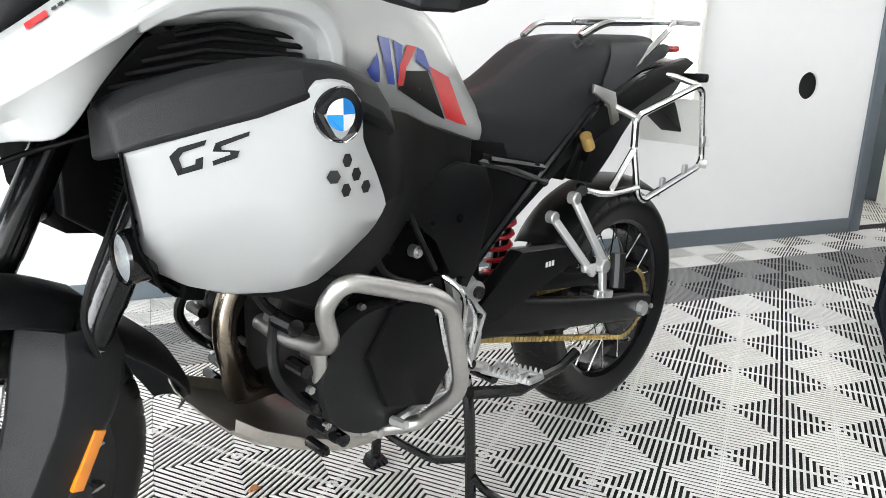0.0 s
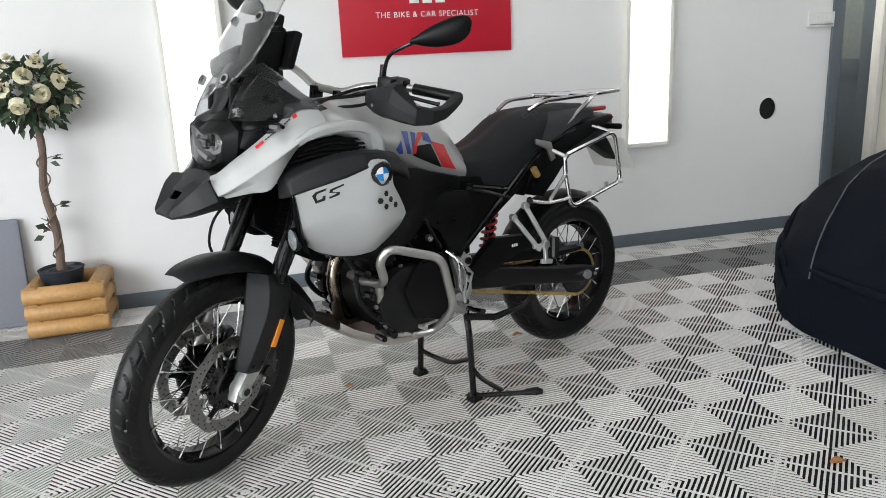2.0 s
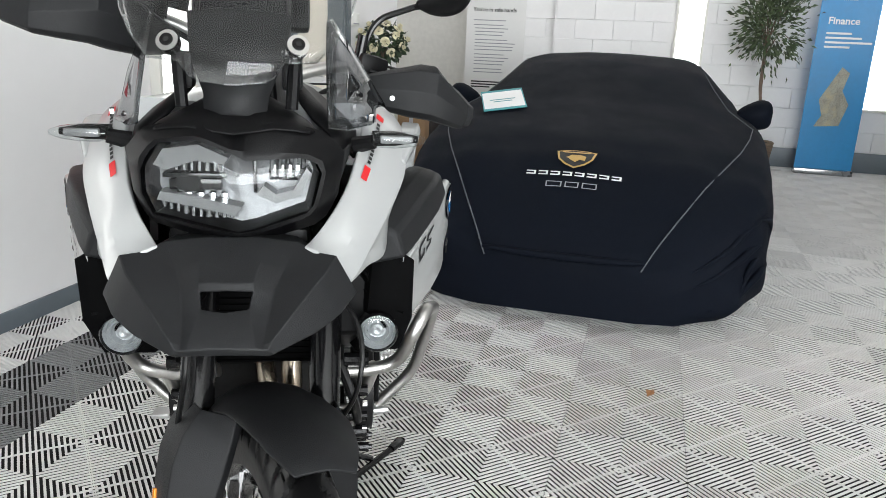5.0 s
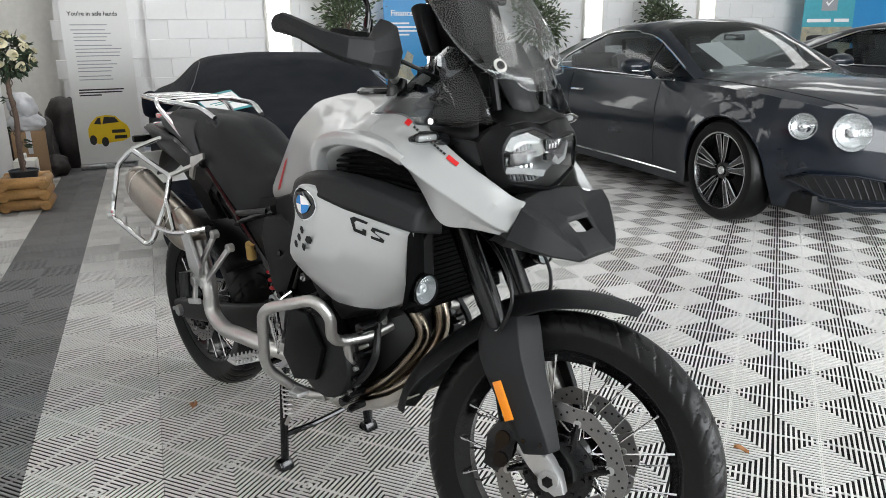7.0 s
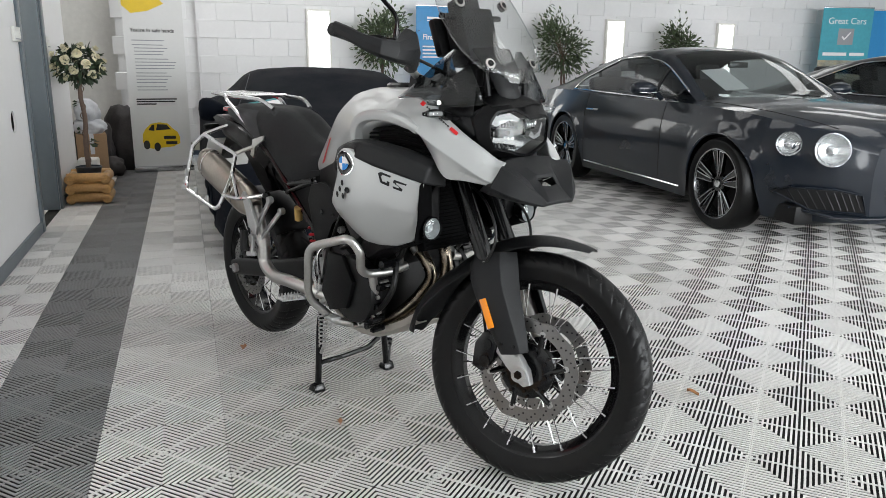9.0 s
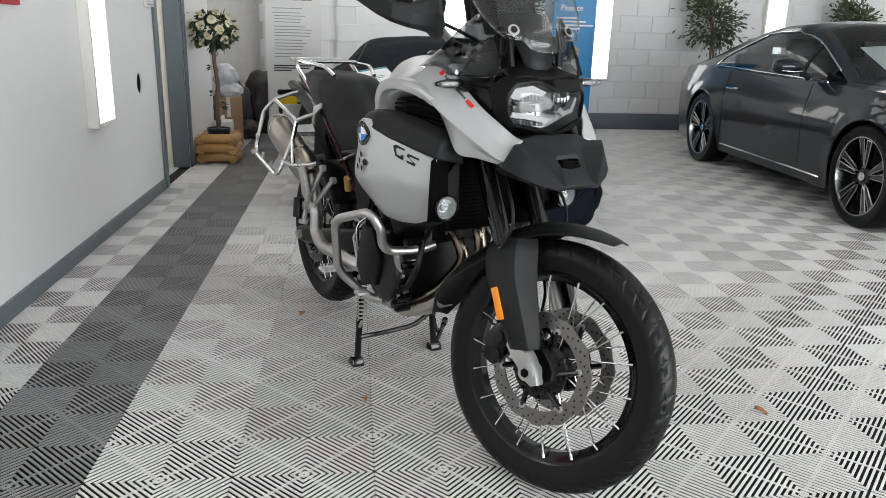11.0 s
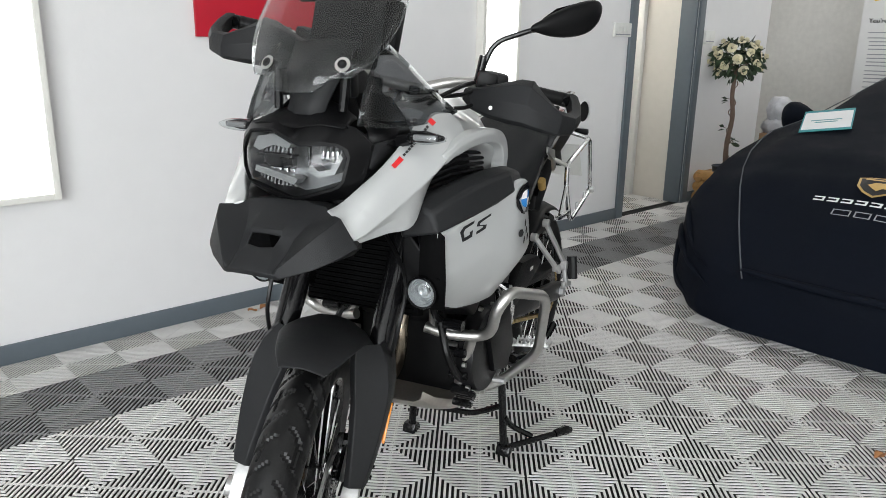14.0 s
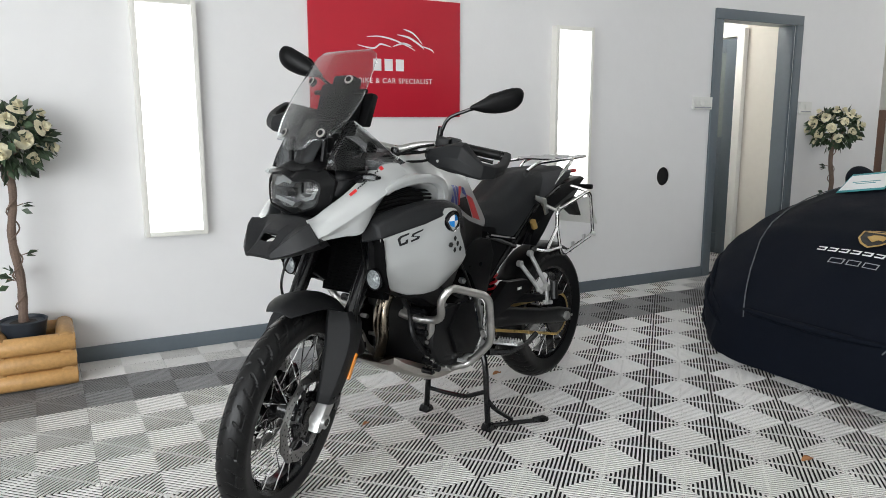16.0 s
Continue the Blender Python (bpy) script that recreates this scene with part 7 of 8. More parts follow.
    plate(bm, [(.698, .010), (.698, .0), (.650, .0), (.650, .010), (.662, .028), (.688, .028)], .045, lambda a, b, h: (a - .01, sy * .168 + h, b), .003)
    bpart("centre_stand_leg", bm, M["black_metal"], "black centre stand leg")
    bm = bmesh.new()
    plate(bm, [(.67, .85), (.50, .82), (.35, .88), (.17, .92), (.20, .835), (.36, .745), (.575, .610), (.66, .66)], .012, lambda a, b, h: (a, sy * (.100 + h), b), .003)
    bpart("under_seat_panel", bm, M["black_plastic"], "black panel under the seat", 30)
    # pillion footrest hanger
    bm = bmesh.new()
    tubes = [[(.437, .165, .666), (.375, .232, .545)], [(.398, .188, .708), (.345, .245, .562)], [(.385, .225, .553), (.340, .246, .556)], [(.352, .245, .556), (.362, .258, .500)], [(.375, .255, .500), (.345, .262, .496)]]
    for t in tubes:
        a = [Vector((x, y_ * sy, z)) for x, y_, z in t]
        for p, q in zip(a, a[1:]):
            d = (q - p).normalized()
            n, w = Vector((-d.z, 0, d.x)).normalized() * .009, Vector((0, .0065, 0))
            loft(bm, [[c + n + w, c + n - w, c - n - w, c - n + w] for c in (p - d * .008, q + d * .008)])
    tube(bm, [(.437, .152 * sy, .666), (.437, .174 * sy, .666)], .014, 14)
    tube(bm, [(.398, .178 * sy, .708), (.398, .200 * sy, .708)], .014, 14)
    tube(bm, [(.352, .235 * sy, .558), (.352, .256 * sy, .558)], .017, 14)
    bevelled(bpart("pillion_hanger", bm, M["cast_silver"], "cast aluminium pillion hanger"), .003, 2, 40)
    bm = bmesh.new()
    plate(bm, [(.225, .838), (.145, .862), (.045, .858), (.145, .772), (.215, .705), (.275, .720), (.262, .768), (.222, .785)], .05, lambda a, b, h: (a, sy * (.085 + h), b), .010)
    bpart("tail_box", bm, M["black_plastic"], "black box under the tail", 30)
    bm = bmesh.new()
    tube(bm, [(.318, .262 * sy, .585), (.330, .272 * sy, .510)], .017, 10)
    bpart("pillion_rest", bm, M["rubber"], "folded black pillion rest")
    # sub frame
    bm = bmesh.new()
    tube(bm, [(.64, .115 * sy, .585), (.28, .125 * sy, .885), (.05, .11 * sy, .955), (-.20, .085 * sy, .985)], .0125, 10)
    tube(bm, [(.60, .115 * sy, .80), (.42, .12 * sy, .765)], .0125, 10)
    tube(bm, [(.70, .105 * sy, .82), (.55, .12 * sy, .78), (.42, .125 * sy, .735)], .010, 8)
    bpart("sub_frame", bm, M["black_metal"], "black tubular rear frame")
    # swinging arm
    bm = bmesh.new()
    rows = []
    for x, yc, zc, hy, hz in ((.66, .10, .47, .022, .05), (.56, .115, .455, .022, .048), (.40, .130, .425, .020, .040), (.20, .133, .385, .018, .036), (.02, .130, .352, .016, .038), (-.06, .130, .338, .014, .030)):
        rows.append([(x, sy * (yc + hy * math.copysign(abs(math.cos(a)) ** .5, math.cos(a))), zc + hz * math.copysign(abs(math.sin(a)) ** .5, math.sin(a))) for a in (2 * math.pi * k / 16 for k in range(16))])
    loft(bm, rows)
    bpart("swinging_arm", bm, M["engine_black"], "black swinging arm", 50)
    bm = bmesh.new()
    tube(bm, [(0, sy * .14, .346), (0, sy * .162, .346)], .020, 6)
    bolt(bm, (-.055, sy * .146, .338), (0, sy, 0), .007, .006)
    bpart("axle_nut", bm, M["cast_silver"])
    # luggage rails at each side
    fr = [(.176, .190, .80), (.178, .190, .862), (.165, .190, .874), (-.095, .194, .934), (-.118, .195, .918), (-.150, .197, .745), (-.135, .198, .724), (.140, .205, .670), (.165, .204, .685)]
    if sy < 0:
        fr = [(.176, .230, .79), (.178, .212, .862), (.165, .212, .870), (-.095, .215, .925), (-.140, .250, .872), (-.150, .285, .715), (-.135, .290, .692), (.130, .292, .645), (.160, .285, .660)]
    bm = bmesh.new()
    tube(bm, bend([(x, y_ * sy, z) for x, y_, z in fr] + [(.176, fr[0][1] * sy, fr[0][2] - .005)], .02, 5), .0085, 10)
    bpart("luggage_rail", bm, M["polished"], "polished tubular luggage rail")
    bm = bmesh.new()
    out = .203 if sy > 0 else .270
    tube(bm, bend([(.168, out * sy, .705), (.30, (out + .015) / 1.06 * sy, .705), (.372, .188 * sy, .724)], .04), .008, 8)
    tube(bm, [(.176, fr[0][1] * sy, .795), (.280, (out + .02) / 1.1 * sy, .712)], .0075, 8)
    bpart("rail_strut", bm, M["polished"])
    bm = bmesh.new()
    tube(bm, [(.172, fr[1][1] * sy, .866), (.225, .125 * sy, .905)], .008, 8)
    plate(bm, [(.19, .86), (.215, .925), (.30, .945), (.30, .925), (.235, .90), (.215, .85)], .008, lambda a_, b_, h: (a_, sy * (.150 + h), b_), .002)
    bpart("rail_bracket", bm, M["steel"], "grey steel rail bracket")
    bm = bmesh.new()
    tube(bm, bend([(-.095, fr[3][1] * sy, fr[3][2]), (-.073, .125 * sy, .957), (-.05, .07 * sy, .965)], .03), .008, 8)
    bpart("rail_strut", bm, M["polished"])
    for x, z in ((.045, .700), (-.060, .722), (-.142, .79)):
        bm = bmesh.new()
        box(bm, (x, (.200 if sy > 0 else .282) * sy, z - (0 if sy > 0 else .028)), (.018, .010, .03), .004)
        bpart("rail_lug", bm, M["cast_silver"])
    bm = bmesh.new()
    tube(bm, [(-.142, (fr[6][1] - .002) * sy, fr[6][2] + .006), (-.152, (fr[6][1] + .014) * sy, fr[6][2] + .006)], .012, 10)
    bpart("rail_knob", bm, M["cast_silver"])
    bm = bmesh.new()
    tube(bm, [(.365, .180 * sy, .724), (.385, .200 * sy, .724)], .0125, 10)
    bpart("rail_mount", bm, M["black_metal"])
    # rear rack sides
    bm = bmesh.new()
    tube(bm, bend([(.27, .085 * sy, 1.045), (.20, .098 * sy, 1.078), (-.10, .105 * sy, 1.086), (-.292, .072 * sy, 1.088)], .05), .0082, 10)
    tube(bm, bend([(-.10, .105 * sy, 1.086), (-.045, .128 * sy, 1.070), (.125, .112 * sy, .955), (.160, .105 * sy, .937)], .04), .0082, 10)
    bpart("rack_rail", bm, M["polished"], "polished tubular rear rack rail")
    bm = bmesh.new()
    rx, rz = -.185, .948
    tube(bm, [(-.15, .06 * sy, .96), (rx, .10 * sy, rz)], .009, 8)
    box(bm, (rx - .005, .132 * sy, rz), (.022, .075, .024), .008)
    bpart("rear_indicator", bm, M["black_plastic"], "small dark rear indicator")
    # seat side trim
    bm = bmesh.new()
    plate(bm, [(.30, .86), (.20, .915), (.06, .96), (-.17, 1.0), (-.21, .985), (-.10, .93), (.12, .87), (.24, .80)], .03, lambda a, b, h: (a, sy * (.105 + h), b), .008)
    bpart("tail_panel", bm, M["black_plastic"], "black tail side panel")
    # black side cover behind the frame
    bm = bmesh.new()
    plate(bm, [(.68, .83), (.54, .80), (.45, .765), (.47, .715), (.54, .665), (.60, .60), (.66, .58)], .03, lambda a_, b_, h: (a_, sy * (.105 + h), b_), .008)
    bpart("side_cover", bm, M["black_plastic"], "black moulded side cover", 30)
# shared running gear
bm = bmesh.new()
rows = []
SK = [(1.19, .405, .125), (1.15, .375, .14), (1.08, .340, .15), (1.0, .306, .155), (.94, .296, .155), (.84, .298, .15), (.74, .325, .135), (.68, .352, .115)]
for x, z, w in SK:
    rows.append([(x, -w, z + .035), (x, -w * .96, z + .012), (x, -w * .8, z), (x, 0, z - .006), (x, w * .8, z), (x, w * .96, z + .012), (x, w, z + .035)])
grid(bm, rows)
bevelled(solid(bpart("skid_plate", bm, M["skid"], "bare aluminium skid plate", 40), .004, 0), .001)
bm = bmesh.new()
for x, y in ((1.13, .09), (1.13, -.09), (.80, .08), (.80, -.08)):
    z = float(np.interp(x, [.68, .74, .84, .94, 1.0, 1.08, 1.15, 1.19], [.352, .325, .298, .296, .306, .340, .375, .405]))
    bolt(bm, (x, y, z - .002), (.3, 0, -1), .009, .004)
bpart("skid_bolts", bm, M["steel"])
bm = bmesh.new()
tube(bm, bend([(.665, .158, .165), (.684, .064, .125), (.684, -.06, .118), (.665, -.158, .11)], .03), .0095, 8)
bpart("stand_cross_bar", bm, M["black_metal"])
bm = bmesh.new()
tube(bm, [(.60, -.16, .335), (.60, .16, .335)], .014, 10)
bpart("stand_cross_bar", bm, M["black_metal"])
bm = bmesh.new()
tube(bm, spline([(.665, .165, .125), (.640, .185, .085), (.583, .230, .034)], 5), .0095, 8)
tube(bm, [(.670, .170, .020), (.50, .310, .026)], .0095, 8)
tube(bm, [(.52, .294, .027), (.485, .322, .030), (.470, .335, .026)], [.012, .016, .009], 8)
bpart("stand_tang", bm, M["black_metal"], "black foot lever of the stand")
bm = bmesh.new()
hx = [(.71 + .016 * math.cos(k * .9), -.165 + .016 * math.sin(k * .9), .33 - k * .0022) for k in range(62)]
tube(bm, hx, .0028, 5)
tube(bm, [(.71, -.165, .19), (.70, -.17, .165)], .006, 6)
bpart("stand_spring", bm, M["steel"], "coiled stand spring")
bm = bmesh.new()
tube(bm, [(.72, .20, .355), (.60, .225, .33), (.47, .235, .345), (.42, .24, .37)], [.014, .013, .011, .012], 8)
bpart("side_stand", bm, M["black_metal"], "black folded side stand")
bm = bmesh.new()
tube(bm, [(.815, .175, .60), (.80, .185, .55), (.775, .19, .42), (.77, .185, .36)], [.006, .012, .012, .006], 10)
bpart("gear_linkage", bm, M["polished"], "bright gear linkage rod")
bm = bmesh.new()
tube(bm, spline([(.76, .185, .37), (.86, .205, .38), (.94, .225, .385)], 4), .007, 8)
tube(bm, [(.94, .22, .385), (.94, .255, .388)], .009, 8)
bpart("gear_lever", bm, M["cast_silver"])
bm = bmesh.new()
tube(bm, spline([(.74, -.205, .37), (.84, -.235, .375), (.92, -.25, .385)], 4), .007, 8)
box(bm, (.935, -.265, .39), (.04, .04, .012), .004)
bpart("brake_lever", bm, M["cast_silver"])
# chain and sprocket
bm = bmesh.new()
R1, R2, x2, z2 = .098, .036, .60, .44
top, bot = [], []
chain = [(R1 * math.cos(a), .346 + R1 * math.sin(a)) for a in np.linspace(radians(82), radians(278), 40)] + [(x2 + R2 * math.cos(a), z2 + R2 * math.sin(a)) for a in np.linspace(radians(-82), radians(82), 12)]
path = []
for (xa, za), (xb, zb) in zip(chain, chain[1:] + chain[:1]):
    n = max(1, int(math.hypot(xb - xa, zb - za) / .0079))
    path += [(xa + (xb - xa) * k / n, za + (zb - za) * k / n) for k in range(n)]
for k, (x, z) in enumerate(path):
    xb, zb = path[(k + 1) % len(path)]
    ang = math.atan2(zb - z, xb - x)
    w = .016 if k % 2 else .011
    box(bm, ((x + xb) / 2, .095, (z + zb) / 2), (.0095, w, .0125), 0, Matrix.Rotation(-ang, 3, "Y"))
bpart("drive_chain", bm, M["chain"], "gold drive chain", 0)
bm = bmesh.new()
revolve(bm, [(.045, .088), (.094, .090), (.097, .095), (.094, .100), (.045, .102)], RW, seg=44)
bpart("sprocket", bm, M["black_metal"])
bm = bmesh.new()
plate(bm, [(.60, .52), (.46, .545), (.20, .475), (.02, .47), (.02, .455), (.20, .455), (.46, .50), (.58, .47)], .05, lambda a, b, h: (a, .115 + h, b), .006)
bpart("chain_guard", bm, M["black_plastic"], "black chain guard")
bm = bmesh.new()
plate(bm, [(.66, .50), (.52, .60), (.36, .585), (.30, .55), (.40, .52), (.50, .49), (.60, .46)], .04, lambda a, b, h: (a, .135 + h, b), .008)
bpart("arm_cover", bm, M["black_plastic"], "black chain cover with a small pale mark")
bm = bmesh.new()
for k in range(3):
    box2(bm, (.41 + k * .011, .1555, .55), (.418 + k * .011, .1562, .562))
bpart("cover_mark", bm, M["white_plastic"], "small plain pale mark")
# rear shock
bm = bmesh.new()
tube(bm, [(.44 + .026 * math.cos(k * .62) - .0006 * k, .026 * math.sin(k * .62), .48 + k * .0026) for k in range(86)], .0062, 7)
bpart("shock_spring", bm, M["spring_red"], "red coil spring of the rear shock")
bm = bmesh.new()
tube(bm, [(.44, 0, .46), (.38, 0, .74)], .019, 12)
bpart("shock_body", bm, M["black_metal"])
bm = bmesh.new()
tube(bm, [(.50, -.125, .64), (.515, -.135, .69)], .016, 12)
bpart("shock_reservoir", bm, M["gold"], "gold anodised adjuster")
bm = bmesh.new()
tube(bm, [(.27, .130, .80), (.295, .135, .83)], .014, 12)
bpart("shock_reservoir", bm, M["gold"], "gold anodised adjuster")
# rear hugger, tail and plate
bm = bmesh.new()
rows = []
for a in np.linspace(35, 118, 14):
    ca, sa = math.cos(radians(a)), math.sin(radians(a))
    rows.append([(RW[0] + (.345 - .03 * abs(v) ** 2.5) * ca, v * .088, RW[2] + (.345 - .03 * abs(v) ** 2.5) * sa) for v in (-1, -.8, -.4, 0, .4, .8, 1)])
grid(bm, rows)
solid(bpart("rear_hugger", bm, M["black_plastic"], "black rear hugger", 40), .004, 0)
bm = bmesh.new()
rows = []
for x, w, zt, zb in ((.30, .12, .90, .72), (.10, .11, .96, .82), (-.10, .10, .985, .88), (-.22, .085, .99, .90), (-.27, .06, .985, .92)):
    rows.append([(x, -w, (zt + zb) / 2), (x, -w * .8, zt), (x, 0, zt + .01), (x, w * .8, zt), (x, w, (zt + zb) / 2), (x, w * .7, zb), (x, -w * .7, zb)])
loft(bm, rows)
bpart("tail_unit", bm, M["black_plastic"], "black tail unit")
bm = bmesh.new()
box(bm, (-.265, 0, .975), (.03, .11, .035), .010)
box(bm, (-.16, 0, 1.02), (.14, .12, .02), .008)
bpart("tail_lamp", bm, M["tail_red"], "red tail lamp")
bm = bmesh.new()
plate(bm, [(-.18, .93), (-.24, .92), (-.30, .835), (-.36, .785), (-.35, .775), (-.28, .815), (-.16, .88)], .07, None, .006)
bpart("plate_bracket", bm, M["black_plastic"])
plate_m = pose(-.318, 0, .815, 0, -58, 0)
np_ = new("number_plate")
np_.parent = bike
bm = bmesh.new()
box(bm, (0, 0, 0), (.165, .23, .004), .002)
bmesh.ops.transform(bm, matrix=plate_m, verts=bm.verts)
part("plate", bm, M["white_plastic"], np_, "plain number plate")
bm = bmesh.new()
for k in range(4):
    for r in (-1, 1):
        box(bm, (r * .034, -.07 + k * .045, .0028), (.045, .03, .001))
bmesh.ops.transform(bm, matrix=plate_m, verts=bm.verts)
part("plate_bars", bm, M["black_text"], np_, "plain dark bars")
# rack cross bars
for x, w in ((.05, .100), (-.06, .103), (-.17, .092), (-.292, .072)):
    bm = bmesh.new()
    tube(bm, [(x, -w, 1.089), (x, w, 1.089)], .007, 8)
    bpart("rack_bar", bm, M["polished"])
bm = bmesh.new()
plate(bm, [(-.17, -.075), (-.17, .075), (-.285, .065), (-.285, -.065)], .005, lambda a, b, h: (a, b, 1.094 + h), .002)
bpart("rack_plate", bm, M["polished"], "bright rack plate")
# exhaust
bm = bmesh.new()
tube(bm, spline([(.86, -.05, .37), (.76, -.12, .38), (.66, -.175, .405), (.55, -.21, .422), (.46, -.216, .422), (.388, -.216, .46), (.376, -.212, .54), (.30, -.20, .665)], 7), [.024] * 42 + [.026] * 8, 14)
bpart("mid_pipe", bm, M["steel"], "brushed steel link pipe")
a, b = Vector((.305, -.198, .662)), Vector((-.125, -.200, .812))
bm = bmesh.new()
d = (b - a).normalized()
up = Vector((0, 0, 1)) - d * d.z
up.normalize()
sd = d.cross(up)
rows = []
for t, r in ((0, .030), (.06, .042), (.16, .053), (.22, .055), (.92, .055), (.96, .052), (1.0, .046)):
    c = a.lerp(b, t)
    rows.append([c + up * r * 1.18 * math.copysign(abs(math.sin(g)) ** .8, math.sin(g)) + sd * r * .86 * math.copysign(abs(math.cos(g)) ** .8, math.cos(g)) for g in (2 * math.pi * k / 24 for k in range(24))])
loft(bm, rows)
bpart("muffler", bm, M["muffler_steel"], "brushed steel muffler", 50)
bm = bmesh.new()
tube(bm, [b - d * .01, b + d * .012], .022, 16)
bpart("tail_pipe", bm, M["black_metal"])
for t in (.28, .88):
    bm = bmesh.new()
    c = a.lerp(b, t)
    ring = [c + up * .0665 * math.sin(g) + sd * .0490 * math.cos(g) for g in (2 * math.pi * k / 24 for k in range(24))]
    tube(bm, ring, .003, 6, closed=True)
    bpart("muffler_band", bm, M["polished"])
bm = bmesh.new()
plate(bm, [(.33, .60), (.385, .575), (.40, .61), (.345, .70), (.30, .735), (.285, .72), (.32, .66)], .014, lambda a_, b_, h: (a_, -.245 + h, b_), .003)
bpart("heat_shield", bm, M["cast_silver"])


# seat
SEAT = {.64: (.925, .865, .10), .58: (.922, .80, .125), .50: (.945, .752, .145), .43: (.978, .728, .158), .36: (1.022, .775, .165), .30: (1.046, .83, .168), .20: (1.052, .905, .162), .08: (1.052, .955, .152), -.02: (1.054, .985, .14), -.09: (1.05, .998, .125), -.125: (1.035, 1.0, .105)}
SEAT = {x: (zt, zb, w * .8) for x, (zt, zb, w) in SEAT.items()}
rows = []
for x in sorted(SEAT):
    zt, zb, w = SEAT[x]
    h = zt - zb
    pts = [(0, zt - .004), (w * .45, zt), (w * .80, zt - .018 - .05 * h), (w * .985, zt - .34 * h), (w, zt - .6 * h), (w * .93, zb)]
    P = spline([(p[0], p[1], 0) for p in pts], 4)
    rows.append([(x, p.x, p.y) for p in P] + [(x, -p.x, p.y) for p in reversed(P[1:])])
bm = bmesh.new()
loft(bm, rows)
subdiv(bpart("seat", bm, M["seat_cloth"], "black textured two-up seat", 45), 1)


def seat_point(x, f):
    xs = sorted(SEAT)
    zt = float(np.interp(x, xs, [SEAT[k][0] for k in xs]))
    zb = float(np.interp(x, xs, [SEAT[k][1] for k in xs]))
    w = float(np.interp(x, xs, [SEAT[k][2] for k in xs]))
    h = zt - zb
    pts = [(0, zt - .004), (w * .45, zt), (w * .80, zt - .018 - .05 * h), (w * .985, zt - .34 * h), (w, zt - .6 * h), (w * .93, zb)]
    P = spline([(p[0], p[1], 0) for p in pts], 4)
    k = f * (len(P) - 1)
    i = min(int(k), len(P) - 2)
    p = P[i].lerp(P[i + 1], k - i)
    return Vector((x, p.x, p.y))


for sy in (1, -1):
    bm = bmesh.new()
    rows = []
    for t in np.linspace(0, 1, 12):
        row = []
        for f in np.linspace(.36, .97, 7):
            x = (.255 - .02 * (1 - f) * 8 * .15 + .02) * (1 - t) + (-.10) * t - (.13 * (1 - f)) * (1 - t)
            p = seat_point(x, f)
            n = Vector((0, p.y, .03)).normalized()
            p = p + n * .0035
            row.append((p.x, p.y * sy, p.z))
        rows.append(row)
    grid(bm, rows)
    bpart("seat_side", bm, M["seat_grey"], "grey pillion seat side", 50)
for sy in (1, -1):
    for x0, x1 in ((.31, .275), (.265, .23)):
        bm = bmesh.new()
        poly = [(x0, .30), (x1, .27), (x1 - .004, .285), (x0 - .008, .315), (x0 - .004, .36), (x1 + .004, .335), (x1 + .006, .305), (x1 - .004, .31), (x1, .35), (x0 + .002, .38)]
        vs = []
        for x, f in poly:
            q = seat_point(x, f)
            n = Vector((0, q.y, .12)).normalized()
            q = q + n * .004
            vs.append(bm.verts.new((q.x, q.y * sy, q.z)))
        bm.faces.new(vs)
        bpart("seat_mark", bm, M["seat_grey"], "faint grey slanted mark", 0)
bm = bmesh.new()
tube(bm, [(.456, .122, .776), (.456, .130, .776)], .008, 8)
bpart("seat_lock", bm, M["polished"])


# ---- plants, banners and clutter ----
M["bark"] = material("bark", (0.16, 0.11, 0.085), 0.8, vary=0.25, scale=14, bump=0.6, bump_scale=60)
M["leaf"] = material("dark_leaf", (0.035, 0.06, 0.03), 0.5, vary=0.3, scale=12, island=0.35)
M["ficus"] = material("ficus_leaf", (0.07, 0.10, 0.045), 0.45, vary=0.3, scale=12, island=0.4)
M["rose"] = material("cream_rose", (0.74, 0.69, 0.50), 0.6, vary=0.12, scale=20, island=0.1)
M["log"] = material("varnished_log", (0.46, 0.26, 0.095), 0.45, vary=0.22, scale=7, bump=0.2, bump_scale=30, piece=0.15)
M["pot"] = material("dark_pot", (0.02, 0.028, 0.04), 0.5, vary=0.1)
M["soil"] = material("soil", (0.03, 0.022, 0.016), 0.95, vary=0.3, scale=30, bump=0.6)
M["wicker"] = material("wicker", (0.17, 0.12, 0.085), 0.7, vary=0.25, scale=20, bump=0.3)
M["cardboard"] = material("cardboard", (0.36, 0.23, 0.13), 0.8, vary=0.08, scale=6, bump=0.1)
M["sack"] = material("white_sack", (0.62, 0.63, 0.66), 0.5, vary=0.08, scale=5, bump=0.3, bump_scale=18)
M["banner_white"] = material("banner_fabric", (0.74, 0.74, 0.73), 0.5, vary=0.02, scale=3)
M["yellow"] = material("yellow_print", (0.80, 0.55, 0.01), 0.45, vary=0.06, scale=12)
M["banner_blue"] = material("blue_banner", (0.008, 0.24, 0.55), 0.4, vary=0.08, scale=3)
M["banner_teal"] = material("teal_banner", (0.05, 0.36, 0.45), 0.45, vary=0.12, scale=2)
M["banner_photo"] = material("banner_photo_patch", (0.30, 0.30, 0.24), 0.45, vary=0.5, scale=9, second=(0.5, 0.42, 0.25), second_at=0.5, second_scale=7)
M["grey_pad"] = material("grey_foam_board", (0.22, 0.23, 0.27), 0.7, vary=0.06, scale=6, bump=0.1)
M["bag"] = material("dark_bags", (0.03, 0.025, 0.025), 0.6, vary=0.5, scale=6, bump=0.4, bump_scale=12)
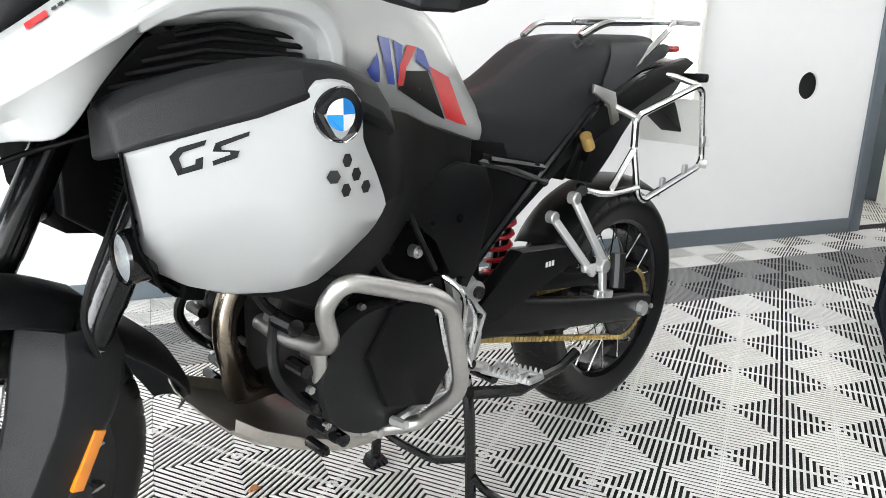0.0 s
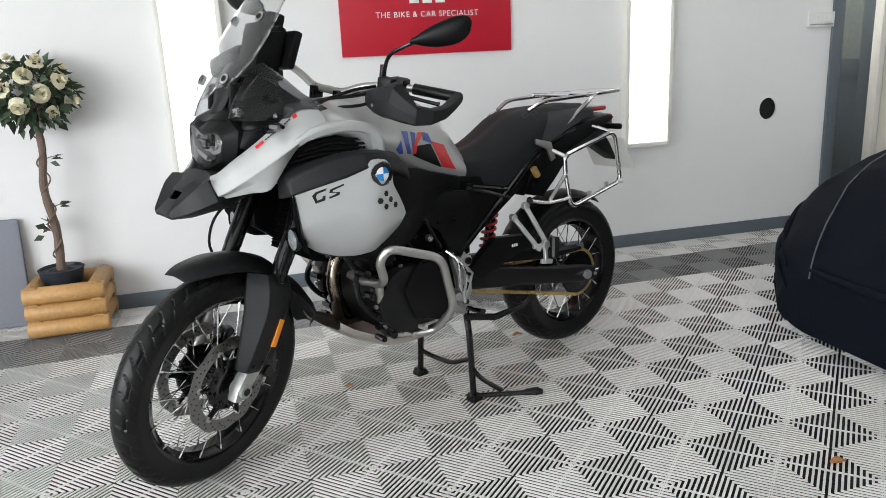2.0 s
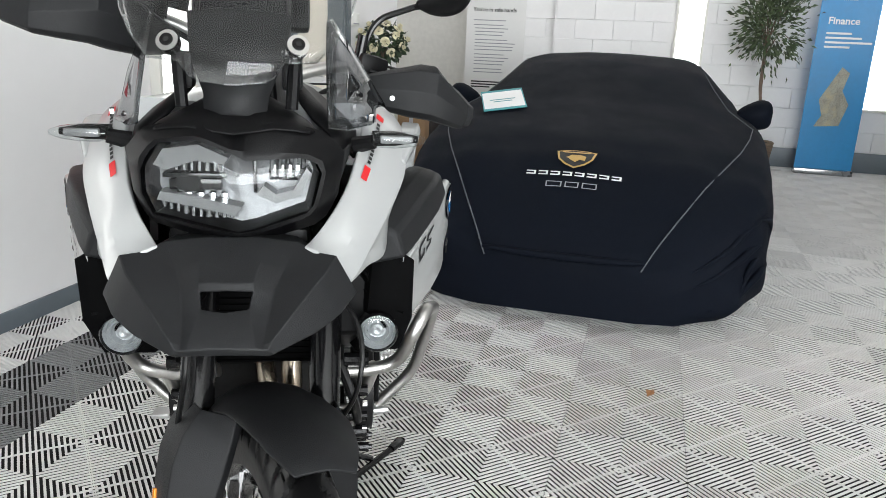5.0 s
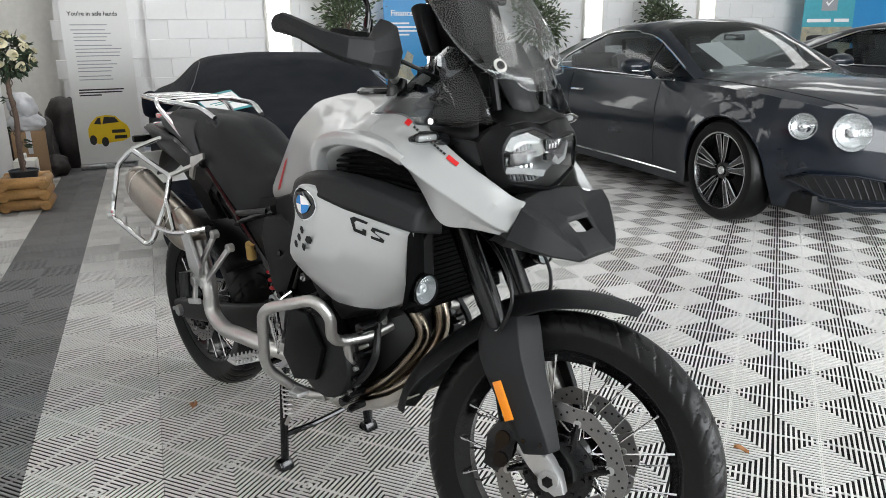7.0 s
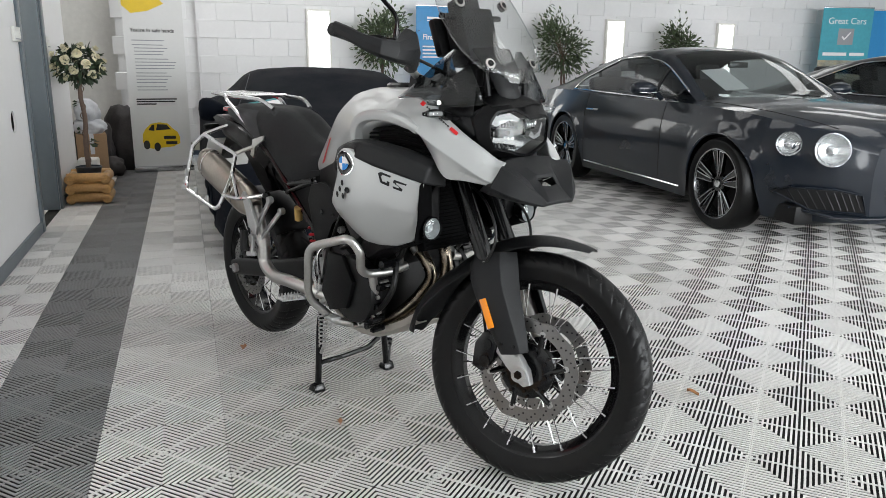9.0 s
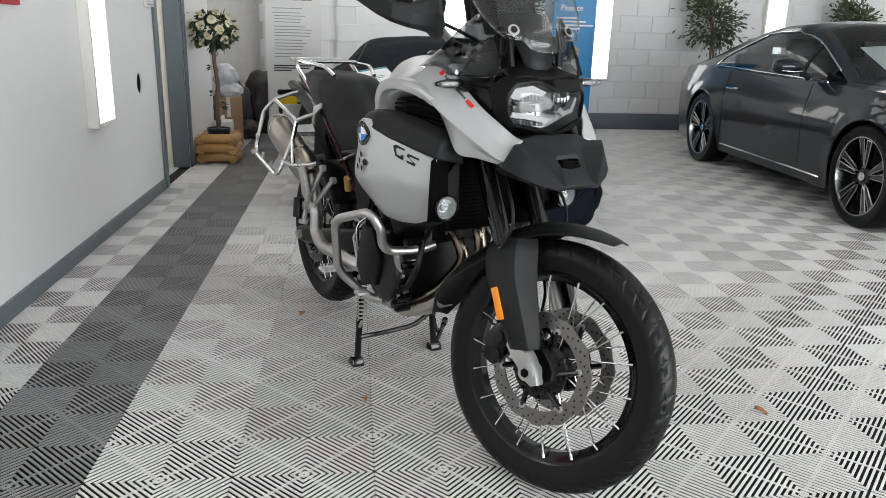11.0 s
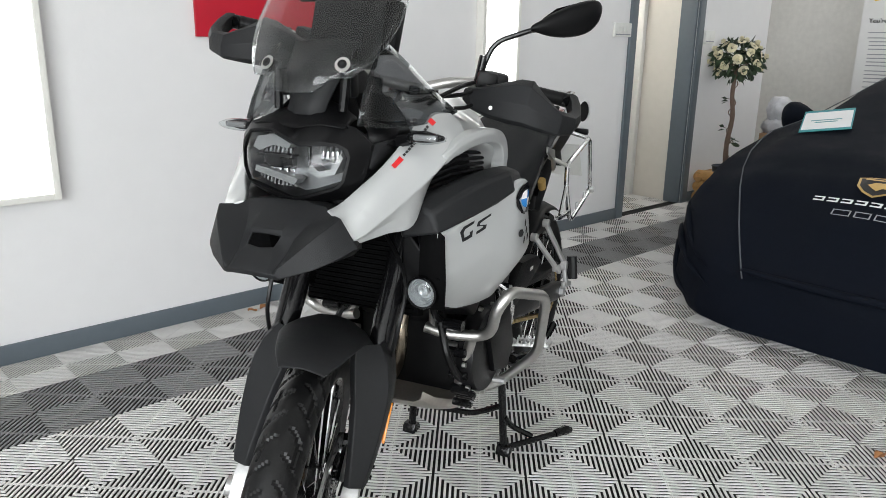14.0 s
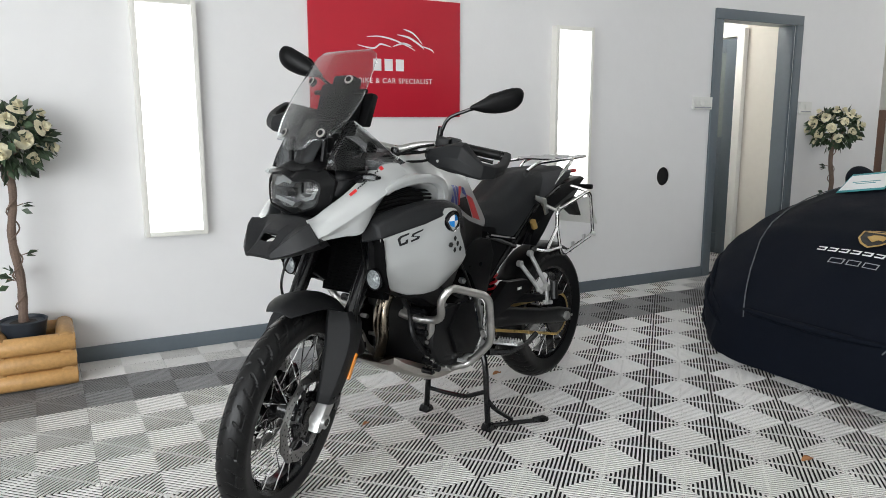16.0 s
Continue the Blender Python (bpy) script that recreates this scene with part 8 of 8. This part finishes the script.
M["dry_leaf"] = material("dry_leaf", (0.36, 0.16, 0.06), 0.7, vary=0.25, scale=20)
M["wood_panel"] = material("brown_wood_panel", (0.13, 0.06, 0.035), 0.45, vary=0.2, scale=5)


def blade(bm, c, d, length, width, rnd):
    """One pointed leaf with a fold."""
    d = Vector(d).normalized()
    s = d.cross(Vector((rnd.uniform(-1, 1), rnd.uniform(-1, 1), rnd.uniform(0.2, 1)))).normalized()
    n = s.cross(d)
    c = Vector(c)
    v = [bm.verts.new(c), bm.verts.new(c + d * length * 0.45 + s * width / 2 + n * 0.12 * width), bm.verts.new(c + d * length - n * 0.2 * width), bm.verts.new(c + d * length * 0.45 - s * width / 2 + n * 0.12 * width), bm.verts.new(c + d * length * 0.5 - n * 0.1 * width)]
    bm.faces.new((v[0], v[1], v[4])); bm.faces.new((v[1], v[2], v[4])); bm.faces.new((v[2], v[3], v[4])); bm.faces.new((v[3], v[0], v[4]))


def rose(bm, c, r, n, rnd):
    """A half-open bloom of cupped petals."""
    n = Vector(n).normalized()
    a0 = n.orthogonal().normalized()
    b0 = n.cross(a0)
    for ring, (k, rr, lift) in enumerate(((3, .32, .75), (5, .62, .55), (7, 1.0, .2))):
        for j in range(k):
            a = 2 * math.pi * (j + rnd.random() * .4) / k + ring
            d = a0 * math.cos(a) + b0 * math.sin(a)
            s = a0 * -math.sin(a) + b0 * math.cos(a)
            base = Vector(c) + n * r * (lift - .35)
            w = r * (0.55 + 0.2 * ring * .5)
            rows = []
            for u in (0, .5, 1):
                row = []
                for v in (-1, 0, 1):
                    p = base + d * r * rr * (.25 + .75 * math.sin(u * 1.45)) + n * r * (lift * .9 * u - .25 * (u > .9) * rr) + s * w * v * (.35 + .65 * math.sin(u * 2.2 + .3)) * .8 - d * r * .12 * v * v
                    row.append(p)
                rows.append(row)
            grid(bm, rows)


def rose_tree(m, label, seed):
    rnd = random.Random(seed)
    t = thing("rose_tree", m, label, "artificial tree", "rose trees")
    bm = bmesh.new()
    revolve(bm, [(.075, .14), (.105, .30), (.11, .31), (.10, .315), (.095, .30), (0.0, .295)], axis="z", seg=24, cap=False)
    part("pot", bm, M["pot"], t, "dark blue-black plastic pot")
    bm = bmesh.new()
    revolve(bm, [(.096, .296), (0.0, .302)], axis="z", seg=20, cap=False)
    part("soil", bm, M["soil"], t)
    bm = bmesh.new()
    pts = spline([(0, 0, .29), (.008, .01, .5), (-.012, 0, .72), (.01, .008, .92), (0, 0, 1.12)], 6)
    tube(bm, pts, [.022 - .006 * i / len(pts) + .0015 * math.sin(i * 2.1) for i in range(len(pts))], 10)
    part("trunk", bm, M["bark"], t, "brown wooden trunk")
    bm = bmesh.new()
    tube(bm, [(.024 * math.cos(k * .55), .024 * math.sin(k * .55), .30 + k * .0135) for k in range(54)], .004, 6)
    for z, a in ((.52, 2.5), (.62, .3), (.86, .2), (.50, 3.0)):
        d = Vector((math.cos(a), math.sin(a), .3))
        tube(bm, [Vector((0, 0, z)), Vector((0, 0, z)) + d * .05], .0025, 5)
    part("vine", bm, M["bark"], t)
    bm = bmesh.new()
    for z, a in ((.52, 2.5), (.62, .3), (.86, .2), (.50, 3.0), (.53, 2.2)):
        for k in range(3):
            d = Vector((math.cos(a + rnd.uniform(-.5, .5)), math.sin(a + rnd.uniform(-.5, .5)), rnd.uniform(-.4, .5)))
            blade(bm, Vector((0, 0, z)) + d * .045, d, .055, .032, rnd)
    C = Vector((0, 0, 1.19))
    for k in range(420):
        d = Vector((rnd.gauss(0, 1), rnd.gauss(0, 1), rnd.gauss(0, .85))).normalized()
        r = .19 * rnd.uniform(.55, 1.0)
        p = C + Vector((d.x * r, d.y * r, d.z * r * .85 - .01))
        blade(bm, p, d + Vector((rnd.uniform(-.6, .6), rnd.uniform(-.6, .6), rnd.uniform(-1.0, .2))), rnd.uniform(.05, .08), rnd.uniform(.03, .045), rnd)
    o = part("foliage", bm, M["leaf"], t, "dark green leaves", 0)
    for k in range(24):
        z = 1 - 2 * (k + .5) / 24
        z = z * .85 + .12
        a = k * 2.4 + seed
        q = math.sqrt(max(0, 1 - min(z * z, 1)))
        d = Vector((q * math.cos(a), q * math.sin(a), z))
        bm = bmesh.new()
        rose(bm, C + Vector((d.x * .19, d.y * .19, d.z * .155)), rnd.uniform(.036, .048), d, rnd)
        part("rose", bm, M["rose"], t, "cream white rose", 60)
    bm = bmesh.new()
    for k in range(5):
        tube(bm, [(0, 0, 1.08), Vector((.1 * math.cos(k * 1.3), .1 * math.sin(k * 1.3), 1.17))], .005, 5)
    part("branch", bm, M["bark"], t)
    return t


def log_planter(m, label):
    p = thing("log_planter", m, label, "planter", "log planters")
    for lay in range(3):
        z = .048 + lay * .085
        for k in range(4):
            bm = bmesh.new()
            along = k < 2
            s = -1 if k % 2 else 1
            L = .185 if along else .165
            zz = z + (0 if along else .012)
            c = Vector((0, s * .142, zz)) if along else Vector((s * .145, 0, zz))
            d = Vector((1, 0, 0)) if along else Vector((0, 1, 0))
            tube(bm, [c - d * L, c - d * (L - .008), c + d * (L - .008), c + d * L], [.038, .043, .043, .038], 14)
            part("log", bm, M["log"], p)
    bm = bmesh.new()
    box2(bm, (-.12, -.12, .1), (.12, .12, .14), .004)
    part("shelf", bm, M["log"], p)
    return p


log_planter(pose(-2.0, 1.915, 0.0, 0, 0, 0), "square planter of varnished golden logs by the white wall")
rose_tree(pose(-2.03, 1.93, 0), "cream rose standard tree in a dark pot inside a log planter", 3)
log_planter(pose(4.06, 1.90, 0, 0, 0, 0), "square planter of varnished golden logs beyond the doorway")
rose_tree(pose(4.06, 1.90, 0, 0, 0, 120), "cream rose standard tree in a log planter past the doorway", 8)
pad = thing("foam_board", pose(-2.62, 2.02, 0, -6, 0, 0), "grey padded board leaning upright against the white wall", "board")
bm = bmesh.new()
box2(bm, (-.40, -.02, 0), (.40, .02, .56), .018)
part("board", bm, M["grey_pad"], pad)


def ficus(m, label, seed, height, crown_r):
    rnd = random.Random(seed)
    t = thing("potted_ficus", m, label, "potted plant", "potted ficus plants")
    bm = bmesh.new()
    for k in range(9):
        tube(bm, [((.15 + .0045 * k) * math.cos(a), (.15 + .0045 * k) * math.sin(a), .02 + k * .034) for a in (2 * math.pi * j / 24 for j in range(24))], .019, 6, closed=True)
    part("pot", bm, M["wicker"], t, "brown woven basket pot")
    bm = bmesh.new()
    revolve(bm, [(.17, .29), (0, .295)], axis="z", seg=20, cap=False)
    part("soil", bm, M["soil"], t)
    bm = bmesh.new()
    top = Vector((.03, .02, height - crown_r * 1.2))
    for o in ((.02, .0), (-.02, .015)):
        tube(bm, spline([(o[0], o[1], .28), (o[0] * 2, -.02, .6), (-o[0], .02, .9), top], 5), .016, 8)
    tips = []
    for k in range(16):
        a = 2.4 * k
        h = rnd.uniform(.1, 1.0)
        e = top + Vector((math.cos(a) * crown_r * rnd.uniform(.3, .8), math.sin(a) * crown_r * rnd.uniform(.3, .8), crown_r * 1.9 * h - crown_r * .5))
        tube(bm, spline([top - Vector((0, 0, .2 * rnd.random())), top.lerp(e, .5) + Vector((0, 0, .05)), e], 4), [.009, .008, .007, .006, .005, .004, .004, .003, .003], 5)
        tips.append(e)
    part("trunk", bm, M["bark"], t, "twisted brown stems")
    bm = bmesh.new()
    for k in range(1500):
        e = rnd.choice(tips)
        p = e + Vector((rnd.gauss(0, .09), rnd.gauss(0, .09), rnd.gauss(0, .10))) * (crown_r / .32)
        d = (p - top).normalized() + Vector((rnd.uniform(-.5, .5), rnd.uniform(-.5, .5), rnd.uniform(-.9, .1)))
        blade(bm, p, d, rnd.uniform(.05, .085), rnd.uniform(.022, .034), rnd)
    part("crown", bm, M["ficus"], t, "mid-green drooping leaves", 0)
    return t


ficus(pose(6.60, -1.45, 0), "bushy green ficus in a woven basket pot by the block wall", 5, 1.72, .30)
ficus(pose(6.55, -4.05, 0, 0, 0, 70), "bushy green ficus with drooping leaves behind the grey coupe", 6, 1.72, .30)
ficus(pose(6.55, -5.98, 0, 0, 0, 160), "shorter green ficus behind the grey coupe", 7, 1.68, .27)


def roll_banner(m, w, h, mat, label):
    """A pull-up banner; its face looks along local -y."""
    b = thing("roll_up_banner", m, label, "banner", "pull-up banners")
    bm = bmesh.new()
    box2(bm, (-w / 2, -.002, .06), (w / 2, .002, h))
    part("sheet", bm, mat, b)
    bm = bmesh.new()
    box2(bm, (-w / 2 - .01, -.06, 0), (w / 2 + .01, .06, .06), .012)
    part("cassette", bm, M["alloy"], b, "metal banner base")
    bm = bmesh.new()
    box2(bm, (-w / 2, -.008, h), (w / 2, .008, h + .018), .003)
    part("top_rail", bm, M["alloy"], b)
    return b


def print_on(b, name, polys, mat, label="", y=-.0035):
    bm = bmesh.new()
    for poly in polys:
        bm.faces.new([bm.verts.new((x, y, z)) for x, z in poly])
    return part(name, bm, mat, b, label, 0)


rect = lambda x0, z0, x1, z1: [(x0, z0), (x1, z0), (x1, z1), (x0, z1)]
bn = roll_banner(pose(5.92, 1.33, 0, 0, 0, -84), .62, 2.06, M["banner_white"], "white pull-up banner with black headline and small yellow car")
lettering("headline", "You're in safe hands", pose(-.245, -.003, 1.545, 90), .056, M["black_text"], bn, depth=.0004, align="LEFT", bold=.0012)
rnd = random.Random(4)
lines = []
z = 1.435
for k in range(15):
    if k % 4 == 1:
        z -= .014
    lines.append(rect(-.235 + (.02 if k > 1 else 0), z, -.235 + rnd.uniform(.30, .46), z + .009))
    z -= .034
print_on(bn, "text_bars", lines, M["grey_text"], "rows of small unreadable grey bars")
print_on(bn, "text_bars_bold", [rect(-.235, .80, .19, .814), rect(-.235, .773, .17, .787), rect(-.235, .746, -.03, .760)], M["black_text"], "rows of bold dark bars")
print_on(bn, "yellow_shape", [[(-.31, 1.80), (-.22, 1.72), (-.05, 1.75), (.12, 1.83), (.05, 1.90), (-.12, 1.93), (-.31, 1.97)]], M["yellow"], "yellow printed swoosh")
car_o = [(-.205, .33), (-.20, .42), (-.17, .475), (-.11, .535), (-.02, .55), (.07, .535), (.12, .48), (.17, .44), (.195, .38), (.19, .31), (.12, .275), (-.10, .255), (-.17, .27)]
print_on(bn, "car_body_print", [car_o], M["yellow"], "printed small yellow hatchback")
print_on(bn, "car_glass_print", [[(-.14, .465), (-.10, .52), (-.075, .525), (-.075, .455)], [(-.06, .46), (-.04, .53), (.06, .522), (.10, .47)]], M["black_text"], "", -.0042)
print_on(bn, "car_wheel_print", [[(cx + .034 * math.cos(a), cz + .05 * math.sin(a)) for a in (2 * math.pi * k / 16 for k in range(16))] for cx, cz in ((-.165, .30), (-.055, .275))] + [rect(.02, .36, .15, .395), rect(.04, .30, .16, .335)], M["black_text"], "", -.0042)
bn = roll_banner(pose(6.62, -2.17, 0, 0, 0, -90), .56, 1.96, M["banner_blue"], "blue pull-up finance banner with white lettering")
lettering("headline", "Finance", pose(-.19, -.003, 1.57, 90), .098, M["white"], bn, depth=.0004, align="LEFT", bold=.002)
print_on(bn, "text_bars", [rect(-.13, 1.80, .12, 1.83), rect(-.13, 1.775, .05, 1.787)] + [rect(-.19, 1.44 - k * .045, .05 + .1 * (k % 3), 1.46 - k * .045) for k in range(4)], M["white"], "plain pale bars")
print_on(bn, "picture_print", [[(-.16, .5), (-.10, .62), (-.15, .78), (-.05, .98), (.02, 1.12), (.10, 1.06), (.06, .88), (.14, .74), (.08, .52)]], M["banner_photo"], "mottled printed picture")
bn = roll_banner(pose(6.45, -9.0, 0, 0, 0, -104), .84, 2.16, M["banner_teal"], "teal pull-up banner with white lettering and a tick box")
lettering("headline", "Great Cars", pose(0, -.003, 1.96, 90), .14, M["white"], bn, depth=.0004)
print_on(bn, "tick_box", [rect(-.13, 1.60, .13, 1.85)], M["grey_text"], "grey rounded tick box")
print_on(bn, "tick", [[(-.07, 1.72), (-.05, 1.74), (-.02, 1.70), (.07, 1.80), (.085, 1.785), (-.02, 1.665)]], M["white"], "white tick", -.0045)
print_on(bn, "picture_print", [rect(-.42, .1, .42, 1.36)], M["banner_photo"], "mottled printed picture")
print_on(bn, "text_bars", [rect(-.35, 1.43, .05, 1.48), rect(.10, 1.43, .35, 1.48)], M["white"], "plain pale bars")
roll_banner(pose(6.35, -9.95, 0, 0, 0, -104), .9, 2.14, M["banner_blue"], "plain blue pull-up banner at the back wall")

# clutter in the recess
bx = thing("cardboard_box", pose(5.25, 1.99, 0, 0, 0, 8), "tall brown cardboard box with closed flaps", "box")
bm = bmesh.new()
box2(bm, (-.15, -.14, 0), (.15, .14, .50), .004)
part("carton", bm, M["cardboard"], bx)
bm = bmesh.new()
box2(bm, (-.151, -.02, .30), (-.149, .02, .5005))
box2(bm, (-.15, -.02, .4995), (.15, .02, .502))
part("tape", bm, M["sack"], bx)


def heap(m, name, label, category, mat, r, seed, n=3):
    """A slumped bag: a noisy, flattened shape with gathered neck."""
    t = thing(name, m, label, category)
    bm = bmesh.new()
    bmesh.ops.create_icosphere(bm, subdivisions=4, radius=1)
    for v in bm.verts:
        p = v.co.copy()
        k = 1 + .22 * noise.noise(p * 1.7 + Vector((seed, 0, 0))) + .09 * noise.noise(p * 5 + Vector((0, seed, 0))) + .03 * math.sin(p.x * 17 + p.y * 11 + seed)
        v.co = Vector((p.x * r[0] * k, p.y * r[1] * k, max(p.z, -.75) * r[2] * k + r[2] * .75))
    part("bag", bm, mat, t, "", 60)
    return t


heap(pose(5.25, 1.99, .50), "white_sack", "crumpled white plastic sack lying on the cardboard box", "sack", M["sack"], (.16, .15, .09), 1)
heap(pose(5.23, 2.0, .62), "white_sack", "knotted translucent white bag on top of the sacks", "sack", M["sack"], (.12, .12, .13), 5)
heap(pose(5.9, 2.05, 0), "dark_bag", "dark heap of bags and cloth in the recess", "bag", M["bag"], (.28, .22, .36), 7)
heap(pose(6.3, 1.75, 0), "dark_bag", "dark slumped holdall behind the banner", "bag", M["bag"], (.30, .25, .42), 9)
heap(pose(5.65, 1.85, 0), "red_bag", "dark red crumpled bag on the floor", "bag", M["bag"], (.15, .13, .12), 12)
tub = thing("white_tub", pose(4.78, 1.98, 0), "white plastic canister beside the log planter", "canister")
bm = bmesh.new()
box2(bm, (-.11, -.09, 0), (.11, .09, .30), .02)
part("body", bm, M["white_plastic"], tub)
bm = bmesh.new()
tube(bm, bend([(-.06, 0, .29), (-.06, 0, .34), (.05, 0, .34), (.05, 0, .29)], .02), .012, 8)
part("handle", bm, M["white_plastic"], tub)
wp_ = thing("wood_panel", pose(5.6, 2.5, 0, 0, 0, 4), "brown wooden panel standing upright in the recess", "panel")
bm = bmesh.new()
box2(bm, (-.16, -.015, 0), (.16, .015, 1.35), .004)
part("board", bm, M["wood_panel"], wp_)
pole = thing("broom_handle", pose(5.05, 2.32, 0), "thin dark broom handle leaning in the recess corner", "broom")
bm = bmesh.new()
tube(bm, [(0, 0, .06), (.10, .05, 1.5)], .012, 8)
part("handle", bm, M["black_plastic"], pole)
bm = bmesh.new()
box(bm, (0, 0, .04), (.05, .28, .08), .01)
part("brush", bm, M["bag"], pole)

# dry leaves on the floor
rnd = random.Random(11)
for x, y, s in ((.55, -.482, .030), (-.26, 2.035, .035), (-.33, 2.02, .028), (.041, .886, .026), (-.78, .62, .018), (-.95, -.72, .03)):
    lf = thing("dry_leaf", pose(x, y, .003, 0, 0, rnd.uniform(0, 360)), "curled dry brown leaf lying on the floor tiles", "leaf", "fallen leaves")
    bm = bmesh.new()
    rows = []
    for u in np.linspace(0, 1, 6):
        w = s * .5 * math.sin(math.pi * min(.98, u + .02)) + .001
        rows.append([(s * 1.6 * (u - .5), v * w, .004 + .008 * abs(v) + .004 * math.sin(u * 5 + v)) for v in (-1, -.5, 0, .5, 1)])
    grid(bm, rows)
    solid(part("blade", bm, M["dry_leaf"], lf), .0008, 0)


# ---- floor tiles and wall blocks ----
CELL, RIBS = 0.2, 18


def tile_mesh(name, mat):
    """One 0.4 m interlocking tile: four quarters of slanting ribs that ring its centre and corners, with cross struts and an edge."""
    V, F = [], []
    pitch = CELL * math.sqrt(2) / RIBS

    def prism(poly, z0, z1, close=True):
        k = len(V)
        n = len(poly)
        V.extend((x, y, z1) for x, y in poly)
        V.extend((x, y, z0) for x, y in poly)
        F.append(list(range(k, k + n)))
        for i in range(n):
            j = (i + 1) % n
            F.append([k + i, k + n + i, k + n + j, k + j])

    def clip(poly, a, b, c):
        out = []
        for (x0, y0), (x1, y1) in zip(poly, poly[1:] + poly[:1]):
            d0, d1 = a * x0 + b * y0 - c, a * x1 + b * y1 - c
            if d0 >= 0:
                out.append((x0, y0))
            if d0 * d1 < 0:
                t = d0 / (d0 - d1)
                out.append((x0 + (x1 - x0) * t, y0 + (y1 - y0) * t))
        return out

    g = 0.0006
    for i in (0, 1):
        for j in (0, 1):
            x0, y0 = (i - 1) * CELL, (j - 1) * CELL
            sq = [(x0 + g * (i == 0), y0 + g * (j == 0)), (x0 + CELL - g * (i == 1), y0 + g * (j == 0)), (x0 + CELL - g * (i == 1), y0 + CELL - g * (j == 1)), (x0 + g * (i == 0), y0 + CELL - g * (j == 1))]
            h = 1 if (i + j) % 2 == 0 else -1
            cx, cy = x0 + CELL / 2, y0 + CELL / 2
            nx, ny = 1 / math.sqrt(2), h / math.sqrt(2)
            for k in range(RIBS):
                m0 = -CELL / math.sqrt(2) + (k + 0.22) * pitch
                c0 = nx * cx + ny * cy + m0
                p = clip(clip(sq, nx, ny, c0), -nx, -ny, -(c0 + pitch * 0.45))
                if len(p) > 2:
                    # Ribs are thin caps; the near-black base below supplies the shade between them.
                    prism(p, -0.0032, 0.0)
            # strut across the ribs
            for o in (-0.0042, 0.0016):
                c0 = -ny * cx + nx * cy + o
                p = clip(clip(sq, -ny, nx, c0), ny, -nx, -(c0 + 0.0026))
                prism(p, -0.0026, -0.0006)
    me = bpy.data.meshes.new(name)
    me.from_pydata(V, [], F)
    me.materials.append(mat)
    return me


light_me, dark_me = tile_mesh("tile", M["tile"]), tile_mesh("tile_dark", M["tile_dark"])
far_v, far_f, far_n = [], [], 0
far_me = tile_mesh("far_tile", M["tile_far"])
_co = np.array([v.co[:] for v in far_me.vertices])
_fc = [list(p.vertices) for p in far_me.polygons]
near = []
for i in range(-14, 19):
    for j in range(-27, 10):
        x, y = i * 0.4, j * 0.4
        if j > 5 and not (2.7 < x < 3.7 and y < 3.4) and x < 4.9:
            continue
        if y > 1.9 and not (2.7 < x < 3.9) and x < 4.9:
            y = 2.0
        near.append(((x + 0.4) ** 2 + (y * 1.15) ** 2, x, y, j))
near.sort()
for k, (d, x, y, j) in enumerate(near):
    dark = j == 4
    if k < 300 or dark:
        ob = new("tile", dark_me if dark else light_me)
        ob.parent = floor
        ob.location = (x, y, 0)
        if y == 2.0:
            ob.scale = (1, 0.77, 1)
            ob.location = (x, 1.955, 0)
    else:
        if y == 2.0:
            c = _co * np.array((1, 0.77, 1)) + np.array((x, 1.955, 0))
        else:
            c = _co + np.array((x, y, 0))
        far_v.append(c)
        far_f.extend([[a + far_n for a in f] for f in _fc])
        far_n += len(_co)
me = bpy.data.meshes.new("far_tiles")
me.from_pydata(np.concatenate(far_v).tolist(), [], far_f)
me.materials.append(M["tile_far"])
ob = new("far_tiles", me)
ob.parent = floor
tagged(ob, "pale grey ribbed floor tiles further off", kind="stuff")

bm = bmesh.new()
box(bm, (0, 0, 0), (0.024, 0.4365, 0.2115), 0.003, seg=1)
block = finish(bm, "block", M["block"], far_wall)
block_me = block.data
bpy.data.objects.remove(block)
count = 0
for r in range(13):
    z = 0.22 + 0.1075 + r * 0.215
    if z > TOP - 0.1:
        break
    for c in range(27):
        y = 0.62 - c * 0.44 - (0.22 if r % 2 else 0)
        if y < -11 or count >= 300:
            continue
        ob = new("block", block_me)
        ob.parent = far_wall
        ob.location = (FAR_X + 0.0085, y, z)
        count += 1
    for y in (1.63, 1.19) if r % 2 else (1.41, 0.98):
        ob = new("block", block_me)
        ob.parent = far_wall
        ob.location = (FAR_X + 0.122, y, z)
